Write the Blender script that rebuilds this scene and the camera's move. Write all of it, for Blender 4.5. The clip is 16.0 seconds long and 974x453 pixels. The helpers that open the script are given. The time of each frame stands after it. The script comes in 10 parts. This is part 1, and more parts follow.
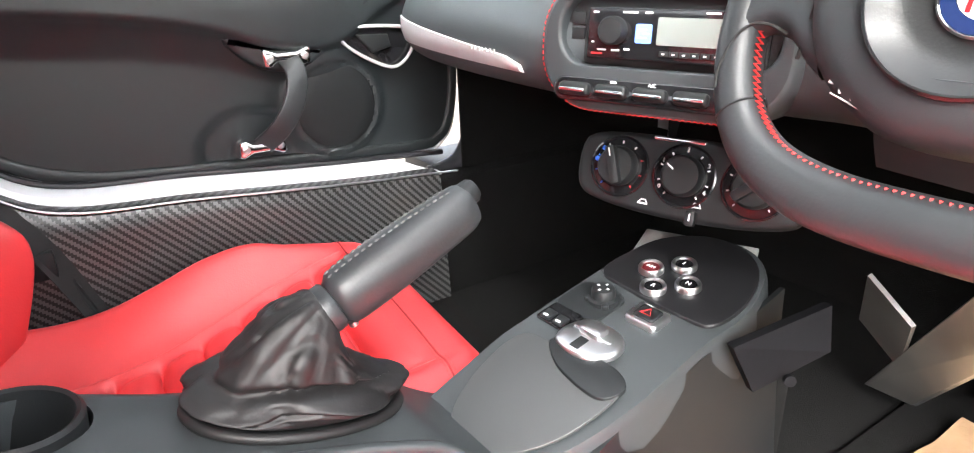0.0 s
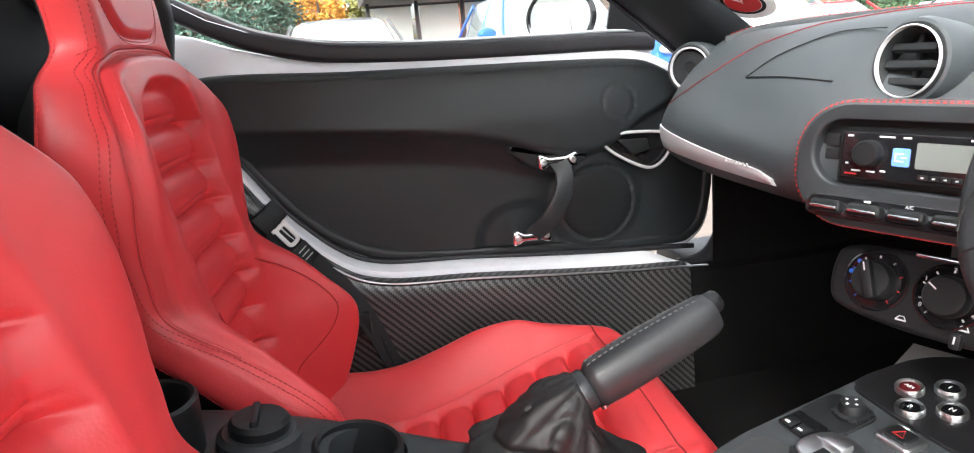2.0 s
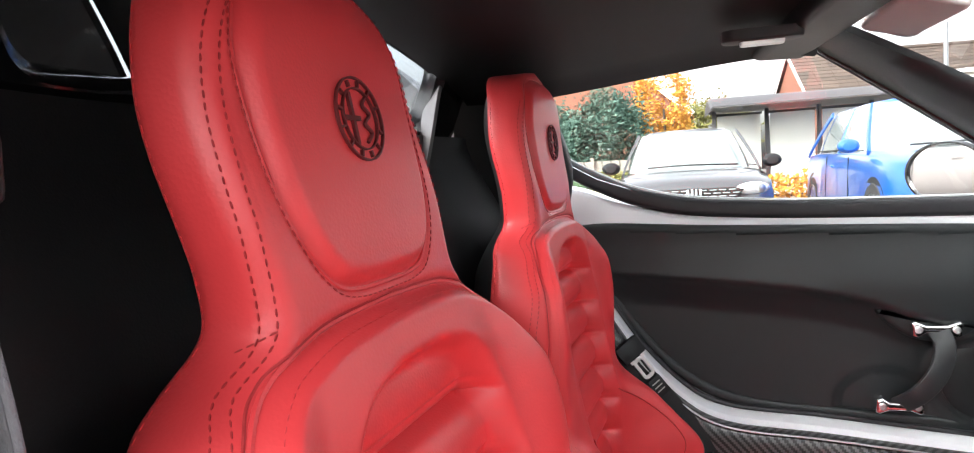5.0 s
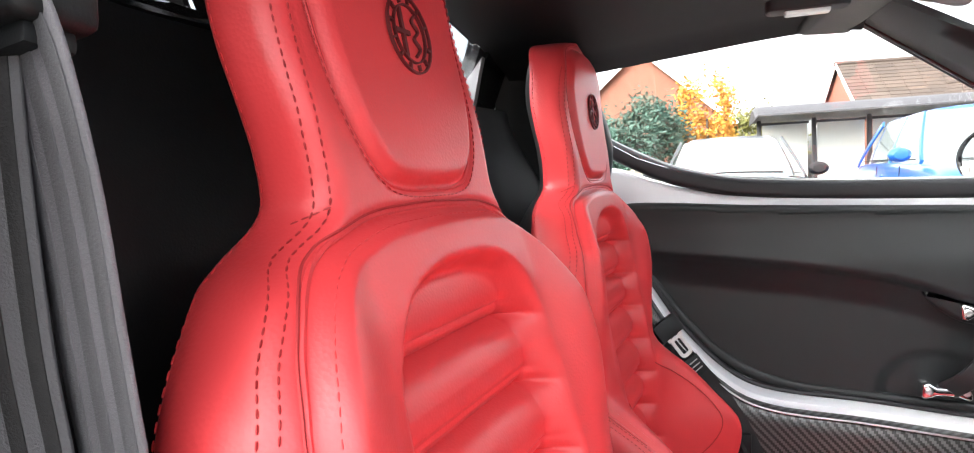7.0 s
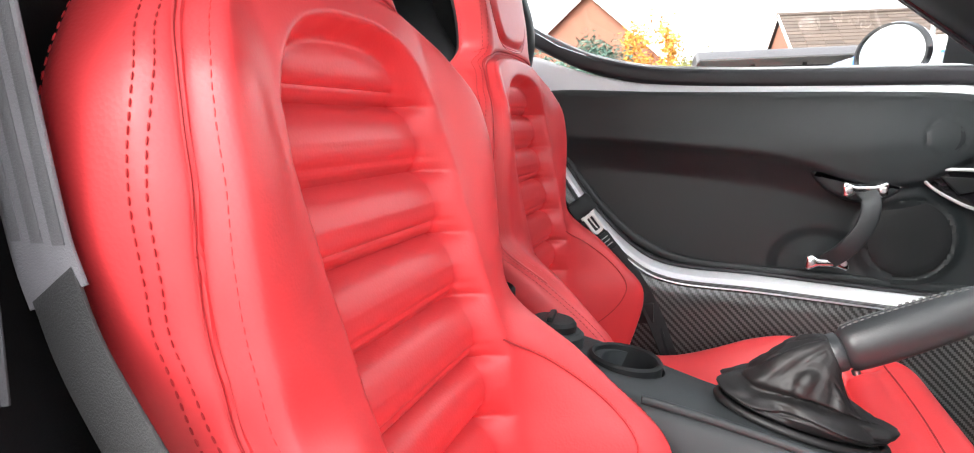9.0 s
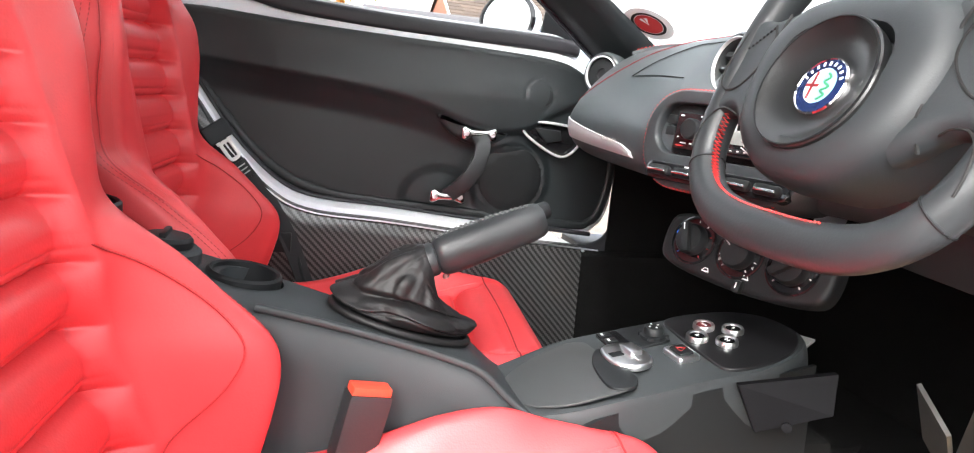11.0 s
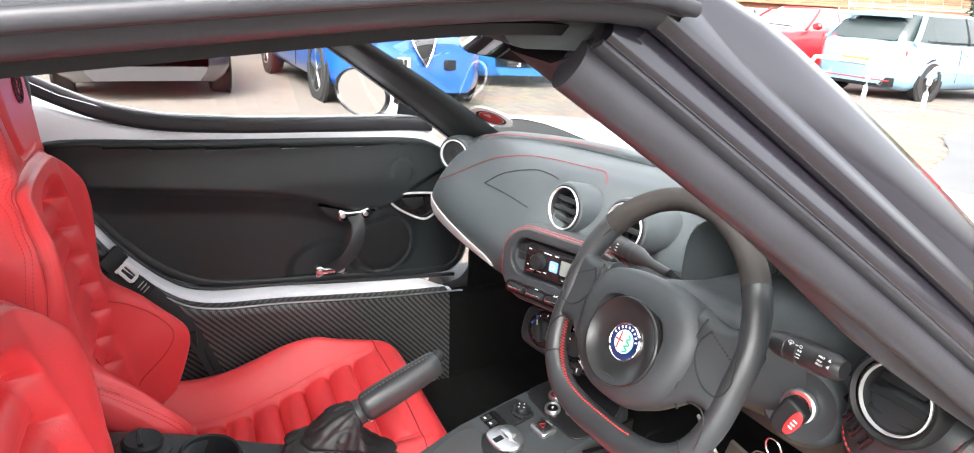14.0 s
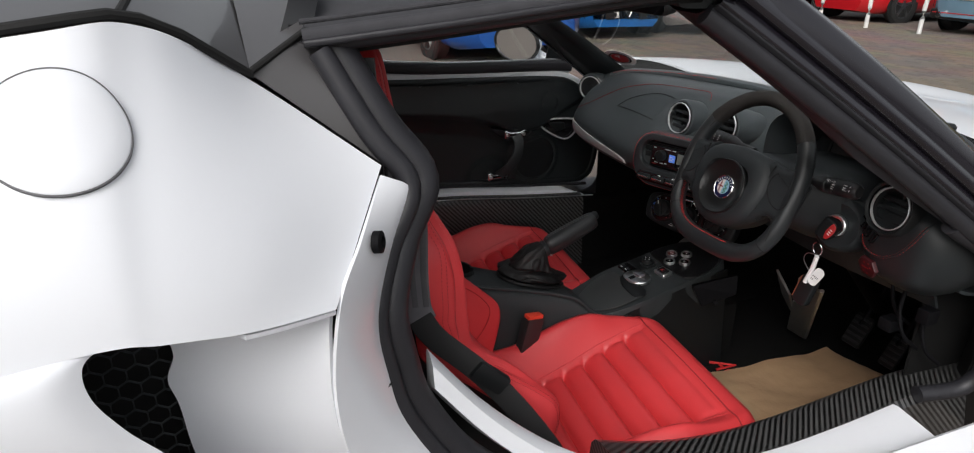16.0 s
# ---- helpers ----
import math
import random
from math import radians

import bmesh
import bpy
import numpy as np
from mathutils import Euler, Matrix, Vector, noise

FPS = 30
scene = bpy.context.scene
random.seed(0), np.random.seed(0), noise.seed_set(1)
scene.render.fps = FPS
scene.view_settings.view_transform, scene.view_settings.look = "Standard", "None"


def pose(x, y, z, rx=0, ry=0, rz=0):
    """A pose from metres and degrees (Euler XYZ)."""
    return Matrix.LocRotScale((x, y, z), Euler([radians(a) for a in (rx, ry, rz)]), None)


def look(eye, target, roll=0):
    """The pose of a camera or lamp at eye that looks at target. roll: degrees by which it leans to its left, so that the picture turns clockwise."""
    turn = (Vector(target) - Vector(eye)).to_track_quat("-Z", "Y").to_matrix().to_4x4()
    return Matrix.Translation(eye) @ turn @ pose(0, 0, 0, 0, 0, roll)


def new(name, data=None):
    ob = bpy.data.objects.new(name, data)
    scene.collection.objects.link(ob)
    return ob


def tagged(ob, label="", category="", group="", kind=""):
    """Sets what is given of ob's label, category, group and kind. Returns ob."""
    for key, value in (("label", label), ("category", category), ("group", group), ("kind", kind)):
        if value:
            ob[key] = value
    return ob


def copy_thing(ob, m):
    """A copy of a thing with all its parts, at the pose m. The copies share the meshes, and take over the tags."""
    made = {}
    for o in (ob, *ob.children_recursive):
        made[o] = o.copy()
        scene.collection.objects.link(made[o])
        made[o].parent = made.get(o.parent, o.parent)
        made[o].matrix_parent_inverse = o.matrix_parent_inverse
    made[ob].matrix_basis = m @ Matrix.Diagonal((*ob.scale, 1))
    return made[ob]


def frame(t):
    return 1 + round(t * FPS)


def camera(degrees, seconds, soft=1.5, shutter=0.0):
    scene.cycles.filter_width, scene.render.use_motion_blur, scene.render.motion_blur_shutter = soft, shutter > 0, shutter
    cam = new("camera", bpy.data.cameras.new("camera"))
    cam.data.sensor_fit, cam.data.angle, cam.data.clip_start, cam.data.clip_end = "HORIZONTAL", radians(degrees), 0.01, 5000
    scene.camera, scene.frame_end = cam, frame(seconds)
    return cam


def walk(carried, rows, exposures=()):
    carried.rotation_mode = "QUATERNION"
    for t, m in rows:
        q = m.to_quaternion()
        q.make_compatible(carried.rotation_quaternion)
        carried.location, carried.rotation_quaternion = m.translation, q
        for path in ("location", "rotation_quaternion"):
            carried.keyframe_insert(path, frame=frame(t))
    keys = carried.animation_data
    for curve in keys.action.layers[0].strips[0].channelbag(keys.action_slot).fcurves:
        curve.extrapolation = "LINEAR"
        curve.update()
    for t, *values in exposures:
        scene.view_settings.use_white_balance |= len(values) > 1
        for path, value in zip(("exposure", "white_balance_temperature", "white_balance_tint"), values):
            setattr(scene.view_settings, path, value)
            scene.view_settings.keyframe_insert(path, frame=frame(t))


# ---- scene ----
SKY = 0.30
cam = camera(72.1, 16.0, 1.1)
METRES, EYE, TILT, LEAN, TURN = 1.7, 0.78, -20.0, -2.0, 55.7
ROWS = [
    (0.0, 0.0, 0.0, 0.0, 0.0, 0.0, -0.0),
    (0.5, 0.0051, -0.0259, 0.0034, 7.27, 1.22, -1.18),
    (1.0, 0.0064, -0.0391, 0.0063, 12.07, 2.6, -2.29),
    (1.5, 0.0077, -0.0541, 0.0097, 16.38, 4.12, -3.47),
    (2.0, 0.0065, -0.0672, 0.0139, 20.8, 5.33, -4.73),
    (2.5, 0.0067, -0.0807, 0.0124, 25.48, 6.16, -6.33),
    (3.0, 0.0107, -0.0942, 0.0165, 29.94, 7.12, -7.68),
    (3.5, 0.0107, -0.1142, 0.0284, 34.07, 8.25, -9.06),
    (4.0, 0.0099, -0.1308, 0.0387, 38.4, 9.04, -10.59),
    (4.5, 0.0152, -0.1519, 0.0468, 44.69, 9.05, -12.56),
    (7.0, 0.0294, -0.155, 0.0049, 50.73, 9.15, -15.78),
    (7.5, 0.0401, -0.1482, -0.011, 50.78, 8.28, -16.15),
    (8.0, 0.0514, -0.1401, -0.0288, 50.42, 7.1, -16.3),
    (10.5, 0.1038, -0.1257, -0.085, 26.88, 7.18, -15.21),
    (11.0, 0.1099, -0.1263, -0.0786, 16.75, 9.16, -13.77),
    (11.5, 0.1112, -0.1378, -0.0672, 8.38, 10.61, -11.63),
    (12.0, 0.1201, -0.1446, -0.0351, 4.88, 10.8, -9.65),
    (12.5, 0.1061, -0.1829, 0.0268, 4.67, 7.91, -8.41),
    (13.0, 0.0955, -0.2201, 0.0648, 4.56, 5.41, -7.57),
    (13.5, 0.0809, -0.2602, 0.0936, 4.06, 4.15, -6.95),
    (14.0, 0.0674, -0.3079, 0.113, 3.61, 2.97, -6.45),
    (14.5, 0.071, -0.3725, 0.1065, 3.66, 1.92, -6.33),
    (15.0, 0.0707, -0.4624, 0.0717, 5.2, 0.84, -6.46),
    (15.5, 0.0489, -0.5365, 0.0448, 7.76, -0.19, -6.46),
    (16.0, 0.0274, -0.642, 0.0074, 11.27, -1.39, -6.38),
]
STOPS = [(0.0, 2.5), (2.0, 1.6), (3.5, 1.4), (7.5, 1.9), (11.5, 1.9), (13.0, 1.9), (14.5, 1.55), (15.0, 1.15), (15.5, 0.2), (16.0, -0.9)]
walk(cam, [(t, pose(0, -0.056, -0.04, -4) @ pose(0.442, -0.577, EYE, TILT, LEAN, TURN) @ pose(METRES * x, METRES * y, METRES * z, 90 + pitch, roll, yaw)) for t, x, y, z, yaw, pitch, roll in ROWS], STOPS)

# ---- sky and light ----
world = bpy.data.worlds.new("sky")
scene.world = world
world.use_nodes = True
wn = world.node_tree
sky = wn.nodes.new("ShaderNodeTexSky")
sky.sky_type, sky.sun_disc = "NISHITA", False
sky.sun_elevation, sky.sun_rotation = radians(45), radians(130)
sky.air_density, sky.dust_density, sky.ozone_density = 1.0, 6.0, 1.0
pale = wn.nodes.new("ShaderNodeHueSaturation")
pale.inputs["Saturation"].default_value = 0.22
wn.links.new(sky.outputs[0], pale.inputs["Color"])
wn.links.new(pale.outputs[0], wn.nodes["Background"].inputs[0])
wn.nodes["Background"].inputs[1].default_value = SKY
sun = new("sun", bpy.data.lights.new("sun", "SUN"))
sun.data.energy, sun.data.angle, sun.data.color = 1.2, radians(40), (1.0, 0.98, 0.95)
sun.matrix_world = look((23, -19, 30), (0, 0, 0))


# ---- mesh helpers ----
def link_bm(name, bm, material, parent=None, label="", smooth=True, sharp=38):
    me = bpy.data.meshes.new(name)
    bmesh.ops.recalc_face_normals(bm, faces=bm.faces)
    bm.to_mesh(me)
    bm.free()
    if smooth:
        me.shade_smooth()
        me.set_sharp_from_angle(angle=radians(sharp))
    me.materials.append(material)
    ob = new(name, me)
    if parent:
        ob.parent = parent
    if label:
        ob["label"] = label
    return ob


def part(name, bm, material, parent, label="", smooth=True, sharp=38):
    """Links a bmesh as one mesh object under a thing or a part."""
    return link_bm(name, bm, material, parent, label, smooth, sharp)


def thing(name, label, category, m=None, group="", kind=""):
    """An empty that carries the parts of one thing."""
    ob = new(name)
    ob.empty_display_size = 0.05
    if m is not None:
        ob.matrix_basis = m
    return tagged(ob, label, category, group, kind)


def solo(name, bm, material, label, category, group="", kind="", smooth=True, sharp=38):
    return tagged(link_bm(name, bm, material, None, "", smooth, sharp), label, category, group, kind)


def joined(*bms):
    out = bmesh.new()
    for b in bms:
        me = bpy.data.meshes.new("tmp")
        b.to_mesh(me)
        b.free()
        out.from_mesh(me)
        bpy.data.meshes.remove(me)
    return out


def moved(bm, m):
    bm.transform(m)
    return bm


def box(x0, y0, z0, x1, y1, z1, bevel=0.0, seg=2):
    bm = bmesh.new()
    bmesh.ops.create_cube(bm, size=1)
    bm.transform(Matrix.Translation(((x0 + x1) / 2, (y0 + y1) / 2, (z0 + z1) / 2)) @ Matrix.Diagonal((abs(x1 - x0), abs(y1 - y0), abs(z1 - z0), 1)))
    if bevel:
        bmesh.ops.bevel(bm, geom=bm.edges[:], offset=bevel, segments=seg, affect="EDGES", profile=0.6)
    return bm


def frame_to(p, axis, up=(0, 0, 1)):
    """A pose at p whose z points along axis and whose y leans towards up."""
    z = Vector(axis).normalized()
    y = Vector(up) - z * z.dot(Vector(up))
    if y.length < 1e-4:
        y = Vector((0, 1, 0)) - z * z.y
    y.normalize()
    x = y.cross(z)
    m = Matrix((x, y, z)).transposed().to_4x4()
    m.translation = p
    return m


def lathe(profile, p=(0, 0, 0), axis=(0, 0, 1), seg=40, up=(0, 0, 1), arc=360):
    """Turns a profile of (radius, height) round an axis through p."""
    bm = bmesh.new()
    rings = []
    n = seg if arc == 360 else seg + 1
    for r, h in profile:
        if r < 1e-6:
            rings.append([bm.verts.new((0, 0, h))])
        else:
            rings.append([bm.verts.new((r * math.cos(radians(arc) * k / seg), r * math.sin(radians(arc) * k / seg), h)) for k in range(n)])
    for a, b in zip(rings, rings[1:]):
        for k in range(seg):
            k2 = (k + 1) % n
            if len(a) == 1 and len(b) == 1:
                continue
            if len(a) == 1:
                bm.faces.new((a[0], b[k], b[k2]))
            elif len(b) == 1:
                bm.faces.new((a[k], a[k2], b[0]))
            else:
                bm.faces.new((a[k], a[k2], b[k2], b[k]))
    bm.transform(frame_to(p, axis, up))
    return bm


def cyl(p, axis, r, h, bevel=0.0, seg=32, r2=None):
    r2 = r if r2 is None else r2
    b = min(bevel, h * 0.45, r * 0.45)
    prof = [(0, 0), (r - b, 0), (r, b), (r2, h - b), (r2 - b, h), (0, h)] if b else [(0, 0), (r, 0), (r2, h), (0, h)]
    return lathe(prof, p, axis, seg)


def loft(rings, closed=True, caps=True):
    """Skins rings of equal length."""
    bm = bmesh.new()
    vs = [[bm.verts.new(p) for p in ring] for ring in rings]
    n = len(rings[0])
    for a, b in zip(vs, vs[1:]):
        for k in range(n if closed else n - 1):
            k2 = (k + 1) % n
            bm.faces.new((a[k], a[k2], b[k2], b[k]))
    if caps and closed:
        bm.faces.new(vs[0][::-1])
        bm.faces.new(vs[-1])
    return bm


def spline(pts, n):
    """Smooth points through pts (Catmull-Rom), n per stretch."""
    P = [Vector(p) for p in pts]
    P = [P[0] * 2 - P[1]] + P + [P[-1] * 2 - P[-2]]
    out = []
    for a, b, c, d in zip(P, P[1:], P[2:], P[3:]):
        for k in range(n):
            t = k / n
            out.append(0.5 * (2 * b + (c - a) * t + (2 * a - 5 * b + 4 * c - d) * t * t + (3 * b - a - 3 * c + d) * t ** 3))
    out.append(P[-2])
    return out


def sweep(path, section, closed=False, up=(0, 0, 1), caps=True, scale=None):
    """Sweeps a section of (across, up) points along a path."""
    P = [Vector(p) for p in path]
    rings = []
    N = len(P)
    for k, p in enumerate(P):
        a = P[(k - 1) % N] if closed or k else P[0]
        b = P[(k + 1) % N] if closed or k < N - 1 else P[-1]
        d = (b - a).normalized()
        u = Vector(up) - d * d.dot(Vector(up))
        if u.length < 1e-3:
            u = Vector((0, 1, 0)) - d * d.y
        u.normalize()
        r = d.cross(u)
        s = scale(k / max(1, N - 1)) if scale else 1
        rings.append([p + r * x * s + u * y * s for x, y in section])
    if closed:
        rings.append(rings[0])
        bm = loft(rings, True, False)
        bmesh.ops.remove_doubles(bm, verts=bm.verts, dist=1e-6)
        return bm
    return loft(rings, True, caps)


def circle(r, n=12, sx=1.0, sy=1.0):
    return [(r * sx * math.cos(2 * math.pi * k / n), r * sy * math.sin(2 * math.pi * k / n)) for k in range(n)]


def tube(path, r, n=10, closed=False, smooth=0, scale=None):
    if smooth:
        path = spline(path, smooth)
    return sweep(path, circle(r, n), closed, scale=scale)


def rrect(w, h, r, n=5):
    """A rectangle with rounded corners, as (x, y) points round the middle."""
    out = []
    for cx, cy, a0 in ((w / 2 - r, h / 2 - r, 0), (-w / 2 + r, h / 2 - r, 90), (-w / 2 + r, -h / 2 + r, 180), (w / 2 - r, -h / 2 + r, 270)):
        for k in range(n + 1):
            a = radians(a0 + 90 * k / n)
            out.append((cx + r * math.cos(a), cy + r * math.sin(a)))
    return out


def slab(outline, depth, m=None, bevel=0.0):
    """A plate with the outline (x, y), from z = 0 to depth, its top edge rounded."""
    rings = [[Vector((x, y, 0)) for x, y in outline]]
    cx = sum(p[0] for p in outline) / len(outline)
    cy = sum(p[1] for p in outline) / len(outline)
    if bevel:
        n = len(outline)
        def inset(d):
            out = []
            for k in range(n):
                a, b, c = Vector(outline[k - 1]), Vector(outline[k]), Vector(outline[(k + 1) % n])
                e1, e2 = (b - a), (c - b)
                n1 = Vector((-e1.y, e1.x)).normalized() if e1.length > 1e-9 else Vector((0, 0))
                n2 = Vector((-e2.y, e2.x)).normalized() if e2.length > 1e-9 else Vector((0, 0))
                q = (n1 + n2)
                q = q.normalized() if q.length > 1e-6 else n1
                out.append(b + q * d * SIGN)
            return out
        area = sum(outline[k - 1][0] * outline[k][1] - outline[k][0] * outline[k - 1][1] for k in range(n))
        SIGN = 1 if area > 0 else -1
        rings.append([Vector((x, y, depth - bevel)) for x, y in outline])
        for a in (35, 65, 90):
            d = bevel * (1 - math.cos(radians(a)))
            rings.append([Vector((q[0], q[1], depth - bevel + bevel * math.sin(radians(a)))) for q in inset(d)])
    else:
        rings.append([Vector((x, y, depth)) for x, y in outline])
    bm = loft(rings, True, True)
    if m is not None:
        bm.transform(m)
    return bm


def smooth(a, b, x):
    t = max(0.0, min(1.0, (x - a) / (b - a)))
    return t * t * (3 - 2 * t)


def curve_table(table, x):
    """Cubic steps through (x, value) rows."""
    n = len(table)
    if x <= table[0][0]:
        return table[0][1]
    if x >= table[-1][0]:
        return table[-1][1]
    for k in range(n - 1):
        (a, va), (b, vb) = table[k], table[k + 1]
        if x <= b:
            pa, pb = table[max(0, k - 1)], table[min(n - 1, k + 2)]
            ma = (vb - pa[1]) / (b - pa[0]) if k else (vb - va) / (b - a)
            mb = (pb[1] - va) / (pb[0] - a) if k < n - 2 else (vb - va) / (b - a)
            t, h = (x - a) / (b - a), b - a
            return (2 * t ** 3 - 3 * t ** 2 + 1) * va + (t ** 3 - 2 * t ** 2 + t) * h * ma + (-2 * t ** 3 + 3 * t ** 2) * vb + (t ** 3 - t ** 2) * h * mb


def surface(f, nu, nv):
    """An open sheet of points f(u, v), u and v from 0 to 1."""
    return loft([[f(i / nu, j / nv) for i in range(nu + 1)] for j in range(nv + 1)], closed=False, caps=False)


def thicken(bm, d):
    """Gives an open sheet a thickness d against its normals."""
    bmesh.ops.recalc_face_normals(bm, faces=bm.faces)
    bmesh.ops.solidify(bm, geom=bm.faces[:], thickness=d)
    return bm


def words(text, size, m, material, parent, depth=0.0004, label="printed marking", name="lettering"):
    cu = bpy.data.curves.new("t", "FONT")
    cu.body, cu.size, cu.extrude, cu.align_x, cu.align_y = text, size, depth, "CENTER", "CENTER"
    cu.resolution_u = 2
    tmp = bpy.data.objects.new("t", cu)
    me = bpy.data.meshes.new_from_object(tmp)
    bpy.data.objects.remove(tmp)
    me.transform(m)
    me.name = name
    me.materials.clear()
    me.materials.append(material)
    ob = new(name, me)
    ob.parent = parent
    ob["label"] = label
    return ob


def stitches(path, length, gap, r, offset=(0, 0, 0)):
    """Short raised stitches laid along a path."""
    P = [Vector(p) + Vector(offset) for p in path]
    bm = bmesh.new()
    run, k = 0.0, 0
    dist = [0.0]
    for a, b in zip(P, P[1:]):
        dist.append(dist[-1] + (b - a).length)
    def at(s):
        for i in range(len(P) - 1):
            if s <= dist[i + 1]:
                t = (s - dist[i]) / max(1e-9, dist[i + 1] - dist[i])
                return P[i].lerp(P[i + 1], t)
        return P[-1]
    s = 0.0
    while s + length < dist[-1]:
        a, b = at(s), at(s + length)
        d = (b - a).normalized()
        u = d.orthogonal().normalized()
        v = d.cross(u)
        q = []
        for t, rr in ((0, 0.5), (0.25, 1), (0.75, 1), (1, 0.5)):
            c = a.lerp(b, t)
            q.append([bm.verts.new(c + (u * math.cos(w) + v * math.sin(w)) * r * rr) for w in (0, 1.57, 3.14, 4.71)])
        for x, y in zip(q, q[1:]):
            for i in range(4):
                bm.faces.new((x[i], x[(i + 1) % 4], y[(i + 1) % 4], y[i]))
        s += length + gap
    return bm


def cut(bm, *tools):
    """Takes tools away from a solid bmesh."""
    def mesh_of(b):
        bmesh.ops.recalc_face_normals(b, faces=b.faces)
        me = bpy.data.meshes.new("tmp")
        b.to_mesh(me)
        b.free()
        return bpy.data.objects.new("tmp", me)
    ob = mesh_of(bm)
    scene.collection.objects.link(ob)
    made = [ob]
    for tool in tools:
        t = mesh_of(tool)
        scene.collection.objects.link(t)
        made.append(t)
        mod = ob.modifiers.new("cut", "BOOLEAN")
        mod.operation, mod.object, mod.solver = "DIFFERENCE", t, "EXACT"
    me = bpy.data.meshes.new_from_object(ob.evaluated_get(bpy.context.evaluated_depsgraph_get()))
    out = bmesh.new()
    out.from_mesh(me)
    bpy.data.meshes.remove(me)
    for o in made:
        bpy.data.objects.remove(o)
    return out


# ---- materials ----
def material(name, color, rough=0.5, metal=0.0, coat=0.0, spec=0.5, emit=None, strength=0.0):
    m = bpy.data.materials.new(name)
    m.use_nodes = True
    b = m.node_tree.nodes["Principled BSDF"]
    b.inputs["Base Color"].default_value = (*color, 1)
    b.inputs["Roughness"].default_value = rough
    b.inputs["Metallic"].default_value = metal
    b.inputs["Coat Weight"].default_value = coat
    b.inputs["Coat Roughness"].default_value = 0.04
    b.inputs["Specular IOR Level"].default_value = spec
    if emit:
        b.inputs["Emission Color"].default_value = (*emit, 1)
        b.inputs["Emission Strength"].default_value = strength
    return m


def nodes_of(m):
    return m.node_tree, m.node_tree.nodes["Principled BSDF"]


def add(tree, kind, **values):
    n = tree.nodes.new(kind)
    for k, v in values.items():
        n.inputs[k].default_value = v
    return n


def grain(m, scale, bump, kind="noise", vary=0.0, vary_scale=6.0, rough_vary=0.0, dist=0.001):
    """Fine relief, and a slow change of tone and gloss, in object space."""
    t, b = nodes_of(m)
    co = t.nodes.new("ShaderNodeTexCoord")
    if kind == "cells":
        tex = add(t, "ShaderNodeTexVoronoi", Scale=scale)
        out = tex.outputs["Distance"]
    else:
        tex = add(t, "ShaderNodeTexNoise", Scale=scale, Detail=4.0)
        out = tex.outputs["Fac"]
    t.links.new(co.outputs["Object"], tex.inputs["Vector"])
    bp = add(t, "ShaderNodeBump", Strength=bump, Distance=dist)
    t.links.new(out, bp.inputs["Height"])
    t.links.new(bp.outputs[0], b.inputs["Normal"])
    if vary or rough_vary:
        slow = add(t, "ShaderNodeTexNoise", Scale=vary_scale, Detail=3.0)
        t.links.new(co.outputs["Object"], slow.inputs["Vector"])
        if vary:
            mix = t.nodes.new("ShaderNodeMix")
            mix.data_type = "RGBA"
            c = b.inputs["Base Color"].default_value
            mix.inputs[6].default_value = (*[max(0, v * (1 - vary)) for v in c[:3]], 1)
            mix.inputs[7].default_value = (*[min(1, v * (1 + vary)) for v in c[:3]], 1)
            t.links.new(slow.outputs["Fac"], mix.inputs[0])
            t.links.new(mix.outputs[2], b.inputs["Base Color"])
        if rough_vary:
            mr = add(t, "ShaderNodeMapRange")
            r = b.inputs["Roughness"].default_value
            mr.inputs["To Min"].default_value, mr.inputs["To Max"].default_value = r - rough_vary, r + rough_vary
            t.links.new(slow.outputs["Fac"], mr.inputs["Value"])
            t.links.new(mr.outputs[0], b.inputs["Roughness"])
    return m


RED = grain(material("red_leather", (0.63, 0.045, 0.051), 0.40), 420, 0.16, "cells", 0.10, 9, 0.06, 0.0006)
BLACK_LEATHER = grain(material("black_leather", (0.018, 0.0205, 0.0225), 0.42), 380, 0.12, "cells", 0.25, 12, 0.07, 0.0006)
SUEDE = grain(material("black_suede", (0.024, 0.022, 0.021), 0.85, spec=0.22), 900, 0.5, "noise", 0.3, 20)
DASH = grain(material("dash_skin", (0.036, 0.043, 0.047), 0.46, spec=0.5), 700, 0.25, "noise", 0.12, 10, 0.05, 0.0005)
PLASTIC = grain(material("black_plastic", (0.0090, 0.0102, 0.0112), 0.48, spec=0.3), 900, 0.3, "noise", 0.2, 14, 0.06, 0.0004)
PANEL = grain(material("door_trim", (0.0115, 0.0148, 0.0165), 0.46, spec=0.5), 800, 0.3, "noise", 0.15, 8, 0.06, 0.0004)
GREY_PLASTIC = grain(material("console_plastic", (0.032, 0.0365, 0.039), 0.52, spec=0.3), 900, 0.35, "noise", 0.15, 10, 0.05, 0.0004)
GLOSS_BLACK = material("gloss_black", (0.008, 0.008, 0.009), 0.08, 0, 0.5)
RUBBER = grain(material("rubber_seal", (0.021, 0.021, 0.025), 0.46, spec=0.42), 200, 0.25, "noise", 0.25, 25, 0.08, 0.0008)
HOOD_CLOTH = grain(material("hood_cloth", (0.045, 0.045, 0.050), 0.85, spec=0.22), 1500, 0.5, "noise", 0.3, 30, 0.0, 0.0006)
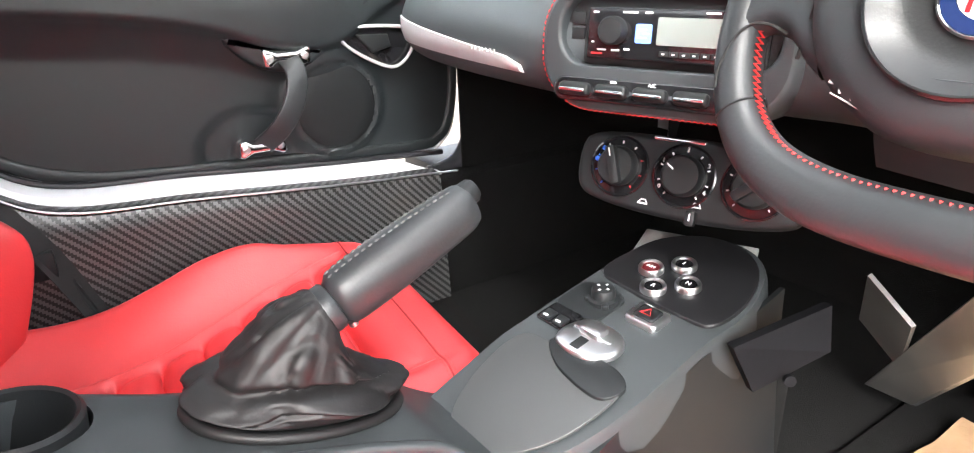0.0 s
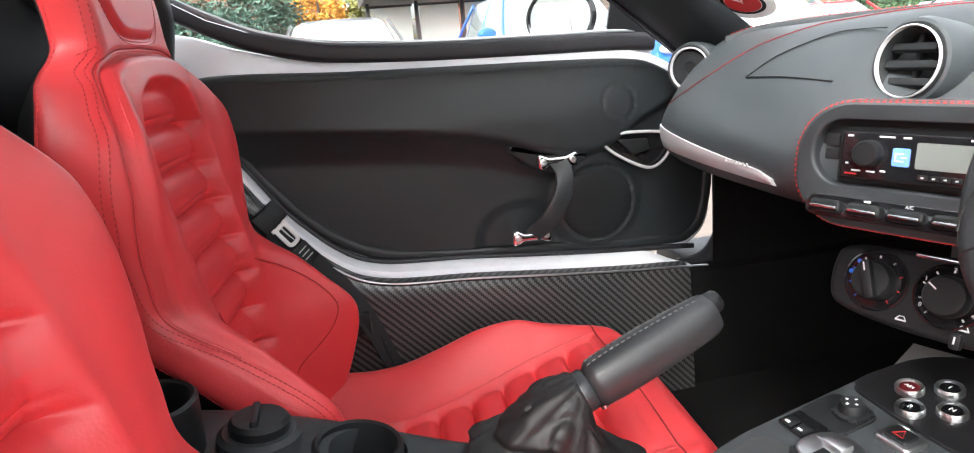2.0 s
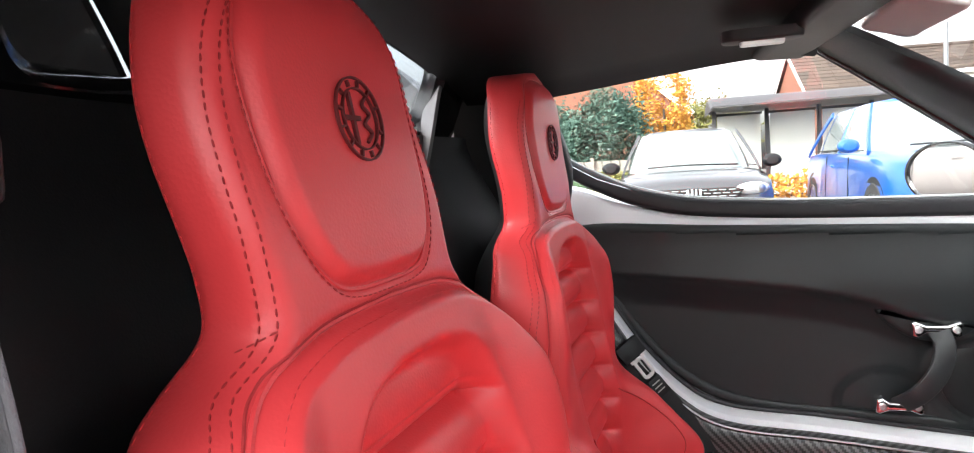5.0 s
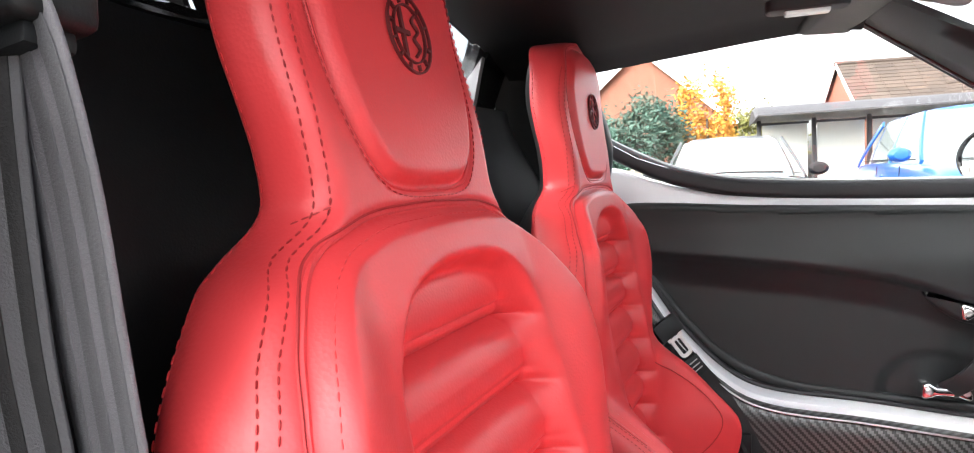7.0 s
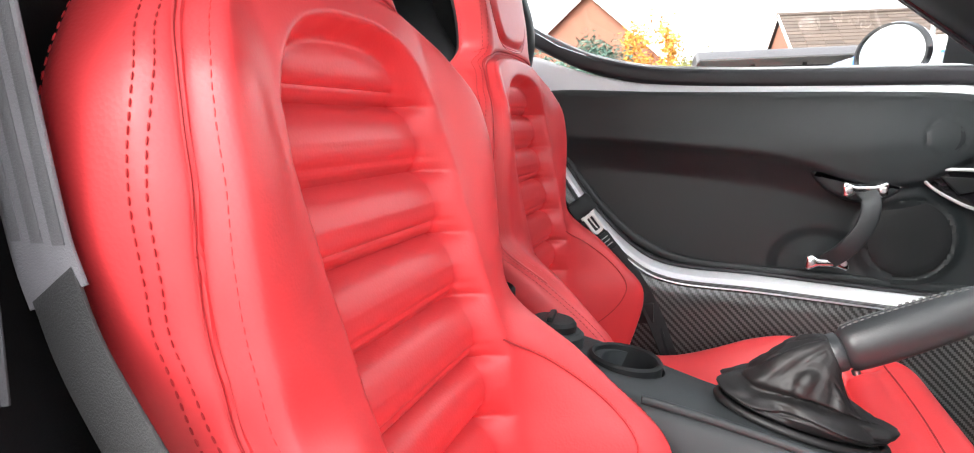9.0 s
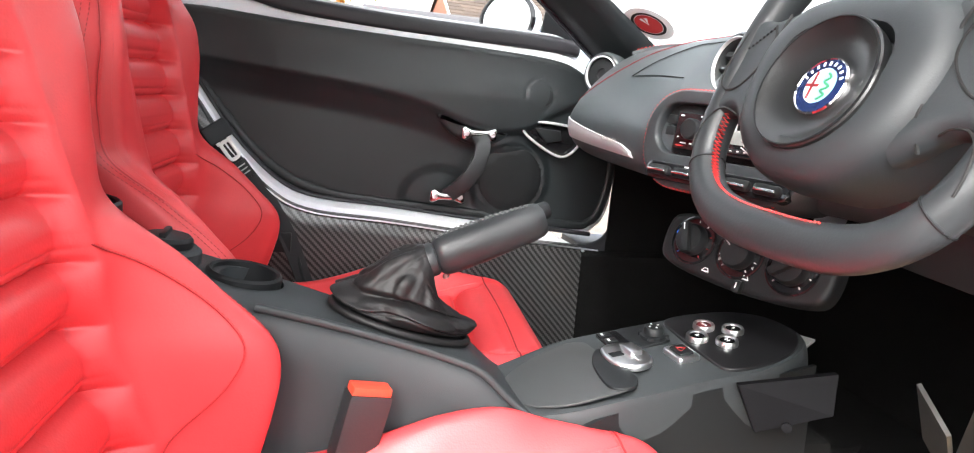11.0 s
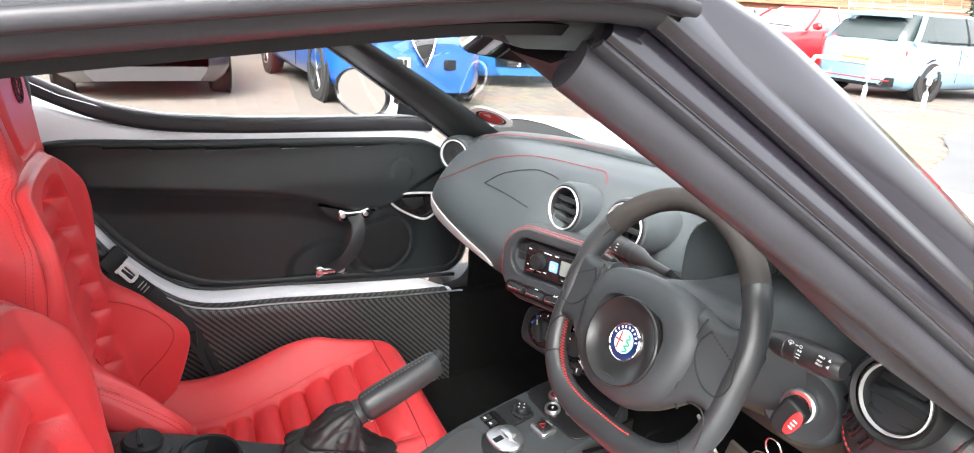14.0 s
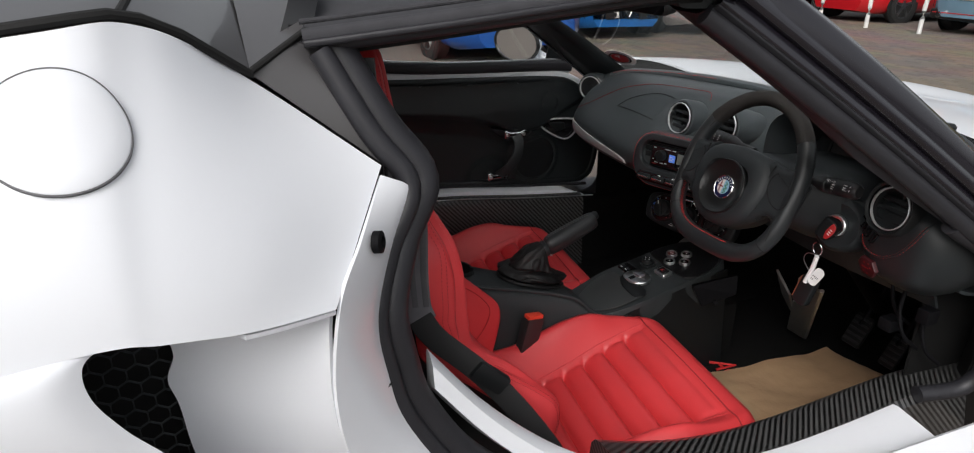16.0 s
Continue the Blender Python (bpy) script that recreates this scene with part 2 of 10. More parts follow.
CARPET = grain(material("black_carpet", (0.005, 0.005, 0.005), 0.95, spec=0.22), 900, 1.0, "noise", 0.4, 30, 0.0, 0.003)
WHITE_PAINT = grain(material("white_paint", (0.78, 0.80, 0.84), 0.30, 0, 0.45), 3, 0.02, "noise", 0.02, 4)
SATIN_BLACK = grain(material("satin_black_paint", (0.055, 0.053, 0.055), 0.32, 0, 0.3), 60, 0.05, "noise", 0.1, 8)
CHROME = grain(material("chrome", (0.86, 0.86, 0.87), 0.10, 1.0), 200, 0.02)
SATIN_METAL = grain(material("satin_aluminium", (0.72, 0.73, 0.74), 0.30, 1.0), 300, 0.08, "noise", 0.06, 30)
SILVER_TRIM = grain(material("silver_trim_paint", (0.60, 0.61, 0.62), 0.34, 0.35), 500, 0.05, "noise", 0.06, 30)
BRUSHED = grain(material("bare_aluminium", (0.55, 0.54, 0.52), 0.42, 1.0), 60, 0.15, "noise", 0.12, 18, 0.1)
RED_THREAD = grain(material("red_thread", (0.65, 0.03, 0.03), 0.6), 2000, 0.5)
DARK_RED_THREAD = material("dark_red_thread", (0.22, 0.012, 0.016), 0.7)
SEAM_THREAD = material("seam_red_thread", (0.36, 0.018, 0.022), 0.7)
GREY_THREAD = material("grey_thread", (0.10, 0.10, 0.10), 0.7)
BELT = grain(material("belt_webbing", (0.125, 0.122, 0.134), 0.7), 900, 0.6, "noise", 0.2, 30)
BELT_DARK = grain(material("belt_webbing_stripe", (0.080, 0.080, 0.087), 0.7), 900, 0.6, "noise", 0.2, 30)
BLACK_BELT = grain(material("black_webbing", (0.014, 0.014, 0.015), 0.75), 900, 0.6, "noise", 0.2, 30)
BUCKLE_RED = material("buckle_red", (0.75, 0.06, 0.03), 0.4)
WHITE_PRINT = material("white_print", (0.75, 0.75, 0.75), 0.5)
RED_PRINT = material("red_print", (0.42, 0.018, 0.02), 0.45)
BLUE_PRINT = material("blue_print", (0.02, 0.13, 0.62), 0.4)
DARK_BLUE = material("badge_blue", (0.010, 0.020, 0.07), 0.25, 0, 0.6)
PALE_BLUE = material("badge_pale_blue", (0.30, 0.55, 0.72), 0.3, 0, 0.6)
GREEN = material("badge_green", (0.03, 0.22, 0.10), 0.3, 0, 0.6)
BADGE_WHITE = material("badge_white", (0.75, 0.75, 0.73), 0.3, 0, 0.6)
LCD = material("lcd_glass", (0.16, 0.18, 0.17), 0.15)
BLUE_KEY = material("lit_blue_key", (0.05, 0.12, 0.45), 0.3, 0, 0, 0.5, (0.18, 0.35, 1.0), 0.5)
PAPER = grain(material("brown_paper", (0.36, 0.23, 0.13), 0.85), 25, 0.5, "noise", 0.12, 8, 0.0, 0.006)
WHITE_PLASTIC = material("white_plastic", (0.78, 0.78, 0.78), 0.4)
DARK_METAL = grain(material("dark_painted_metal", (0.004, 0.004, 0.005), 0.65, spec=0.12), 120, 0.2, "noise", 0.3, 14, 0.1)
SHEET_GREY = grain(material("grey_painted_panel", (0.42, 0.42, 0.41), 0.5), 90, 0.1, "noise", 0.06, 10)


def glass_material(name, color, rough=0.0):
    m = material(name, color, rough)
    b = m.node_tree.nodes["Principled BSDF"]
    b.inputs["Transmission Weight"].default_value = 1.0
    b.inputs["IOR"].default_value = 1.45
    return m


PILLAR = grain(material("pillar_black", (0.010, 0.009, 0.013), 0.22, 0, 0.6), 50, 0.03, "noise", 0.15, 12)
LAMP_SWITCH = material("dark_red_switch", (0.05, 0.008, 0.010), 0.3)
STALK = grain(material("stalk_plastic", (0.020, 0.0205, 0.022), 0.40, spec=0.5), 900, 0.2, "noise", 0.15, 20, 0.05, 0.0003)
COLUMN = grain(material("column_plastic", (0.020, 0.0235, 0.026), 0.50, spec=0.42), 900, 0.3, "noise", 0.15, 14, 0.05, 0.0004)
DISPLAY = material("unlit_display", (0.030, 0.030, 0.031), 0.30, 0, 0.3)
PILLAR_TRIM = grain(material("pillar_trim", (0.026, 0.024, 0.028), 0.55, spec=0.4), 700, 0.3, "noise", 0.15, 10, 0.05, 0.0004)
SHUT_GREY = material("shut_line_grey", (0.12, 0.12, 0.125), 0.7)
HUB = grain(material("wheel_cover", (0.021, 0.0245, 0.027), 0.50, spec=0.42), 700, 0.3, "noise", 0.15, 14, 0.05, 0.0004)
DISH = grain(material("horn_pad_black", (0.012, 0.0125, 0.013), 0.28), 500, 0.1, "noise", 0.15, 14)
BADGE_RED = material("badge_red", (0.22, 0.012, 0.015), 0.3, 0, 0.6)
COPPER = material("copper_trim", (0.55, 0.26, 0.15), 0.35, 0.8)
CONSOLE_PAD = grain(material("console_pad", (0.032, 0.034, 0.035), 0.5), 600, 0.25, "noise", 0.1, 12, 0.05, 0.0004)
BUTTON_PLATE = grain(material("button_plate_black", (0.010, 0.010, 0.011), 0.30), 400, 0.05, "noise", 0.2, 20)
RED_CAP = material("red_gear_cap", (0.10, 0.010, 0.013), 0.3)
GAITER = grain(material("gaiter_leather", (0.010, 0.0095, 0.010), 0.50, spec=0.35), 300, 0.12, "cells", 0.25, 16, 0.08, 0.0006)
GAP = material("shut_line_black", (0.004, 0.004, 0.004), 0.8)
HINGE = grain(material("dark_hinge_paint", (0.008, 0.0075, 0.0075), 0.35), 40, 0.1, "noise", 0.2, 12)
VISOR = grain(material("pale_visor", (0.45, 0.43, 0.42), 0.6), 300, 0.2, "noise", 0.06, 8)
GLASS = glass_material("clear_glass", (0.97, 0.99, 0.98))
DARK_GLASS = glass_material("grey_glass", (0.45, 0.48, 0.50))
BULKHEAD = grain(material("bulkhead_vinyl", (0.008, 0.008, 0.009), 0.60, spec=0.3), 500, 0.2, "noise", 0.15, 10)
MIRROR = material("mirror_glass", (0.9, 0.91, 0.92), 0.02, 1.0)


def carbon_material():
    """2/2 twill of black carbon tows under clear lacquer, 4 mm tows."""
    m = material("carbon_fibre", (0.012, 0.012, 0.013), 0.34, 0.0, 0.35)
    t, b = nodes_of(m)
    co = t.nodes.new("ShaderNodeTexCoord")
    sep = t.nodes.new("ShaderNodeSeparateXYZ")
    t.links.new(co.outputs["Object"], sep.inputs[0])
    def math_node(op, a, c=None):
        n = t.nodes.new("ShaderNodeMath")
        n.operation = op
        for k, v in enumerate((a, c)):
            if v is None:
                continue
            if isinstance(v, float):
                n.inputs[k].default_value = v
            else:
                t.links.new(v, n.inputs[k])
        return n.outputs[0]
    across = math_node("ADD", sep.outputs["Z"], sep.outputs["X"])
    u = math_node("FLOOR", math_node("MULTIPLY", sep.outputs["Y"], 290.0))
    w = math_node("FLOOR", math_node("MULTIPLY", across, 290.0))
    d = math_node("FLOORED_MODULO", math_node("ADD", u, w), 4.0)
    over = math_node("LESS_THAN", d, 1.9)
    mix = t.nodes.new("ShaderNodeMix")
    mix.data_type = "RGBA"
    mix.inputs[6].default_value = (0.002, 0.002, 0.002, 1)
    mix.inputs[7].default_value = (0.085, 0.085, 0.086, 1)
    t.links.new(over, mix.inputs[0])
    t.links.new(mix.outputs[2], b.inputs["Base Color"])
    return m


CARBON = carbon_material()

# ---- seats ----
SEAT_W = [(0.24, 0.192), (0.34, 0.200), (0.45, 0.203), (0.54, 0.200), (0.60, 0.199), (0.66, 0.202), (0.72, 0.208), (0.765, 0.207), (0.79, 0.201), (0.81, 0.189), (0.838, 0.165), (0.852, 0.143), (0.864, 0.124), (0.878, 0.113), (0.90, 0.112), (0.93, 0.116), (0.96, 0.118), (1.00, 0.115), (1.04, 0.105), (1.066, 0.087), (1.083, 0.054), (1.090, 0.012)]
SEAT_FRONT = [(0.24, -0.672), (0.34, -0.708), (0.45, -0.747), (0.52, -0.770), (0.60, -0.796), (0.70, -0.826), (0.775, -0.846), (0.86, -0.862), (0.92, -0.872), (1.00, -0.886), (1.05, -0.895), (1.090, -0.913)]
SEAT_BOLSTER = [(0.24, 0.01), (0.30, 0.034), (0.34, 0.060), (0.40, 0.096), (0.44, 0.115), (0.47, 0.118), (0.50, 0.100), (0.55, 0.055), (0.60, 0.004), (0.65, 0.006), (0.70, 0.016), (0.745, 0.024), (0.79, 0.024), (0.82, 0.014), (0.86, 0.0), (1.12, 0.0)]
SEAM_X = [(0.30, 0.184), (0.55, 0.188), (0.62, 0.196), (0.70, 0.2045), (0.74, 0.2055), (0.775, 0.199), (0.803, 0.186), (0.829, 0.165), (0.850, 0.142), (0.866, 0.116), (0.880, 0.106), (0.920, 0.106), (0.953, 0.107), (0.99, 0.104), (1.03, 0.094), (1.058, 0.074), (1.078, 0.045)]
LOBE = [(0.112, 0.576), (0.136, 0.557), (0.151, 0.530), (0.157, 0.498), (0.153, 0.460), (0.140, 0.420), (0.116, 0.385)]
BACK_PLEATS = (0.340, 0.395, 0.450, 0.505, 0.560, 0.615, 0.670, 0.725, 0.780)


def outline(points):
    """A smooth outline of (x, z) through the given points, as an array."""
    q = np.array([(p.x, p.y) for p in spline([Vector((x, z, 0)) for x, z in points], 10)])
    run = np.concatenate(([0.0], np.cumsum(np.hypot(np.diff(q[:, 0]), np.diff(q[:, 1])))))
    at = np.linspace(0, run[-1], int(run[-1] / 0.002))
    return np.column_stack((np.interp(at, run, q[:, 0]), np.interp(at, run, q[:, 1])))


PAD = outline([(0.180, 0.24), (0.180, 0.50), (0.184, 0.60), (0.191, 0.69), (0.190, 0.735), (0.186, 0.772), (0.176, 0.800), (0.150, 0.834), (0.124, 0.853), (0.100, 0.862), (0.072, 0.868), (0.036, 0.870), (0.0, 0.871)])
INSERT = outline([(0.110, 0.24), (0.113, 0.52), (0.117, 0.71), (0.113, 0.765), (0.099, 0.806), (0.074, 0.830), (0.036, 0.841), (0.0, 0.843)])
HEAD = outline([(0.0, 0.884), (0.034, 0.885), (0.056, 0.892), (0.074, 0.915), (0.085, 0.95), (0.088, 1.0), (0.085, 1.028), (0.070, 1.058), (0.035, 1.075), (0.0, 1.078)])


def edge_gap(line, z, ax):
    """Distance from (ax, z) to an outline, positive inside it."""
    d = math.sqrt(np.min((line[:, 0] - ax) ** 2 + (line[:, 1] - z) ** 2))
    if line[0, 0] > 0.01:
        inside = z < line[-1, 1] and ax < np.interp(z, line[:, 1], line[:, 0])
    else:
        inside = line[0, 1] < z < line[-1, 1] and ax < np.interp(z, line[:, 1], line[:, 0])
    return d if inside else -d


def seat_front_y(x, z):
    w = curve_table(SEAT_W, z)
    ax = abs(x)
    s = min(1.0, ax / w)
    y = curve_table(SEAT_FRONT, z)
    y += curve_table(SEAT_BOLSTER, z) * smooth(0.108, w * 0.86, ax)
    y -= 0.010 * smooth(0.90, 1.0, z) * s * s
    a = 0.84
    if s > a:
        q = (s - a) / (1 - a)
        y -= (0.034 - 0.008 * smooth(0.84, 0.88, z) + 0.10 * curve_table(SEAT_BOLSTER, z)) * (1 - math.sqrt(max(0.0, 1 - q * q)))
    if z < 0.895:
        # the padded front panel stands proud of the neck and of the sides
        e = edge_gap(PAD, z, ax)
        fade = smooth(0.49, 0.57, z)
        y += (0.010 * smooth(-0.001, 0.011, e) + 0.006 * smooth(0.0, 0.05, e)) * fade
        y -= 0.0050 * math.exp(-(e / 0.0045) ** 2) * fade
    if z < 0.846:
        gap = edge_gap(INSERT, z, ax)
        if gap > 0:
            y -= 0.027 * smooth(0.0, 0.020, gap)
            k = min(BACK_PLEATS, key=lambda v: abs(z - v))
            # puffed ribs with a sharp tuck between them and a small fold above it
            y -= 0.0130 * math.exp(-abs(z - k) / (0.0085 if z > k else 0.0042)) * smooth(0, 0.008, gap)
            y += 0.0065 * (1 - min(1.0, (abs(z - k) - 0.0275) ** 2 / 0.00076)) * smooth(0, 0.02, gap)
            y -= 0.0030 * math.exp(-abs(z - k - 0.012) / 0.0022) * smooth(0, 0.02, gap)
    if z > 0.875:
        gap = edge_gap(HEAD, z, ax)
        y -= 0.0035 * math.exp(-(gap / 0.004) ** 2)
        y += 0.005 * smooth(0.0, 0.012, gap)
    return y


def side_wrap(w, ye, z):
    """The leather side of the backrest behind its front edge."""
    d = 1.0 - 0.45 * smooth(0.76, 0.85, z) - 0.08 * smooth(0.88, 0.95, z)
    return [(w + 0.002 * d, ye - 0.011 * d), (w + 0.003 * d, ye - 0.024 * d), (w + 0.001 * d, ye - 0.036 * d), (w - 0.006 * d, ye - 0.044 * d)]


def seat_back():
    rings = []
    zs = [0.24 + (1.0895 - 0.24) * k / 440 for k in range(441)]
    for z in zs:
        w = curve_table(SEAT_W, z)
        ring = []
        for k in range(151):
            s = math.sin((k / 150 - 0.5) * math.pi) * 0.45 + (k / 150 - 0.5) * 2 * 0.55
            ring.append(Vector((s * w, seat_front_y(s * w, z), z)))
        depth = curve_table([(0.24, 0.15), (0.5, 0.15), (0.8, 0.115), (0.87, 0.078), (0.92, 0.074), (1.04, 0.080), (1.090, 0.03)], z)
        yb = curve_table(SEAT_FRONT, z) - depth
        ye = ring[-1].y
        # red leather wraps round the sides before the shell begins
        wrap = side_wrap(w, ye, z)
        ring += [Vector((x, y, z)) for x, y in wrap]
        we, ye = wrap[-1]
        for k in range(1, 16):
            a = math.pi * k / 16
            ring.append(Vector((we * math.cos(a) * (1 - 0.30 * math.sin(a) ** 0.6), min(ye, yb + (ye - yb) * (1 - math.sin(a)) ** 1.6), z)))
        ring += [Vector((-x, y, z)) for x, y in wrap[::-1]]
        rings.append(ring)
    front = loft([r[170:] + r[:155] for r in rings], False, False)
    shell = loft([r[154:171] for r in rings], False, False)
    return front, shell


CUSH_Z = [(-0.80, 0.285), (-0.66, 0.272), (-0.56, 0.272), (-0.46, 0.292), (-0.38, 0.318), (-0.29, 0.345), (-0.245, 0.352), (-0.212, 0.340), (-0.192, 0.300), (-0.186, 0.262), (-0.190, 0.215)]
CUSH_B = [(-0.80, 0.075), (-0.66, 0.060), (-0.60, 0.062), (-0.53, 0.074), (-0.46, 0.082), (-0.40, 0.070), (-0.34, 0.036), (-0.28, 0.010), (-0.24, 0.002), (-0.19, 0.0)]
CUSH_W = [(-0.80, 0.205), (-0.62, 0.232), (-0.45, 0.248), (-0.34, 0.250), (-0.28, 0.240), (-0.235, 0.220), (-0.205, 0.190), (-0.186, 0.150)]
CUSH_I = [(-0.80, 0.085), (-0.62, 0.108), (-0.48, 0.140), (-0.40, 0.156), (-0.27, 0.172)]
CUSH_PLEATS = (-0.655, -0.600, -0.545, -0.490, -0.435, -0.380, -0.325)


def cushion_z(x, y):
    w, zc, b = curve_table(CUSH_W, y), curve_table(CUSH_Z, y), curve_table(CUSH_B, y)
    if y > -0.245:
        q = min(1.0, (y + 0.245) / 0.059)
        zc = 0.352 - 0.131 * (1 - math.sqrt(max(0, 1 - q * q)))
        b *= 1 - q
    ax = abs(x)
    s = ax / w
    wi = curve_table(CUSH_I, y)
    z = zc + b * smooth(wi - 0.01, w * 0.84, ax) + 0.005
    if s > 0.78:
        q = min(1.0, (s - 0.78) / 0.22)
        z -= (0.05 + 0.3 * b) * (1 - math.sqrt(max(0, 1 - q * q)))
    if ax < wi and y < -0.272:
        z -= 0.009 * smooth(0, 0.012, wi - ax) * smooth(-0.268, -0.285, y)
        k = min(CUSH_PLEATS, key=lambda v: abs(y - v))
        z += (0.009 * (1 - min(1.0, (abs(y - k) - 0.0275) ** 2 / 0.00076)) - 0.015 * math.exp(-abs(y - k) / 0.0050)) * smooth(0, 0.022, wi - ax)
    return z


def seat_cushion():
    rings = []
    ys = [-0.80 + 0.555 * k / 260 for k in range(261)] + [-0.245 + 0.059 * math.sin(math.pi / 2 * k / 24) for k in range(1, 25)]
    for y in ys:
        w = curve_table(CUSH_W, y)
        ring = []
        for k in range(101):
            s = math.sin((k / 100 - 0.5) * math.pi) * 0.5 + (k / 100 - 0.5) * 2 * 0.5
            ring.append(Vector((s * w, y, cushion_z(s * w, y))))
        zs = ring[-1].z
        bot = 0.19
        for z in (zs - (zs - bot) * 0.35, zs - (zs - bot) * 0.7, bot):
            ring.append(Vector((w * (1.0 if z > bot else 0.95), y, z)))
        for z in (bot, zs - (zs - bot) * 0.7, zs - (zs - bot) * 0.35):
            ring.append(Vector((-w * (1.0 if z > bot else 0.95), y, z)))
        rings.append(ring)
    return loft(rings)


def trace(line, side, grow, off, z0=0.0, z1=2.0):
    """A line on the front of the backrest, set out from an outline by grow."""
    out = []
    for k in range(0, len(line)):
        a, b = line[max(0, k - 1)], line[min(len(line) - 1, k + 1)]
        d = math.hypot(b[0] - a[0], b[1] - a[1])
        x, z = line[k][0] + grow * (b[1] - a[1]) / d, line[k][1] - grow * (b[0] - a[0]) / d
        if z0 <= z <= z1 and x >= 0:
            out.append(Vector((side * x, seat_front_y(x, z) + off, z)))
    return out


def side_line(side, off, z0=0.30, z1=1.045):
    """A line along the corner between front and side, set back round it by off."""
    out = []
    for k in range(141):
        z = z0 + (z1 - z0) * k / 140
        w = curve_table(SEAT_W, z)
        P = [Vector((w * (0.7 + 0.3 * q / 40), seat_front_y(w * (0.7 + 0.3 * q / 40), z), z)) for q in range(41)]
        ye = P[-1].y
        P += [Vector((x, y, z)) for x, y in side_wrap(w, ye, z)]
        run, start = [0.0], None
        for a, b in zip(P, P[1:]):
            run.append(run[-1] + (b - a).length)
        at = min(w - 0.0005, curve_table(SEAM_X, z))
        start = float(np.interp(at, [p.x for p in P[:41]], run[:41]))
        q = min(start + off, run[-1] - 0.002 if off > 0.02 else run[-1]) if off < 0.03 else run[-1] - 0.007
        i = max(i for i in range(len(P)) if run[i] <= q or i == 0)
        i = min(i, len(P) - 2)
        p = P[i].lerp(P[i + 1], (q - run[i]) / max(1e-6, run[i + 1] - run[i]))
        n = Vector((P[i + 1].y - P[i].y, P[i].x - P[i + 1].x, 0)).normalized() * -1
        p = p + n * 0.0007
        out.append(Vector((side * p.x, p.y, z)))
    return out


def reach(p):
    """Lengthens the cushion towards the knees."""
    return Vector((p.x, -0.60 + (p.y + 0.60) * (1.02 if p.y > -0.60 else 1.0), p.z))


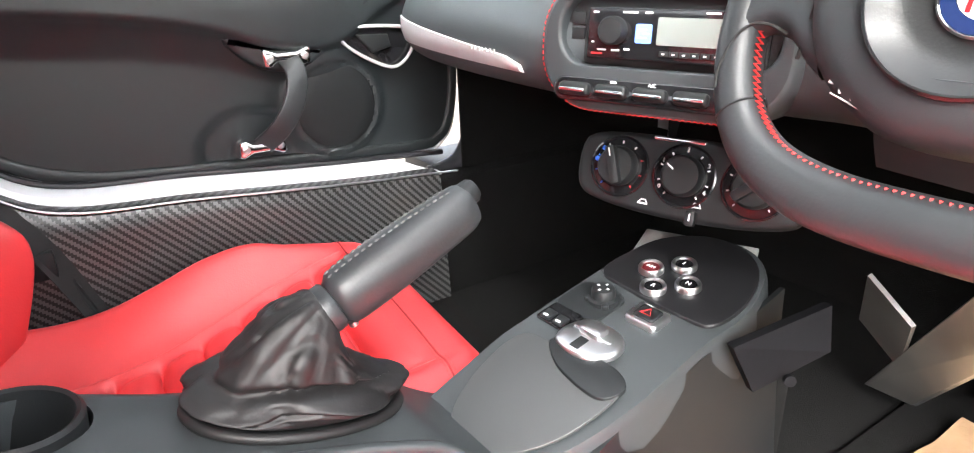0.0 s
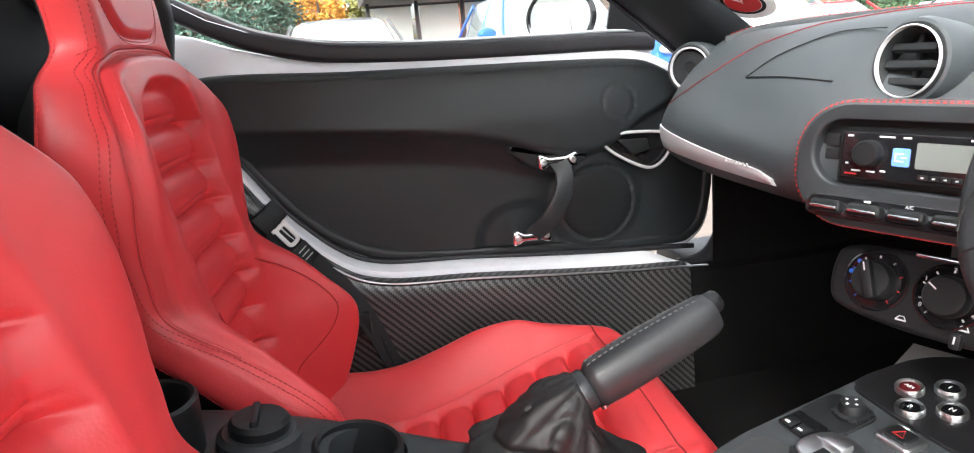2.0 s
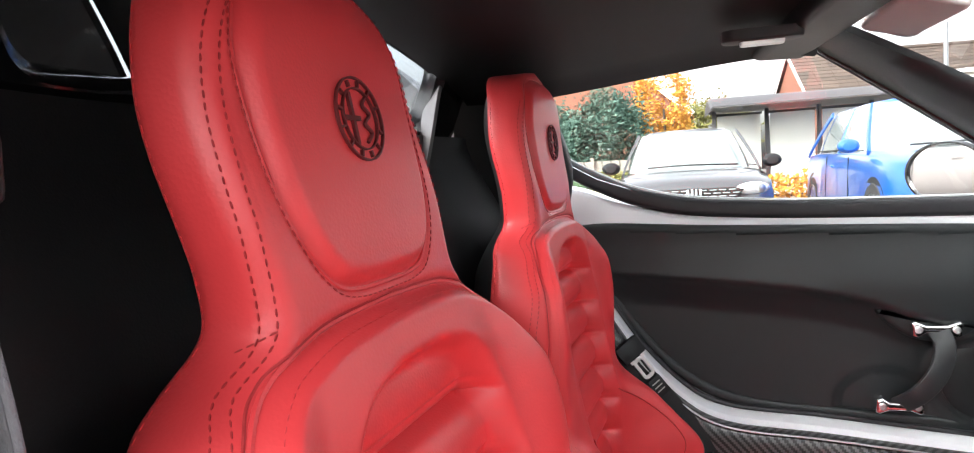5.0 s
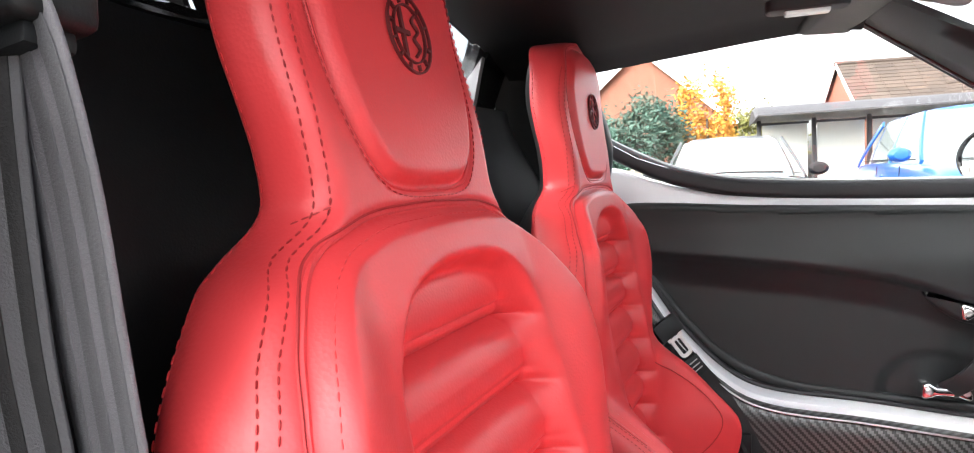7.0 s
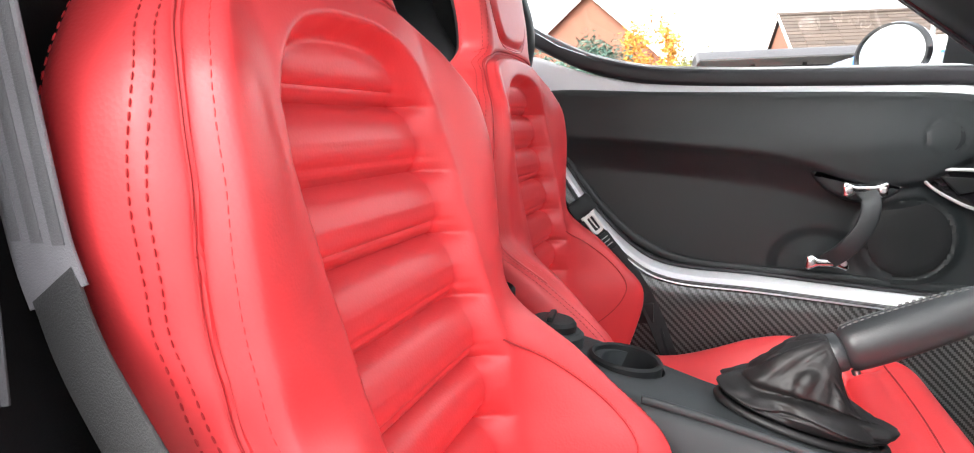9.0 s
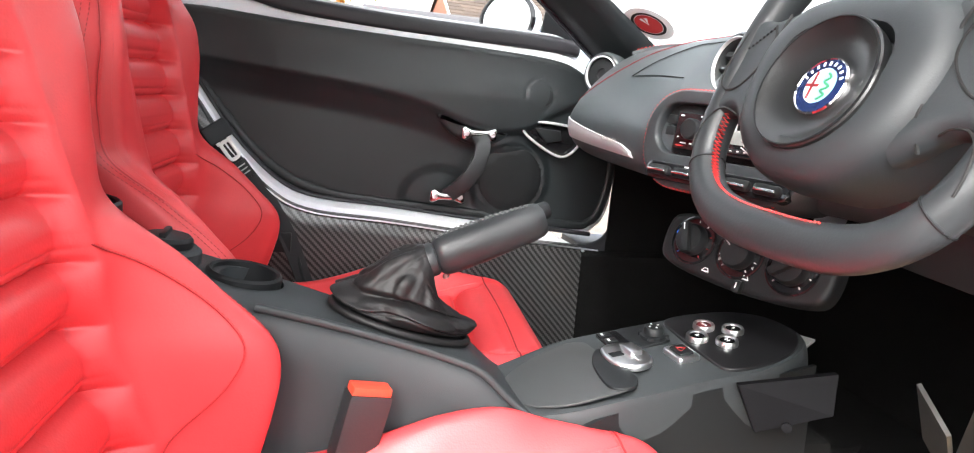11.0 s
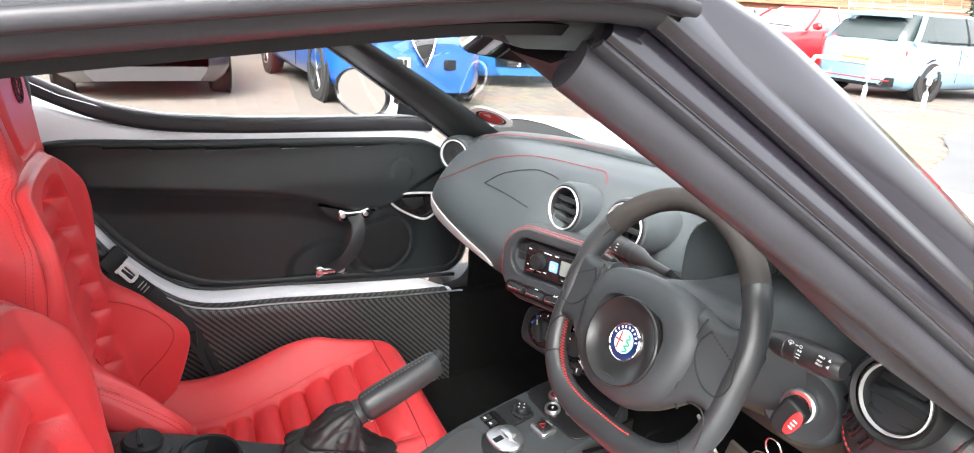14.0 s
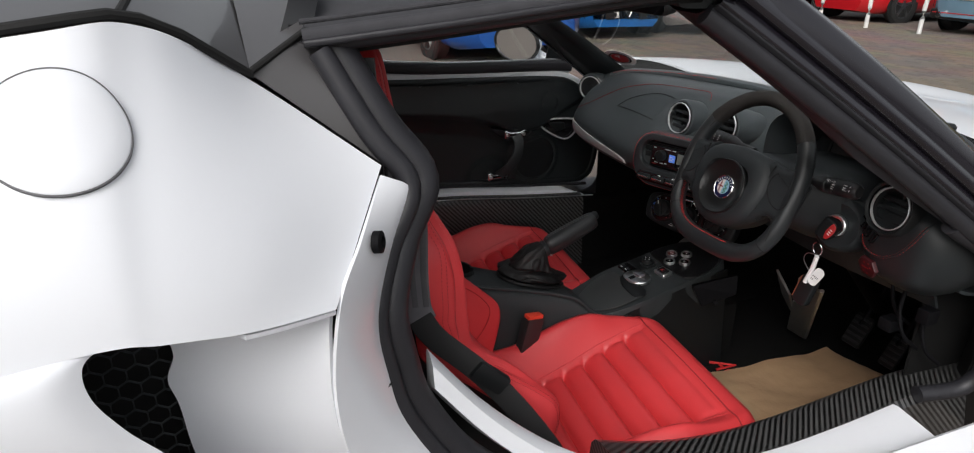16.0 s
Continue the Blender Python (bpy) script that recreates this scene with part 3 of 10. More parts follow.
def bucket_seat(label, m, lean=(0.0, 0.0)):
    seat = thing("bucket_seat", label, "car seat", m, "the two seats")
    front, shell = seat_back()
    back = part("backrest", front, RED, seat, "", True, 60)
    hull = part("seat_shell", shell, PLASTIC, seat, "black plastic rear shell", True, 60)
    bm = seat_cushion()
    for v in bm.verts:
        v.co = reach(v.co)
    cushion = part("seat_cushion", bm, RED, seat, "", True, 60)
    for side in (-1, 1):
        pad = trace(PAD, side, 0.001, -0.0004, 0.55)
        part("piping", tube(pad, 0.0021, 6), RED, back, "red piping round the front panel")
        part("seam", tube(trace(PAD, side, 0.0042, 0.0000, 0.55), 0.0009, 5), SEAM_THREAD, back, "dark red seam beside the piping")
        part("stitching", stitches(trace(PAD, side, -0.005, 0.0004, 0.55), 0.0042, 0.0022, 0.0005), RED, back, "red stitching")
        part("piping", tube(trace(HEAD, side, 0.002, -0.0002), 0.0018, 6), RED, back, "red piping of the head panel")
        part("stitching", stitches(trace(HEAD, side, 0.006, 0.0006), 0.004, 0.002, 0.0005), SEAM_THREAD, back, "dark red stitching")
        for off in (0.0, 0.0085):
            part("stitching", stitches(side_line(side, off), 0.0040, 0.0022, 0.0006), SEAM_THREAD, back, "dark red side seam stitching")
        part("stitching", stitches(side_line(side, 0.038), 0.0046, 0.0026, 0.0005), RED, back, "red edge stitching")
        neck = [p for p in side_line(side, 0.0, 0.876, 0.880)][:1] + [p for p in side_line(side, 0.009, 0.872, 0.876)][:1] + [p for p in side_line(side, 0.018, 0.868, 0.872)][:1]
        part("seam", stitches(neck, 0.004, 0.002, 0.0006), SEAM_THREAD, back, "dark red cross seam at the neck")
        lobe = [Vector((side * p.x, seat_front_y(p.x, p.y) + 0.0005, p.y)) for p in spline([Vector((x, z, 0)) for x, z in LOBE], 10)]
        part("stitching", stitches(lobe, 0.0042, 0.0022, 0.0006), RED_THREAD, back, "red stitching of the side bolster")
        part("seam", tube([p + Vector((-side * 0.004, -0.0003, 0)) for p in lobe], 0.0008, 5), SEAM_THREAD, back, "dark red seam of the side bolster")
        cline = [reach(Vector((side * (curve_table(CUSH_I, y) + 0.003), y, cushion_z(curve_table(CUSH_I, y) + 0.003, y) - 0.0008))) for y in [-0.66 + 0.39 * k / 70 for k in range(71)]]
        part("seam", tube(cline, 0.0018, 6), RED, cushion, "red seam of the ribbed centre")
        part("stitching", stitches([p + Vector((side * 0.006, 0, 0.0015)) for p in cline], 0.0045, 0.0022, 0.0006), RED_THREAD, cushion, "red stitching")
    front_line = [reach(Vector((x, -0.268 - 0.006 * (x / 0.2) ** 2, cushion_z(x, -0.268) + 0.0002))) for x in [-0.225 + 0.45 * k / 60 for k in range(61)]]
    for d in (0.0, 0.010):
        part("stitching", stitches([p + Vector((0, d, 0.001 - 0.1 * d)) for p in front_line], 0.0045, 0.0022, 0.0006), RED_THREAD, cushion, "red double stitching of the front edge")
    part("seam", tube([p + Vector((0, 0.005, 0.0001)) for p in front_line], 0.0014, 6), DARK_RED_THREAD, cushion, "seam of the front edge")
    # embossed round emblem on the head panel, plain ring with a bar and a wave
    c = Vector((0, seat_front_y(0, 0.985), 0.985))
    tilt = math.atan2(seat_front_y(0, 0.995) - seat_front_y(0, 0.975), 0.02)
    em = frame_to(c + Vector((0, 0.001, 0)), Vector((0, math.cos(tilt), -math.sin(tilt))))
    ring1 = lathe([(0.0270, -0.001), (0.0270, 0.0012), (0.0258, 0.0012), (0.0258, -0.001)], seg=48)
    ring2 = lathe([(0.0200, -0.001), (0.0200, 0.0012), (0.0190, 0.0012), (0.0190, -0.001)], seg=48)
    cross = joined(box(-0.0105, -0.0165, -0.001, -0.0075, 0.0165, 0.0012), box(-0.0185, -0.0015, -0.001, -0.001, 0.0015, 0.0012))
    wave = tube([(0.003, -0.015, 0.0004), (0.010, -0.009, 0.0004), (0.004, -0.003, 0.0004), (0.011, 0.003, 0.0004), (0.005, 0.009, 0.0004), (0.010, 0.014, 0.0004)], 0.0013, 6, smooth=5)
    bars = []
    for k in range(12):
        a = radians(-70 + 320 * k / 11)
        bars.append(moved(box(-0.0008, 0.0208, -0.001, 0.0008, 0.0250, 0.0012), Matrix.Rotation(a, 4, "Z")))
    part("emblem", moved(joined(ring1, ring2, cross, wave, *bars), em), EMBOSS, back, "dark stitched round emblem")
    # a more upright backrest
    if lean[1]:
        tip = Matrix(((1, 0, 0, 0), (0, 1, lean[1], lean[0]), (0, 0, 1, 0), (0, 0, 0, 1)))
        for ob in [back, hull] + list(back.children):
            ob.data.transform(tip)
    # base rails
    for side in (-1, 1):
        part("seat_rail", box(side * 0.19 - 0.015, -0.68, 0.145, side * 0.19 + 0.015, -0.24, 0.20, 0.004), DARK_METAL, seat)
    return seat


EMBOSS = material("embossed_dark_red", (0.10, 0.008, 0.010), 0.55)
passenger_seat = bucket_seat("bright red leather bucket seat with ribbed centre, empty passenger side", pose(-0.277, 0.010, 0, 0, 0, -5), (0.035 - 0.1067 * 0.985, 0.1067))
driver_seat = bucket_seat("bright red leather bucket seat with ribbed centre, behind the steering wheel", pose(0.336, 0.022, 0, 0, 0, -5))

# ---- car body and cabin shell ----
def yz_slab(outline, x0, x1, bevel=0.0):
    """A plate with the outline in (y, z), from x0 to x1; x1 is the rounded face."""
    d = abs(x1 - x0)
    s = 1 if x1 > x0 else -1
    m = Matrix(((0, 0, s, x0), (1, 0, 0, 0), (0, 1, 0, 0), (0, 0, 0, 1)))
    return slab(outline, d, m, bevel)


def closed_spline(pts, n):
    P = [Vector((*p, 0)) if len(p) == 2 else Vector(p) for p in pts]
    N = len(P)
    out = []
    for k in range(N):
        a, b, c, d = P[k - 1], P[k], P[(k + 1) % N], P[(k + 2) % N]
        for j in range(n):
            t = j / n
            out.append(0.5 * (2 * b + (c - a) * t + (2 * a - 5 * b + 4 * c - d) * t * t + (3 * b - a - 3 * c + d) * t ** 3))
    return out


def roof_z(y):
    return curve_table([(-1.6, 1.00), (-1.25, 1.075), (-1.0, 1.098), (-0.93, 1.106), (-0.80, 1.121), (-0.70, 1.133), (-0.55, 1.148), (-0.47, 1.148), (-0.42, 1.140)], y)


car = thing("sports_car", "white two-seat sports car with black cloth roof", "car")

# floor and tunnel sides
part("floor_pan", box(-0.66, -1.05, 0.10, 0.60, 0.80, 0.145), CARPET, car, "black carpeted floor")
part("front_bulkhead", thicken(surface(lambda u, v: Vector((-0.60 + 1.20 * u, 0.62 + 0.18 * v, 0.12 + 0.62 * v)), 8, 8), 0.02), CARPET, car, "black carpeted footwell bulkhead")

# carbon tub sills, inner wall and top
SILL_NEAR = [(-1.00, 0.86), (-0.90, 0.722), (-0.834, 0.634), (-0.768, 0.563), (-0.705, 0.508), (-0.65, 0.474), (-0.60, 0.450), (-0.50, 0.416), (-0.40, 0.394), (-0.28, 0.384), (-0.137, 0.390), (0.0, 0.403), (0.107, 0.408), (0.30, 0.400), (0.62, 0.39)]


SILL_FAR = [(-1.00, 0.90), (-0.90, 0.80), (-0.80, 0.68), (-0.73, 0.575), (-0.68, 0.518), (-0.65, 0.491), (-0.62, 0.470), (-0.587, 0.457), (-0.54, 0.448), (-0.42, 0.439), (-0.29, 0.425), (-0.148, 0.410), (0.0, 0.398), (0.15, 0.386), (0.62, 0.37)]


def sill(side):
    rings = []
    for k in range(61):
        y = (-0.60 if side > 0 else -1.0) + (1.22 if side > 0 else 1.02) * k / 60
        if side > 0:
            z = curve_table(SILL_NEAR, y)
            sec = [(0.525, 0.13), (0.532, z - 0.05), (0.536, z - 0.020), (0.546, z - 0.006), (0.560, z), (0.622, z + 0.004), (0.634, z - 0.008), (0.636, z - 0.10), (0.62, 0.12)]
        else:
            z = curve_table(SILL_FAR, y)
            sec = [(0.585, 0.13), (0.602, z - 0.03), (0.604, z - 0.012), (0.607, z - 0.003), (0.614, z), (0.636, z + 0.004), (0.642, z - 0.012), (0.645, z - 0.10), (0.65, 0.12)]
        rings.append([Vector((side * x, y, zz)) for x, zz in sec])
    return loft(rings)


for side in (-1, 1):
    part("sill", sill(side), CARBON, car, "black carbon fibre tub sill")
    # painted outer sill step, below the door
    rings = []
    for k in range(50):
        y = (-0.90 + 0.89 * k / 49) if side > 0 else -0.90 + 0.94 * k / 49
        if side > 0:
            z = curve_table(SILL_NEAR, y)
            o = smooth(-0.62, -0.40, y)
            i = 0.628 - 0.03 * smooth(-0.5, -0.75, y)
            low = 0.22 * o + (z - 0.035) * (1 - o)
            sec = [(i, z - 0.004), (i + 0.004, z + 0.004 + 0.008 * o), (i + 0.016, z + 0.004 + 0.010 * o), (i + 0.030 + 0.062 * o, z - 0.006 + 0.010 * o), (i + 0.036 + 0.081 * o, z - 0.03), (i + 0.038 + 0.094 * o, low), (0.60, low - 0.02)]
            rings.append([Vector((side * x, y, zz)) for x, zz in sec])
            continue
        z = curve_table(SILL_FAR, y) + 0.004
        q = smooth(-0.06, 0.04, y)
        zt = z - 0.010 * q
        sec = [(0.634, zt - 0.004), (0.638, zt + 0.010 * (1 - q)), (0.650, zt + 0.018 * (1 - q)), (0.664, zt + 0.019 * (1 - q)), (0.72, z - 0.04), (0.76, 0.22), (0.64, 0.20)]
        rings.append([Vector((side * x, y, zz)) for x, zz in sec])
    part("sill_cover", loft(rings), WHITE_PAINT, car, "white painted sill cover")
    if side > 0:
        continue
    edge = [Vector((side * 0.609, y, curve_table(SILL_FAR, y) + 0.001)) for y in [-0.74 + 0.80 * k / 40 for k in range(41)]]
    gap = [Vector((side * 0.6655, y, curve_table(SILL_FAR, y) + 0.026)) for y in [-0.84 + 0.90 * k / 60 for k in range(61)]]
    part("sill_seal", sweep(gap, circle(0.0055, 10)), RUBBER, car, "black rubber sill seal")
    part("sill_trim", sweep(edge, rrect(0.005, 0.003, 0.001, 2)), SATIN_METAL, car, "thin bright sill strip")

part("sill_end", box(-0.78, 0.035, 0.15, -0.657, 0.20, 0.396, 0.006), PANEL, car, "black panel closing the sill")
part("footwell_side", box(-0.655, 0.02, 0.13, -0.598, 0.64, 0.384, 0.006), CARPET, car, "black carpeted footwell side")

# rear bulkhead with bulge between the seats
def bulkhead(u, v):
    x = (-0.62 + 1.24 * u) * (1 - 0.17 * smooth(0.55, 1.0, v))
    z = 0.14 + 0.865 * v
    y = -0.96 - 0.03 * v + 0.045 * math.exp(-(x / 0.20) ** 2) * smooth(0.05, 0.3, v) - 0.06 * smooth(0.80, 1.0, v)
    y += 0.025 * math.exp(-((abs(x) - 0.45) / 0.10) ** 2)
    return Vector((x, y, z))


part("bulkhead", thicken(surface(bulkhead, 60, 40), 0.02), BULKHEAD, car, "black moulded rear bulkhead trim")

# rear window: black frame with glass
rw = rrect(0.70, 0.105, 0.040, 6)
rwm = frame_to((0, -1.020, 1.076), (0, 1, -0.40))
ring_o = [(x * 1.42, y * 1.75) for x, y in rw]
bm = loft([[Vector((x, y, -0.02)) for x, y in ring_o], [Vector((x, y, 0.012)) for x, y in ring_o], [Vector((x, y, 0.016)) for x, y in [(a * 1.03, b * 1.12) for a, b in rw]], [Vector((x, y, 0.004)) for x, y in rw], [Vector((x, y, -0.02)) for x, y in rw]], True, False)
rear_window = part("rear_window_frame", moved(bm, rwm), GLOSS_BLACK, car, "black rear window surround")
pane = part("rear_window", moved(slab(rw, 0.004), rwm @ Matrix.Translation((0, 0, -0.012))), DARK_GLASS, car, "small grey rear window glass")
pane.visible_shadow = False

# cloth roof: outer skin and inner lining
def roof_pt(u, v, drop=0.0, narrow=0.0):
    y = -1.02 + 0.60 * v
    w = curve_table([(-1.02, 0.535), (-0.80, 0.565), (-0.55, 0.575), (-0.42, 0.555)], y) - narrow
    s = 2 * u - 1
    z = roof_z(y) + 0.025 * s * w + 0.050 * (1 - s * s) - 0.008 * smooth(0.9, 1.0, abs(s)) - drop
    return Vector((s * w, y, z))


part("cloth_roof", thicken(surface(lambda u, v: roof_pt(u, v), 48, 24), 0.012), HOOD_CLOTH, car, "black cloth folding roof")
part("headlining", thicken(surface(lambda u, v: roof_pt(u, 0.03 + 0.95 * v, 0.016, 0.02), 40, 20), 0.006), BULKHEAD, car, "black roof lining")
for side in (-1, 1):
    P = [Vector((side * (curve_table([(-1.02, 0.545), (-0.80, 0.574), (-0.55, 0.584), (-0.42, 0.566)], y) + 0.002), y, roof_z(y) + 0.0145 * side - 0.004)) for y in [-1.01 + 0.57 * k / 24 for k in range(25)]]
    part("roof_gutter", sweep(P, rrect(0.020, 0.020, 0.008, 3)), HOOD_CLOTH, car, "folded cloth roof edge")
    Q = [p + Vector((side * 0.010, 0, -0.004)) for p in P]
    part("roof_seal", sweep(Q, rrect(0.014, 0.008, 0.003, 3)), RUBBER, car, "black rubber gutter")
    Q = [p + Vector((-side * 0.004, 0, -0.008)) for p in P[1:]]
    part("door_seal_top", sweep(Q, circle(0.010, 12, 0.9, 1.0)), RUBBER, car, "black rubber roof seal")
    part("roof_stitching", stitches([p + Vector((-side * 0.016, 0, 0.014)) for p in P], 0.006, 0.003, 0.0009), HOOD_CLOTH, car)
    part("roof_seam", tube([p + Vector((-side * 0.022, 0, 0.015)) for p in P], 0.0030, 8), HOOD_CLOTH, car, "piped seam of the cloth roof")
    # latch handle under the roof
    latch_m = pose(side * 0.397, -0.53, 1.136 + 0.010 * side, 0, 0, 0)
    part("roof_latch_bezel", slab(rrect(0.11, 0.046, 0.016, 4), 0.016, latch_m @ Matrix.Rotation(radians(180), 4, "X") @ Matrix.Rotation(radians(90), 4, "Z"), 0.004), GREY_PLASTIC, car, "grey roof latch recess")
    part("roof_latch", moved(box(-0.010, -0.03, -0.022, 0.010, 0.03, -0.008, 0.004), latch_m), SATIN_METAL, car, "grey roof latch lever")

# windscreen: curved glass from the cowl to the header
def screen_pt(u, v):
    s = 2 * u - 1
    xb, xt = 0.685, 0.550
    x = s * (xb + (xt - xb) * v)
    yb = 0.420 - 0.33 * s * s
    yt = -0.385 - 0.075 * s * s
    zb = 0.795 + (-0.022 + 0.007 * s) * s * s
    zt = 1.172 + (-0.020 + 0.0125 * s) * s * s
    y = yb + (yt - yb) * v
    z = zb + (zt - zb) * v + 0.030 * math.sin(math.pi * v) * (1 - 0.8 * s * s)
    return Vector((x, y, z))


screen = part("windscreen", thicken(surface(screen_pt, 32, 20), 0.004), GLASS, car, "clear curved windscreen glass")
screen.visible_shadow = False
# black frit round the screen edge and header rail
band = [screen_pt(k / 32, 0.0) for k in range(33)]
part("cowl_band", sweep([p + Vector((0, -0.015, -0.010)) for p in band], rrect(0.060, 0.014, 0.005, 2)), PLASTIC, car, "black windscreen base trim")
head = [screen_pt(k / 32, 1.0) for k in range(33)]
part("header_rail", sweep([p + Vector((0, -0.025, -0.018)) for p in head], rrect(0.090, 0.042, 0.014, 4)), PANEL, car, "black windscreen header rail")

# A pillars: inner trim, seal, gloss strip and outer skin
for side in (-1, 1):
    u = 0.0 if side < 0 else 1.0
    edge = [screen_pt(u, k / 24) for k in range(25)]
    edge = [edge[0] * 2 - edge[2]] + edge
    down = Vector((0, -0.58, -0.815))
    far = side < 0
    low = 0.008 if far else 0.058
    rings = []
    for k in range(26):
        v = (k - 2) / 24 if k else -0.16
        p = edge[k]
        w = 0.100 if far else 0.082
        uu = [w * q if far else 1 - w * q for q in (0.35, 0.70, 1.0)]
        s1, s2, s3 = [screen_pt(q, v) + Vector((0, -0.004, -0.008)) for q in uu]
        ring = [p + Vector((0, 0, -0.004)), s1, s2, s3, s3 + down * (0.010 if far else 0.018), s2 + down * (0.012 if far else 0.032), s1 + down * (low * 0.8), p + Vector((-side * 0.014, 0, 0)) + down * low, p + Vector((0.004 if far else 0.004 * side, 0, 0)) + down * (low - 0.008)]
        if not far:
            vv = max(0.0, v)
            inner = p + Vector((curve_table([(0, -0.010), (0.3, -0.014), (0.5, -0.024), (0.65, -0.077), (0.8, -0.122), (1.0, -0.165)], vv), curve_table([(0, -0.04), (0.5, -0.018), (0.65, 0.0), (1.0, 0.008)], vv), curve_table([(0, -0.050), (0.3, -0.072), (0.5, -0.080), (0.65, -0.063), (0.8, -0.049), (1.0, -0.034)], vv)))
            base = p + Vector((-side * 0.014, 0, 0)) + down * low
            ring[4:7] = [inner.lerp(s3, 0.25), inner, inner.lerp(base, 0.5) + down * 0.006]
        rings.append(ring)
    part("pillar_trim", loft(rings), PANEL if far else PILLAR_TRIM, car, "black soft-touch pillar trim", True, 70)
    outer = [p + down * 0.004 + Vector((side * 0.010, 0, 0)) if not far else p + Vector((0.016, 0.004, 0.004)) for p in edge]
    part("pillar_skin", sweep(outer, rrect(0.034, 0.018, 0.008, 4), up=(side * 0.75, 0.15, 0.6)), PILLAR, car, "gloss black windscreen pillar")
    if not far:
        rise = [curve_table([(-0.2, 0.8), (0.0, 0.9), (0.3, 1.05), (0.8, 1.0), (0.92, 0.6), (1.0, 0.25)], (k - 2) / 24 if k else -0.16) for k in range(26)]
        face = [[p + down * 0.014 + Vector((0.016, 0, 0)), p + Vector((0.018, 0.004, 0.008)) * r, p + Vector((0.012, 0.014, 0.024)) * r, p + Vector((0.002, 0.020, 0.032)) * r, p + Vector((-0.012, 0.022, 0.031)) * r, p + Vector((-0.026, 0.020, 0.020)) * r, p + Vector((-0.022, 0.012, 0.004))] for p, r in zip(edge, rise)]
        part("pillar_face", loft(face), PILLAR, car, "gloss black outer face of the pillar", True, 50)
    strip = [p + down * 0.030 + Vector((side * 0.014, 0, 0)) for p in edge]
    if not far:
        part("pillar_strip", sweep(strip, rrect(0.022, 0.010, 0.004, 3), up=(side * 0.85, 0.0, 0.5)), PILLAR, car, "gloss black pillar strip")
    for dist, wide in (() if far else ((0.0175, 0.006), (0.0435, 0.008))):
        groove = [p + down * dist + Vector((side * 0.006, 0, 0)) for p in edge]
        part("pillar_groove", sweep(groove, rrect(wide, 0.010, 0.001, 1), up=(side * 0.85, 0.0, 0.5)), GAP, car, "dark gap in the pillar")
    lipl = [p + down * (0.012 if far else 0.044) + Vector((side * 0.012, 0, 0)) for p in edge]
    if not far:
        part("pillar_lip", sweep(lipl, rrect(0.004, 0.016, 0.0015, 2), up=(side * 0.85, 0.0, 0.5)), RUBBER, car, "thin rubber lip")
    seal = [p + down * (0.004 if far else 0.056) + Vector((0.008 if far else 0.002, 0, 0)) for p in edge]
    part("pillar_seal", sweep(seal, circle(0.008 if far else 0.015, 14, 1.0, 0.9), up=(side, 0, 0.3)), RUBBER, car, "fat black rubber door seal")

# ---- closed passenger door ----
DOOR_PANEL = [(-0.855, 0.800), (-0.812, 0.822), (-0.60, 0.812), (-0.424, 0.806), (-0.194, 0.799), (-0.075, 0.792), (-0.02, 0.778), (0.035, 0.742), (0.085, 0.69), (0.095, 0.56), (0.080, 0.475), (0.055, 0.446), (0.010, 0.438), (-0.20, 0.452), (-0.44, 0.471), (-0.54, 0.484), (-0.61, 0.508), (-0.67, 0.550), (-0.72, 0.603), (-0.775, 0.675), (-0.825, 0.75)]
door = thing("passenger_door", "closed white door with black trim panel and strap handle", "car door")


panel_line = [(p.x, p.y) for p in closed_spline(DOOR_PANEL, 6)]
LEDGE = [(-0.90, 0.728), (-0.780, 0.722), (-0.546, 0.702), (-0.40, 0.682), (-0.325, 0.664), (-0.256, 0.640), (-0.18, 0.628), (-0.12, 0.640), (-0.05, 0.68), (0.10, 0.74)]


def door_x(y, z):
    """Relief of the trim: proud above the arm ledge, scooped below it, flat round the speaker."""
    led = curve_table(LEDGE, y)
    x = -0.672
    x += 0.030 * smooth(led - 0.050, led + 0.020, z) * smooth(0.05, -0.25, y) * smooth(-0.95, -0.55, y)
    x += 0.012 * smooth(0.80, 0.70, z) * smooth(led, led + 0.02, z)
    r = math.hypot(y + 0.147, z - 0.538)
    x += 0.010 * smooth(0.100, 0.078, r)
    x -= 0.004 * smooth(0.004, 0.0, abs(r - 0.0745))
    r = math.hypot(y + 0.102, z - 0.725)
    x -= 0.003 * smooth(0.0025, 0.0, abs(r - 0.034))
    # scoop behind the lower strap anchor
    r = math.hypot((y + 0.300) / 1.25, z - 0.485)
    x -= 0.008 * smooth(0.075, 0.055, r)
    return x


def dense(outline, gap):
    out = []
    n = len(outline)
    for k in range(n):
        a, b = Vector(outline[k]), Vector(outline[(k + 1) % n])
        m = max(1, int((b - a).length / gap))
        out += [tuple(a.lerp(b, j / m)) for j in range(m)]
    return out


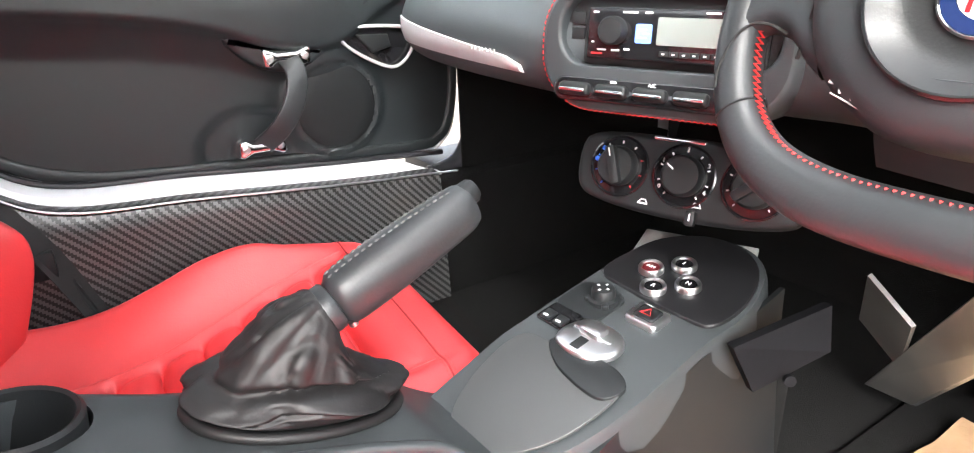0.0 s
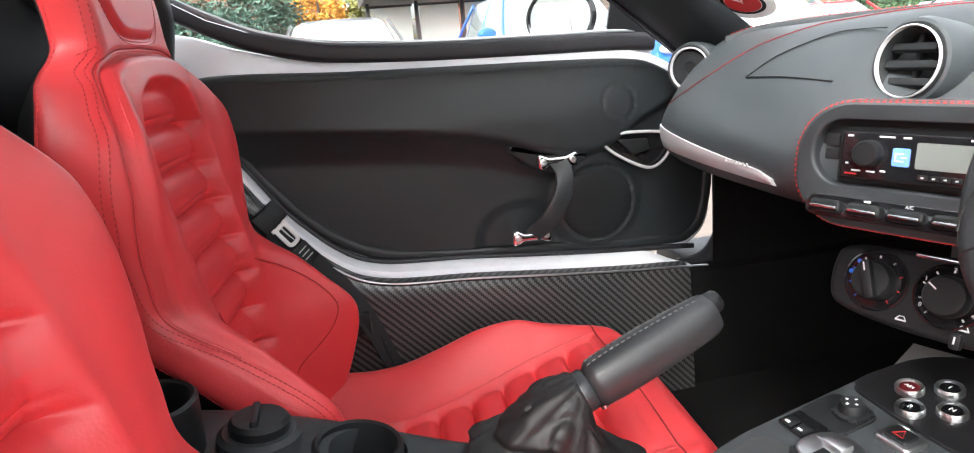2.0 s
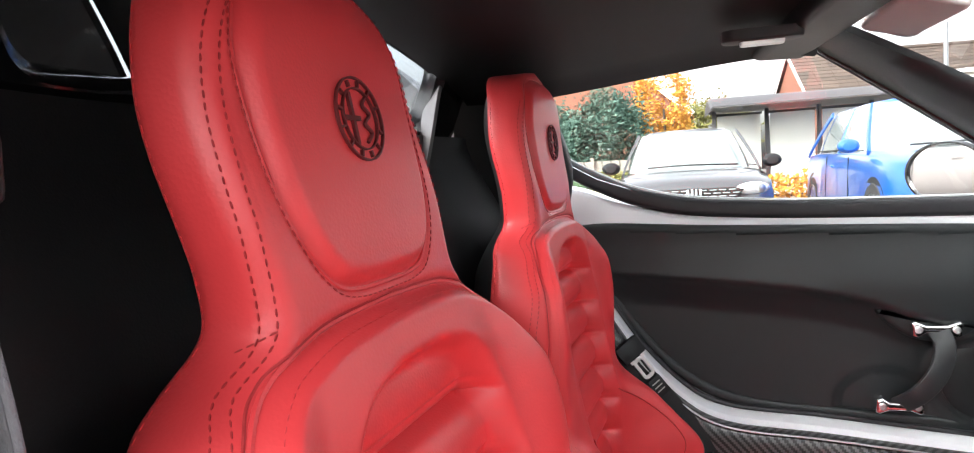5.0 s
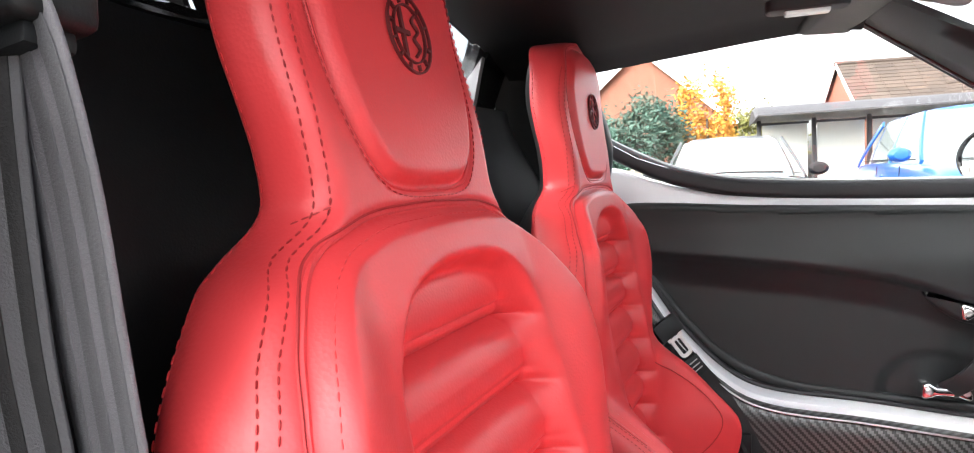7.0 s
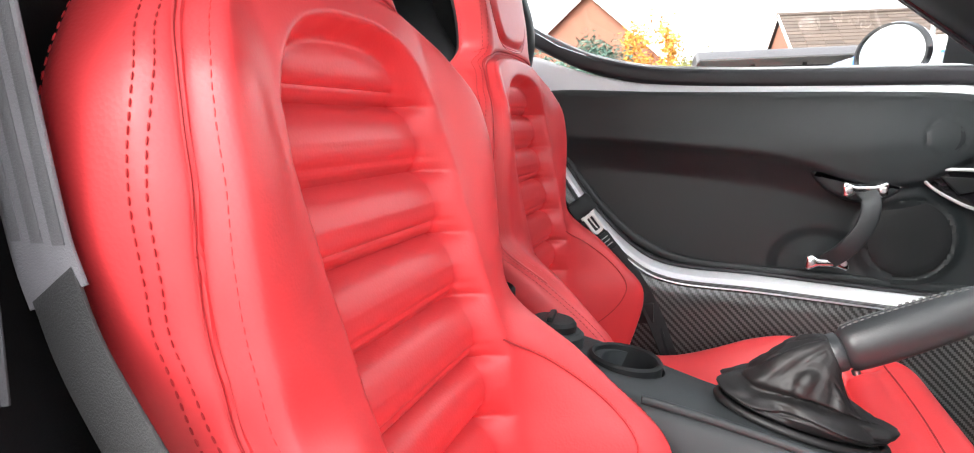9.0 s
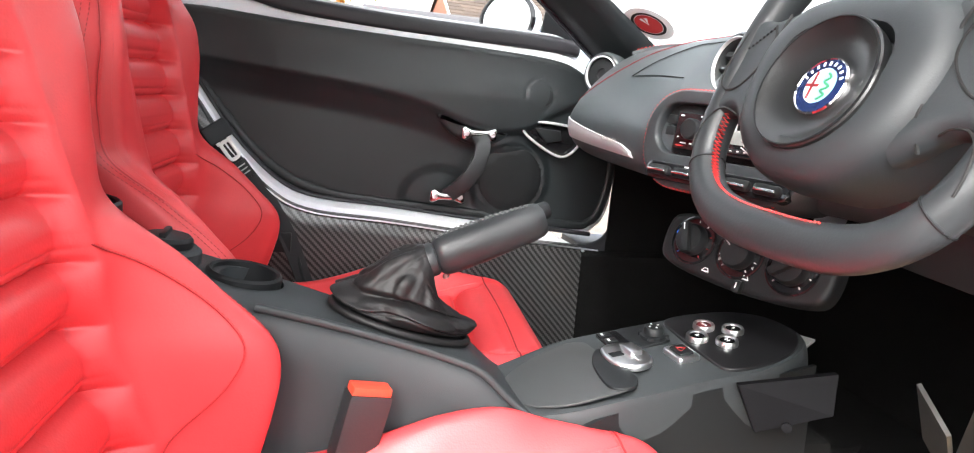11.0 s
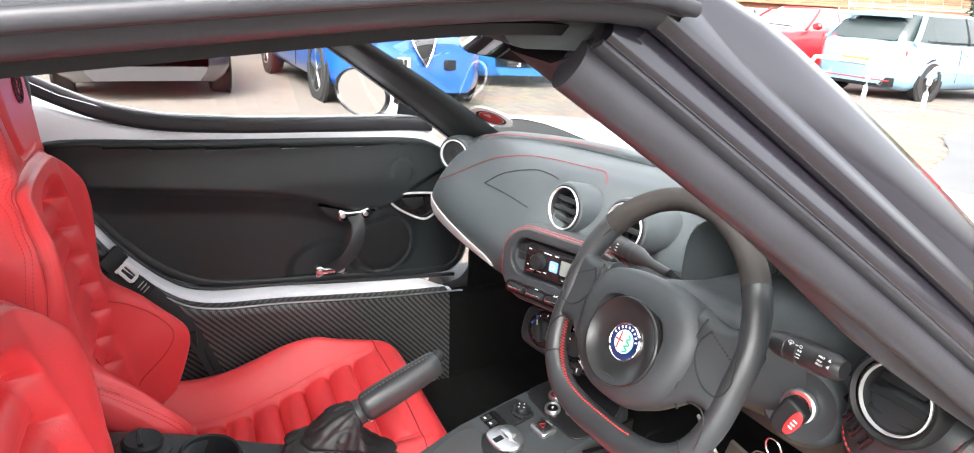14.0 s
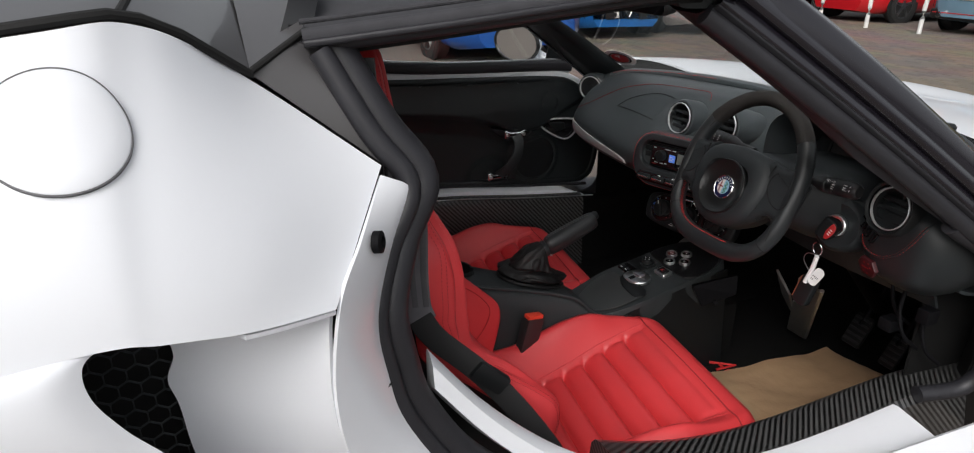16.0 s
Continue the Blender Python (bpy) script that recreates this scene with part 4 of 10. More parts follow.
fine = dense(panel_line, 0.008)
def panel_relief():
    y0, y1, z0, z1 = -0.88, 0.12, 0.42, 0.84
    bm = bmesh.new()
    ny, nz = 200, 84
    def inside(y, z):
        c = False
        for k in range(len(panel_line)):
            (ya, za), (yb, zb) = panel_line[k - 1], panel_line[k]
            if (za > z) != (zb > z) and y < (yb - ya) * (z - za) / (zb - za) + ya:
                c = not c
        return c
    grid = {}
    for i in range(ny + 1):
        for j in range(nz + 1):
            y, z = y0 + (y1 - y0) * i / ny, z0 + (z1 - z0) * j / nz
            if inside(y, z):
                grid[i, j] = bm.verts.new((door_x(y, z), y, z))
    for (i, j), v in list(grid.items()):
        q = [grid.get((i, j)), grid.get((i + 1, j)), grid.get((i + 1, j + 1)), grid.get((i, j + 1))]
        if all(q):
            bm.faces.new(q)
    return bm


part("trim_panel", panel_relief(), PANEL, door, "black moulded door trim")
# rounded rim round the trim
part("trim_rim", sweep([Vector((-0.676, y, z)) for y, z in panel_line], rrect(0.022, 0.016, 0.007, 3), True, up=(1, 0, 0)), PANEL, door, "black trim edge")
# painted inner frame of the door
frame_line = [(-0.875, 0.905), (-0.767, 0.873), (-0.69, 0.853), (-0.617, 0.841), (-0.42, 0.833), (-0.137, 0.823), (-0.04, 0.815), (0.045, 0.772), (0.104, 0.70), (0.113, 0.56), (0.107, 0.475), (0.080, 0.430), (0.025, 0.414), (-0.20, 0.425), (-0.44, 0.445), (-0.56, 0.460), (-0.64, 0.490), (-0.70, 0.530), (-0.755, 0.590), (-0.81, 0.665), (-0.87, 0.76), (-0.90, 0.84)]
outer = [(p.x, p.y) for p in closed_spline(frame_line, 6)]
part("door_shell", yz_slab(outer, -0.80, -0.684, 0.010), WHITE_PAINT, door, "white painted door frame")

# round black closing seal at the front corner of the frame
part("corner_seal", tube([(-0.668, 0.136, 0.74), (-0.668, 0.140, 0.56), (-0.668, 0.134, 0.462), (-0.668, 0.116, 0.412), (-0.668, 0.085, 0.386), (-0.668, 0.03, 0.376)], 0.018, 12, smooth=6), RUBBER, door, "black rubber door seal")

# window: black lower seal and glass
low = [(-0.90, 0.985), (-0.85, 0.952), (-0.80, 0.925), (-0.742, 0.898), (-0.68, 0.880), (-0.615, 0.868), (-0.52, 0.860), (-0.417, 0.855), (-0.25, 0.851), (-0.09, 0.848), (-0.01, 0.842)]
P = spline([Vector((-0.694, y, z - 0.012)) for y, z in low], 4)
part("window_seal", sweep(P, rrect(0.026, 0.034, 0.010, 4)), RUBBER, door, "black rubber window seal")
part("window_trim", sweep([p + Vector((-0.004, 0, 0.019)) for p in P], rrect(0.010, 0.006, 0.002, 2)), SATIN_METAL, door, "thin bright strip")
glass_line = [(-0.90, 0.98), (-0.80, 0.92), (-0.68, 0.875), (-0.50, 0.855), (-0.09, 0.845), (-0.10, 0.90), (-0.16, 0.945), (-0.43, 1.125), (-0.50, 1.128), (-0.70, 1.115), (-0.90, 1.09)]
glass_m = lambda y, z: Vector((-0.700 + (z - 0.85) * 0.42, y, z))
bm = bmesh.new()
bm.faces.new([bm.verts.new(glass_m(y, z)) for y, z in glass_line])
pane = part("window_glass", thicken(bm, 0.004), GLASS, door, "clear side window", False)
pane.visible_shadow = False

# speaker cover and tweeter cover
part("speaker_cover", lathe([(0, 0.002), (0.05, 0.003), (0.068, 0.002), (0.0715, 0.0), (0.0715, -0.004)], (-0.661, -0.147, 0.538), (1, 0, 0), 56), PLASTIC, door, "round black speaker cover")
part("tweeter_cover", lathe([(0, 0.002), (0.026, 0.002), (0.031, 0.0005), (0.031, -0.004)], (-0.652, -0.102, 0.725), (1, 0, 0.15), 40), PLASTIC, door, "small round black tweeter cover")

# inner door release: dark cup with chrome outline
pull = [(p.x, p.y) for p in closed_spline([(-0.136, 0.664), (-0.125, 0.640), (-0.085, 0.613), (-0.045, 0.596), (-0.020, 0.602), (0.0, 0.625), (0.005, 0.655), (-0.03, 0.664), (-0.09, 0.668)], 6)]
part("release_cup", yz_slab(pull, -0.69, -0.655, 0.003), GLOSS_BLACK, door, "dark door release recess")
ring = part("release_ring", sweep([Vector((-0.648, y, z)) for y, z in pull], circle(0.0030, 8), True), SILVER_TRIM, door, "bright outline of the release")
part("release_lever", yz_slab([(-0.105, 0.655), (-0.045, 0.652), (-0.040, 0.630), (-0.075, 0.622)], -0.66, -0.648, 0.004), PLASTIC, door, "black release lever")

# grip shelf behind the strap
shelf = [(p.x, p.y) for p in closed_spline([(-0.325, 0.668), (-0.26, 0.655), (-0.20, 0.652), (-0.165, 0.636), (-0.20, 0.612), (-0.25, 0.610), (-0.29, 0.628)], 5)]
part("grip_shelf", yz_slab(shelf, -0.672, -0.640, 0.010), PANEL, door, "moulded grip behind the strap")


def anchor(y0, y1, z, up):
    """A chrome strap bracket with two screw ears."""
    out = []
    w = y1 - y0
    line = [(y0, z + up * 0.012), (y0 + 0.006, z + up * 0.016), (y0 + w * 0.30, z + up * 0.009), (y1 - w * 0.30, z + up * 0.009), (y1 - 0.006, z + up * 0.016), (y1, z + up * 0.012), (y1 - 0.002, z - up * 0.011), (y1 - 0.012, z - up * 0.014), (y1 - w * 0.30, z - up * 0.006), (y0 + w * 0.30, z - up * 0.006), (y0 + 0.012, z - up * 0.014), (y0 + 0.002, z - up * 0.011)]
    if up < 0:
        line = line[::-1]
    b = part("strap_bracket", yz_slab(line, -0.655, -0.628, 0.005), CHROME, door, "chrome strap bracket")
    for y in (y0 + 0.011, y1 - 0.011):
        part("screw", lathe([(0.0062, -0.001), (0.0062, 0.002), (0.004, 0.0026), (0.0035, 0.0008), (0, 0.0008)], (-0.628, y, z + up * 0.001), (1, 0, 0), 16), SATIN_METAL, b, "hex screw")


anchor(-0.272, -0.193, 0.632, 1)
anchor(-0.329, -0.252, 0.497, -1)
strap = spline([Vector((-0.634, -0.232, 0.632)), Vector((-0.618, -0.226, 0.612)), Vector((-0.608, -0.232, 0.580)), Vector((-0.606, -0.247, 0.550)), Vector((-0.612, -0.268, 0.522)), Vector((-0.634, -0.290, 0.497))], 6)
part("strap", sweep(strap, rrect(0.034, 0.007, 0.003, 3), up=(1, 0, 0)), BLACK_LEATHER, door, "black leather pull strap")

sail = [Vector((-0.700, -0.10, 0.850)), Vector((-0.690, 0.01, 0.842)), Vector((-0.675, -0.02, 0.872)), Vector((-0.668, -0.075, 0.912)), Vector((-0.678, -0.10, 0.905))]
bm = bmesh.new()
bm.faces.new([bm.verts.new(p) for p in sail])
part("sail_panel", thicken(bm, 0.010), PANEL, door, "black mirror corner panel", False)

# door mirror outside
mirror_shell = [(r * 1.0, h) for r, h in ((0.0, -0.07), (0.04, -0.066), (0.075, -0.045), (0.098, -0.012), (0.102, 0.0))]
mm = frame_to((-0.850, -0.140, 0.891), (0.36, -0.93, 0.0)) @ Matrix.Diagonal((1.05, 0.62, 1.0, 1))
dm = part("mirror_shell", moved(lathe(mirror_shell, seg=40), mm), WHITE_PAINT, door, "white door mirror housing")
part("mirror_glass", moved(lathe([(0, 0.002), (0.094, 0.002), (0.094, -0.004)], seg=40), mm), MIRROR, dm, "mirror glass")
part("mirror_rim", moved(lathe([(0.094, 0.0), (0.095, 0.006), (0.101, 0.006), (0.104, -0.002)], seg=40), mm), GLOSS_BLACK, dm, "black mirror rim")
part("mirror_arm", tube([(-0.70, -0.02, 0.815), (-0.77, -0.05, 0.835), (-0.83, -0.09, 0.865)], 0.018, 10, smooth=4), WHITE_PAINT, dm)

# upper B pillar trim behind the window, and window frame strip at the roof
for side in (-1,):
    pil = [Vector((side * 0.640, -0.90, 0.86)), Vector((side * 0.622, -0.885, 0.94)), Vector((side * 0.598, -0.905, 1.02)), Vector((side * 0.570, -0.935, 1.10))]
    part("rear_pillar_trim", sweep(spline(pil, 5), rrect(0.09, 0.05, 0.02, 4), up=(side, 0, 0.3)), PANEL, car, "black rear pillar trim")

# ---- dashboard ----
dash = thing("dashboard", "dark grey soft-touch dashboard with red stitching", "dashboard")
DX = (-0.70, -0.64, -0.60, -0.55, -0.45, -0.30, -0.20, -0.12, 0.10, 0.17, 0.24, 0.45, 0.54, 0.59, 0.625)
NOSE_Y = [(-0.70, 0.080), (-0.64, 0.010), (-0.60, -0.035), (-0.55, -0.066), (-0.45, -0.086), (-0.30, -0.096), (-0.17, -0.094), (-0.13, -0.078), (-0.06, -0.046), (0.0, -0.022), (0.08, 0.010), (0.17, 0.018), (0.24, 0.040), (0.45, 0.045), (0.56, 0.05), (0.70, 0.08)]


def under_screen(x, y):
    """The greatest height that stays below the windscreen glass."""
    return 0.779 + 0.50 * max(0.0, 0.42 - 0.33 * (x / 0.685) ** 2 - y)


def dash_profile(x):
    n = curve_table(NOSE_Y, x)
    far = 0.395 - 0.62 * max(0.0, abs(x) - 0.10) ** 1.6
    zl = 0.012 * smooth(-0.5, -0.1, x)
    pts = [(far, 0.800), (far - 0.03, 0.822), (n + 0.245, 0.838 + zl), (n + 0.165, 0.836 + zl), (n + 0.120, 0.822 + zl), (n + 0.075, 0.790), (n + 0.035, 0.748), (n + 0.010, 0.712), (n, 0.685), (n + 0.004, 0.655), (n + 0.022, 0.632), (n + 0.06, 0.615), (n + 0.14, 0.605), (0.30, 0.60)]
    pts = [(min(y, far - 0.004 * k) if k > 1 and k < 5 else y, z) for k, (y, z) in enumerate(pts)]
    return spline([Vector((x, y, z)) for y, z in pts], 4)


xs = []
for a, b in zip(DX, DX[1:]):
    xs += [a + (b - a) * k / 4 for k in range(4)]
xs.append(DX[-1])
bm = thicken(loft([dash_profile(x) for x in xs], False, False), 0.006)
for v in bm.verts:
    v.co.z = min(v.co.z, under_screen(v.co.x, v.co.y))
part("dash_pad", bm, DASH, dash, "dark grey grained dash pad", True, 50)


def on_dash(x, z):
    """The dash face at x and height z, on the cabin side."""
    pr = dash_profile(x)
    for a, b in zip(pr[8:], pr[9:]):
        if a.z >= z >= b.z:
            return a.lerp(b, (a.z - z) / max(1e-9, a.z - b.z))
    return pr[30]


# silver inlay strip along the nose, tapering to the middle
rings = []
for k in range(31):
    t = k / 30
    x = -0.565 + 0.362 * t
    zt, zb = 0.690 - 0.028 * t, 0.650 - 0.006 * t
    if t > 0.93:
        zt -= (t - 0.93) * 0.10
    a, b = on_dash(x, zt), on_dash(x, zb)
    rings.append([b + Vector((0, 0.004, 0)), b + Vector((0, -0.003, 0.001)), a.lerp(b, 0.6) + Vector((0, -0.006, 0)), a.lerp(b, 0.25) + Vector((0, -0.005, 0)), a + Vector((0, -0.003, -0.001)), a + Vector((0, 0.004, 0))])
strip = part("trim_strip", loft(rings), SILVER_TRIM, dash, "satin silver inlay strip")
bars = []
for k, w in enumerate((0.006, 0.005, 0.008, 0.004, 0.004, 0.006, 0.005)):
    x = -0.300 + 0.009 * k
    p = on_dash(x, 0.667)
    bars.append(box(x, p.y - 0.0062, 0.665, x + w * 0.7, p.y - 0.0052, 0.6695))
part("strip_marking", joined(*bars), SHEET_GREY, strip, "faint engraved marking")

# airbag lid seam and red stitched lines
lift = Vector((0, -0.0008, 0.0014))
for seam in (((-0.345, -0.038, 0.772), (-0.312, -0.010, 0.800), (-0.240, 0.014, 0.824), (-0.185, 0.018, 0.828), (-0.150, 0.013, 0.828)), ((-0.345, -0.038, 0.772), (-0.260, -0.038, 0.774), (-0.172, -0.038, 0.771))):
    part("airbag_seam", sweep([p + lift for p in spline([Vector(q) for q in seam], 6)], rrect(0.0022, 0.0014, 0.0005, 2)), GAP, dash, "fine airbag lid seam")
red = [p + lift for p in spline([Vector(q) for q in ((-0.578, -0.034, 0.716), (-0.559, -0.046, 0.722), (-0.498, -0.043, 0.749), (-0.448, -0.024, 0.778), (-0.401, 0.004, 0.807), (-0.360, 0.020, 0.822), (-0.300, 0.042, 0.8365), (-0.240, 0.058, 0.8425), (-0.190, 0.066, 0.846), (-0.145, 0.077, 0.8475), (-0.112, 0.088, 0.8475), (-0.090, 0.080, 0.843), (-0.076, 0.066, 0.834))], 8)]
part("stitching", stitches(red, 0.005, 0.003, 0.0007), RED_THREAD, dash, "red stitched seam")
part("piping", sweep(red, circle(0.0009, 6)), DARK_RED_THREAD, dash, "dark red piping")
# raised ledge along the base of the screen, with its own stitched edge
ledge = spline([Vector(q) for q in ((-0.545, 0.062, 0.822), (-0.500, 0.100, 0.836), (-0.430, 0.148, 0.842), (-0.330, 0.205, 0.845), (-0.180, 0.250, 0.846), (0.020, 0.272, 0.846), (0.200, 0.255, 0.844))], 8)
part("rear_ledge", sweep(ledge, rrect(0.046, 0.016, 0.005, 3)), DASH, dash, "raised grey ledge under the screen", True, 50)
part("stitching", stitches([p + Vector((0.010, -0.021, 0.0075)) for p in ledge[2:30]], 0.005, 0.003, 0.0007), RED_THREAD, dash, "red stitching of the ledge")


def vent(p, axis, r, parent, slats=3, ring=SILVER_TRIM):
    """A round air vent: dark tube, bright ring and moving slats."""
    v = part("air_vent", lathe([(r * 1.12, -0.055), (r * 1.14, -0.004), (r * 1.10, 0.0), (r * 1.00, 0.0), (r * 0.84, -0.008), (r * 0.80, -0.030), (0, -0.032)], p, axis, 48), PLASTIC, parent, "round black air vent")
    part("vent_ring", lathe([(r * 1.015, -0.001), (r * 1.02, 0.0026), (r * 0.985, 0.0036), (r * 0.965, 0.001), (r * 0.96, -0.004)], p, axis, 48), ring, v, "bright vent ring")
    m = frame_to(p, axis)
    for k in range(slats):
        y = (k - (slats - 1) / 2) * r * 0.48
        w = math.sqrt(max(0.00001, (r * 0.83) ** 2 - y * y))
        part("slat", moved(box(-w, -0.0045, -0.012, w, 0.0045, -0.004, 0.0018), m @ Matrix.Translation((0, y, -0.002)) @ Matrix.Rotation(radians(-25), 4, "X")), PLASTIC, v)
    part("slat", moved(box(-0.003, -r * 0.78, -0.022, 0.003, r * 0.78, -0.013, 0.001), m), PLASTIC, v)
    return v


def pod(p, axis, r, length, parent, label):
    """A rounded housing behind a vent."""
    return part("vent_pod", lathe([(r * 0.2, -length), (r * 0.62, -length * 0.93), (r * 1.0, -length * 0.62), (r * 1.22, -length * 0.30), (r * 1.27, -0.014), (r * 1.20, -0.003), (r * 1.10, -0.001)], p, axis, 48), DASH, parent, label)


C1, C2 = Vector((-0.090, -0.014, 0.793)), Vector((0.064, -0.004, 0.807))
AX = Vector((0.10, -1, 0.16))
for c in (C1, C2):
    pod(c, AX, 0.0385, 0.17, dash, "rounded dash vent housing")
    vent(c, AX, 0.0385, dash)
CL = Vector((-0.569, -0.002, 0.780))
AL = Vector((0.55, -0.84, 0.05))
pod(CL, AL, 0.036, 0.15, dash, "rounded corner vent housing")
v = part("air_vent", lathe([(0.041, -0.03), (0.0415, -0.003), (0.038, 0.0), (0.034, -0.002), (0.0325, -0.006), (0.014, -0.008), (0, -0.008)], CL, AL, 48), PLASTIC, dash, "round closed corner vent")
part("vent_ring", lathe([(0.0365, 0.0), (0.0367, 0.0026), (0.0340, 0.003), (0.0335, -0.002)], CL, AL, 48), SILVER_TRIM, v, "bright vent ring")
part("vent_core", lathe([(0.0315, -0.007), (0.030, -0.0035), (0.012, -0.003), (0.010, -0.0055), (0, -0.0055)], CL, AL, 40), PLASTIC, v, "black vent blade")
# centre stack: rounded bezel with the radio slot and a row of keys
STACK = frame_to((-0.032, -0.050, 0.676), (0.36, -0.93, 0.10))
bez = [(x, y + 0.010) for x, y in rrect(0.262, 0.136, 0.060, 8)]
slot = [(x + 0.004, y + 0.024) for x, y in rrect(0.226, 0.072, 0.032, 8)]


def about(line, sc, cy, h):
    return [Vector((x * sc, cy + (y - cy) * sc, h)) for x, y in line]


stack = part("centre_bezel", moved(loft([about(bez, 1.10, 0.010, -0.10), about(bez, 1.075, 0.010, -0.035), about(bez, 1.045, 0.010, -0.010), about(bez, 1.0, 0.010, 0.0), about(bez, 0.975, 0.010, 0.0012)], True, False), STACK), DASH, dash, "dark grey centre stack edge", True, 60)
part("bezel_face", moved(loft([about(bez, 0.976, 0.010, 0.0011), about(slot, 1.05, 0.024, 0.0025), about(slot, 1.015, 0.024, 0.0018), about(slot, 1.0, 0.024, -0.0020), about(slot, 0.985, 0.024, -0.014)], True, False), STACK), COLUMN, stack, "black bezel round the radio slot", True, 60)
part("bezel_floor", moved(slab([(p.x, p.y) for p in about(slot, 0.99, 0.024, 0)], 0.006), STACK @ Matrix.Translation((0, 0, -0.018))), PLASTIC, stack, "black slot floor")
for sc, h in ((1.022, -0.0035), (1.048, -0.0115)):
    edge = [STACK @ p for p in about(bez, sc, 0.010, h)]
    part("stitching", stitches(edge[4:30], 0.0042, 0.0022, 0.0008), RED_THREAD, stack, "red double stitching")
for k in range(2):
    part("side_key", moved(box(-0.102, 0.014 + 0.016 * k, -0.012, -0.086, 0.027 + 0.016 * k, -0.0075, 0.002), STACK), PLASTIC, stack, "black blank key")

# radio
radio = thing("car_radio", "black car radio with rotary knob and grey display", "car radio")
RM = STACK @ Matrix.Translation((0.010, 0.022, -0.010))
part("radio_frame", moved(joined(slab(rrect(0.190, 0.062, 0.004), 0.006), ), RM @ Matrix.Translation((0, 0, -0.004))), PLASTIC, radio, "black mounting frame")
face = part("radio_face", moved(slab(rrect(0.178, 0.052, 0.003), 0.010, None, 0.002), RM), GLOSS_BLACK, radio, "gloss black faceplate")
part("display", moved(slab(rrect(0.088, 0.027, 0.002), 0.0006), RM @ Matrix.Translation((0.032, 0.004, 0.0102))), LCD, face, "grey unlit display")
part("volume_knob", lathe([(0.0145, 0), (0.0145, 0.010), (0.0125, 0.013), (0, 0.0135)], RM @ Vector((-0.058, 0.003, 0.010)), RM.to_3x3() @ Vector((0, 0, 1)), 32), PLASTIC, face, "black rotary volume knob")
part("lit_key", moved(slab(rrect(0.017, 0.019, 0.002), 0.002, None, 0.0006), RM @ Matrix.Translation((-0.026, 0.001, 0.010))), BLUE_KEY, face, "lit blue key")
part("lit_symbol", moved(joined(box(-0.0055, -0.0045, 0, 0.0035, -0.0033, 0.0006), box(-0.0055, 0.0033, 0, 0.0035, 0.0045, 0.0006), box(-0.0055, -0.0045, 0, -0.0043, 0.0045, 0.0006), box(0.0008, -0.0006, 0, 0.006, 0.0006, 0.0006)), RM @ Matrix.Translation((-0.026, 0.001, 0.0122))), WHITE_PRINT, face, "pale key symbol")
for k in range(9):
    part("preset_key", moved(box(-0.008 + 0.0105 * k, -0.0205, 0.010, 0.0015 + 0.0105 * k, -0.0150, 0.0112, 0.0005), RM), PLASTIC, face)
    part("key_mark", moved(box(-0.0048 + 0.0105 * k, -0.0185, 0.0113, -0.0018 + 0.0105 * k, -0.0170, 0.0116), RM), WHITE_PRINT, face)
for x, y, w in ((-0.083, 0.020, 0.006), (-0.050, 0.0205, 0.016), (-0.026, 0.0205, 0.008), (-0.083, -0.010, 0.003), (-0.076, -0.0175, 0.010), (-0.060, -0.0175, 0.009), (-0.046, -0.016, 0.006), (0.035, 0.0215, 0.014)):
    part("key_mark", moved(box(x, y, 0.0102, x + w, y + 0.0018, 0.0106), RM), WHITE_PRINT, face)
part("red_mark", moved(box(-0.083, -0.0215, 0.0102, -0.070, -0.0195, 0.0106), RM), RED_PRINT, face)

# row of chrome-topped switches
toggles = thing("switch_row", "row of black and chrome dash switches", "switches")
TM = STACK @ Matrix.Translation((0.0, -0.036, 0.006)) @ Matrix.Rotation(radians(-14), 4, "X")
part("switch_tray", moved(slab(rrect(0.226, 0.026, 0.012, 5), 0.012, None, 0.003), TM @ Matrix.Translation((0, 0, -0.012))), GLOSS_BLACK, toggles, "gloss black switch tray")
for k in range(5):
    x = -0.085 + 0.0425 * k
    s = part("switch", moved(slab(rrect(0.036, 0.014, 0.005, 4), 0.012, None, 0.004), TM @ Matrix.Translation((x, -0.001, -0.004))), PLASTIC, toggles, "black rocker switch")
    part("chrome_cap", moved(slab(rrect(0.030, 0.0035, 0.0015, 3), 0.003, None, 0.001), TM @ Matrix.Translation((x, -0.003, 0.008))), CHROME, s, "chrome edge")
words("A/C", 0.0052, TM @ Matrix.Translation((0.0, 0.0088, 0.0004)), WHITE_PRINT, toggles)
part("switch_mark", moved(box(-0.046, 0.0078, 0.0002, -0.039, 0.0100, 0.0006), TM), WHITE_PRINT, toggles)

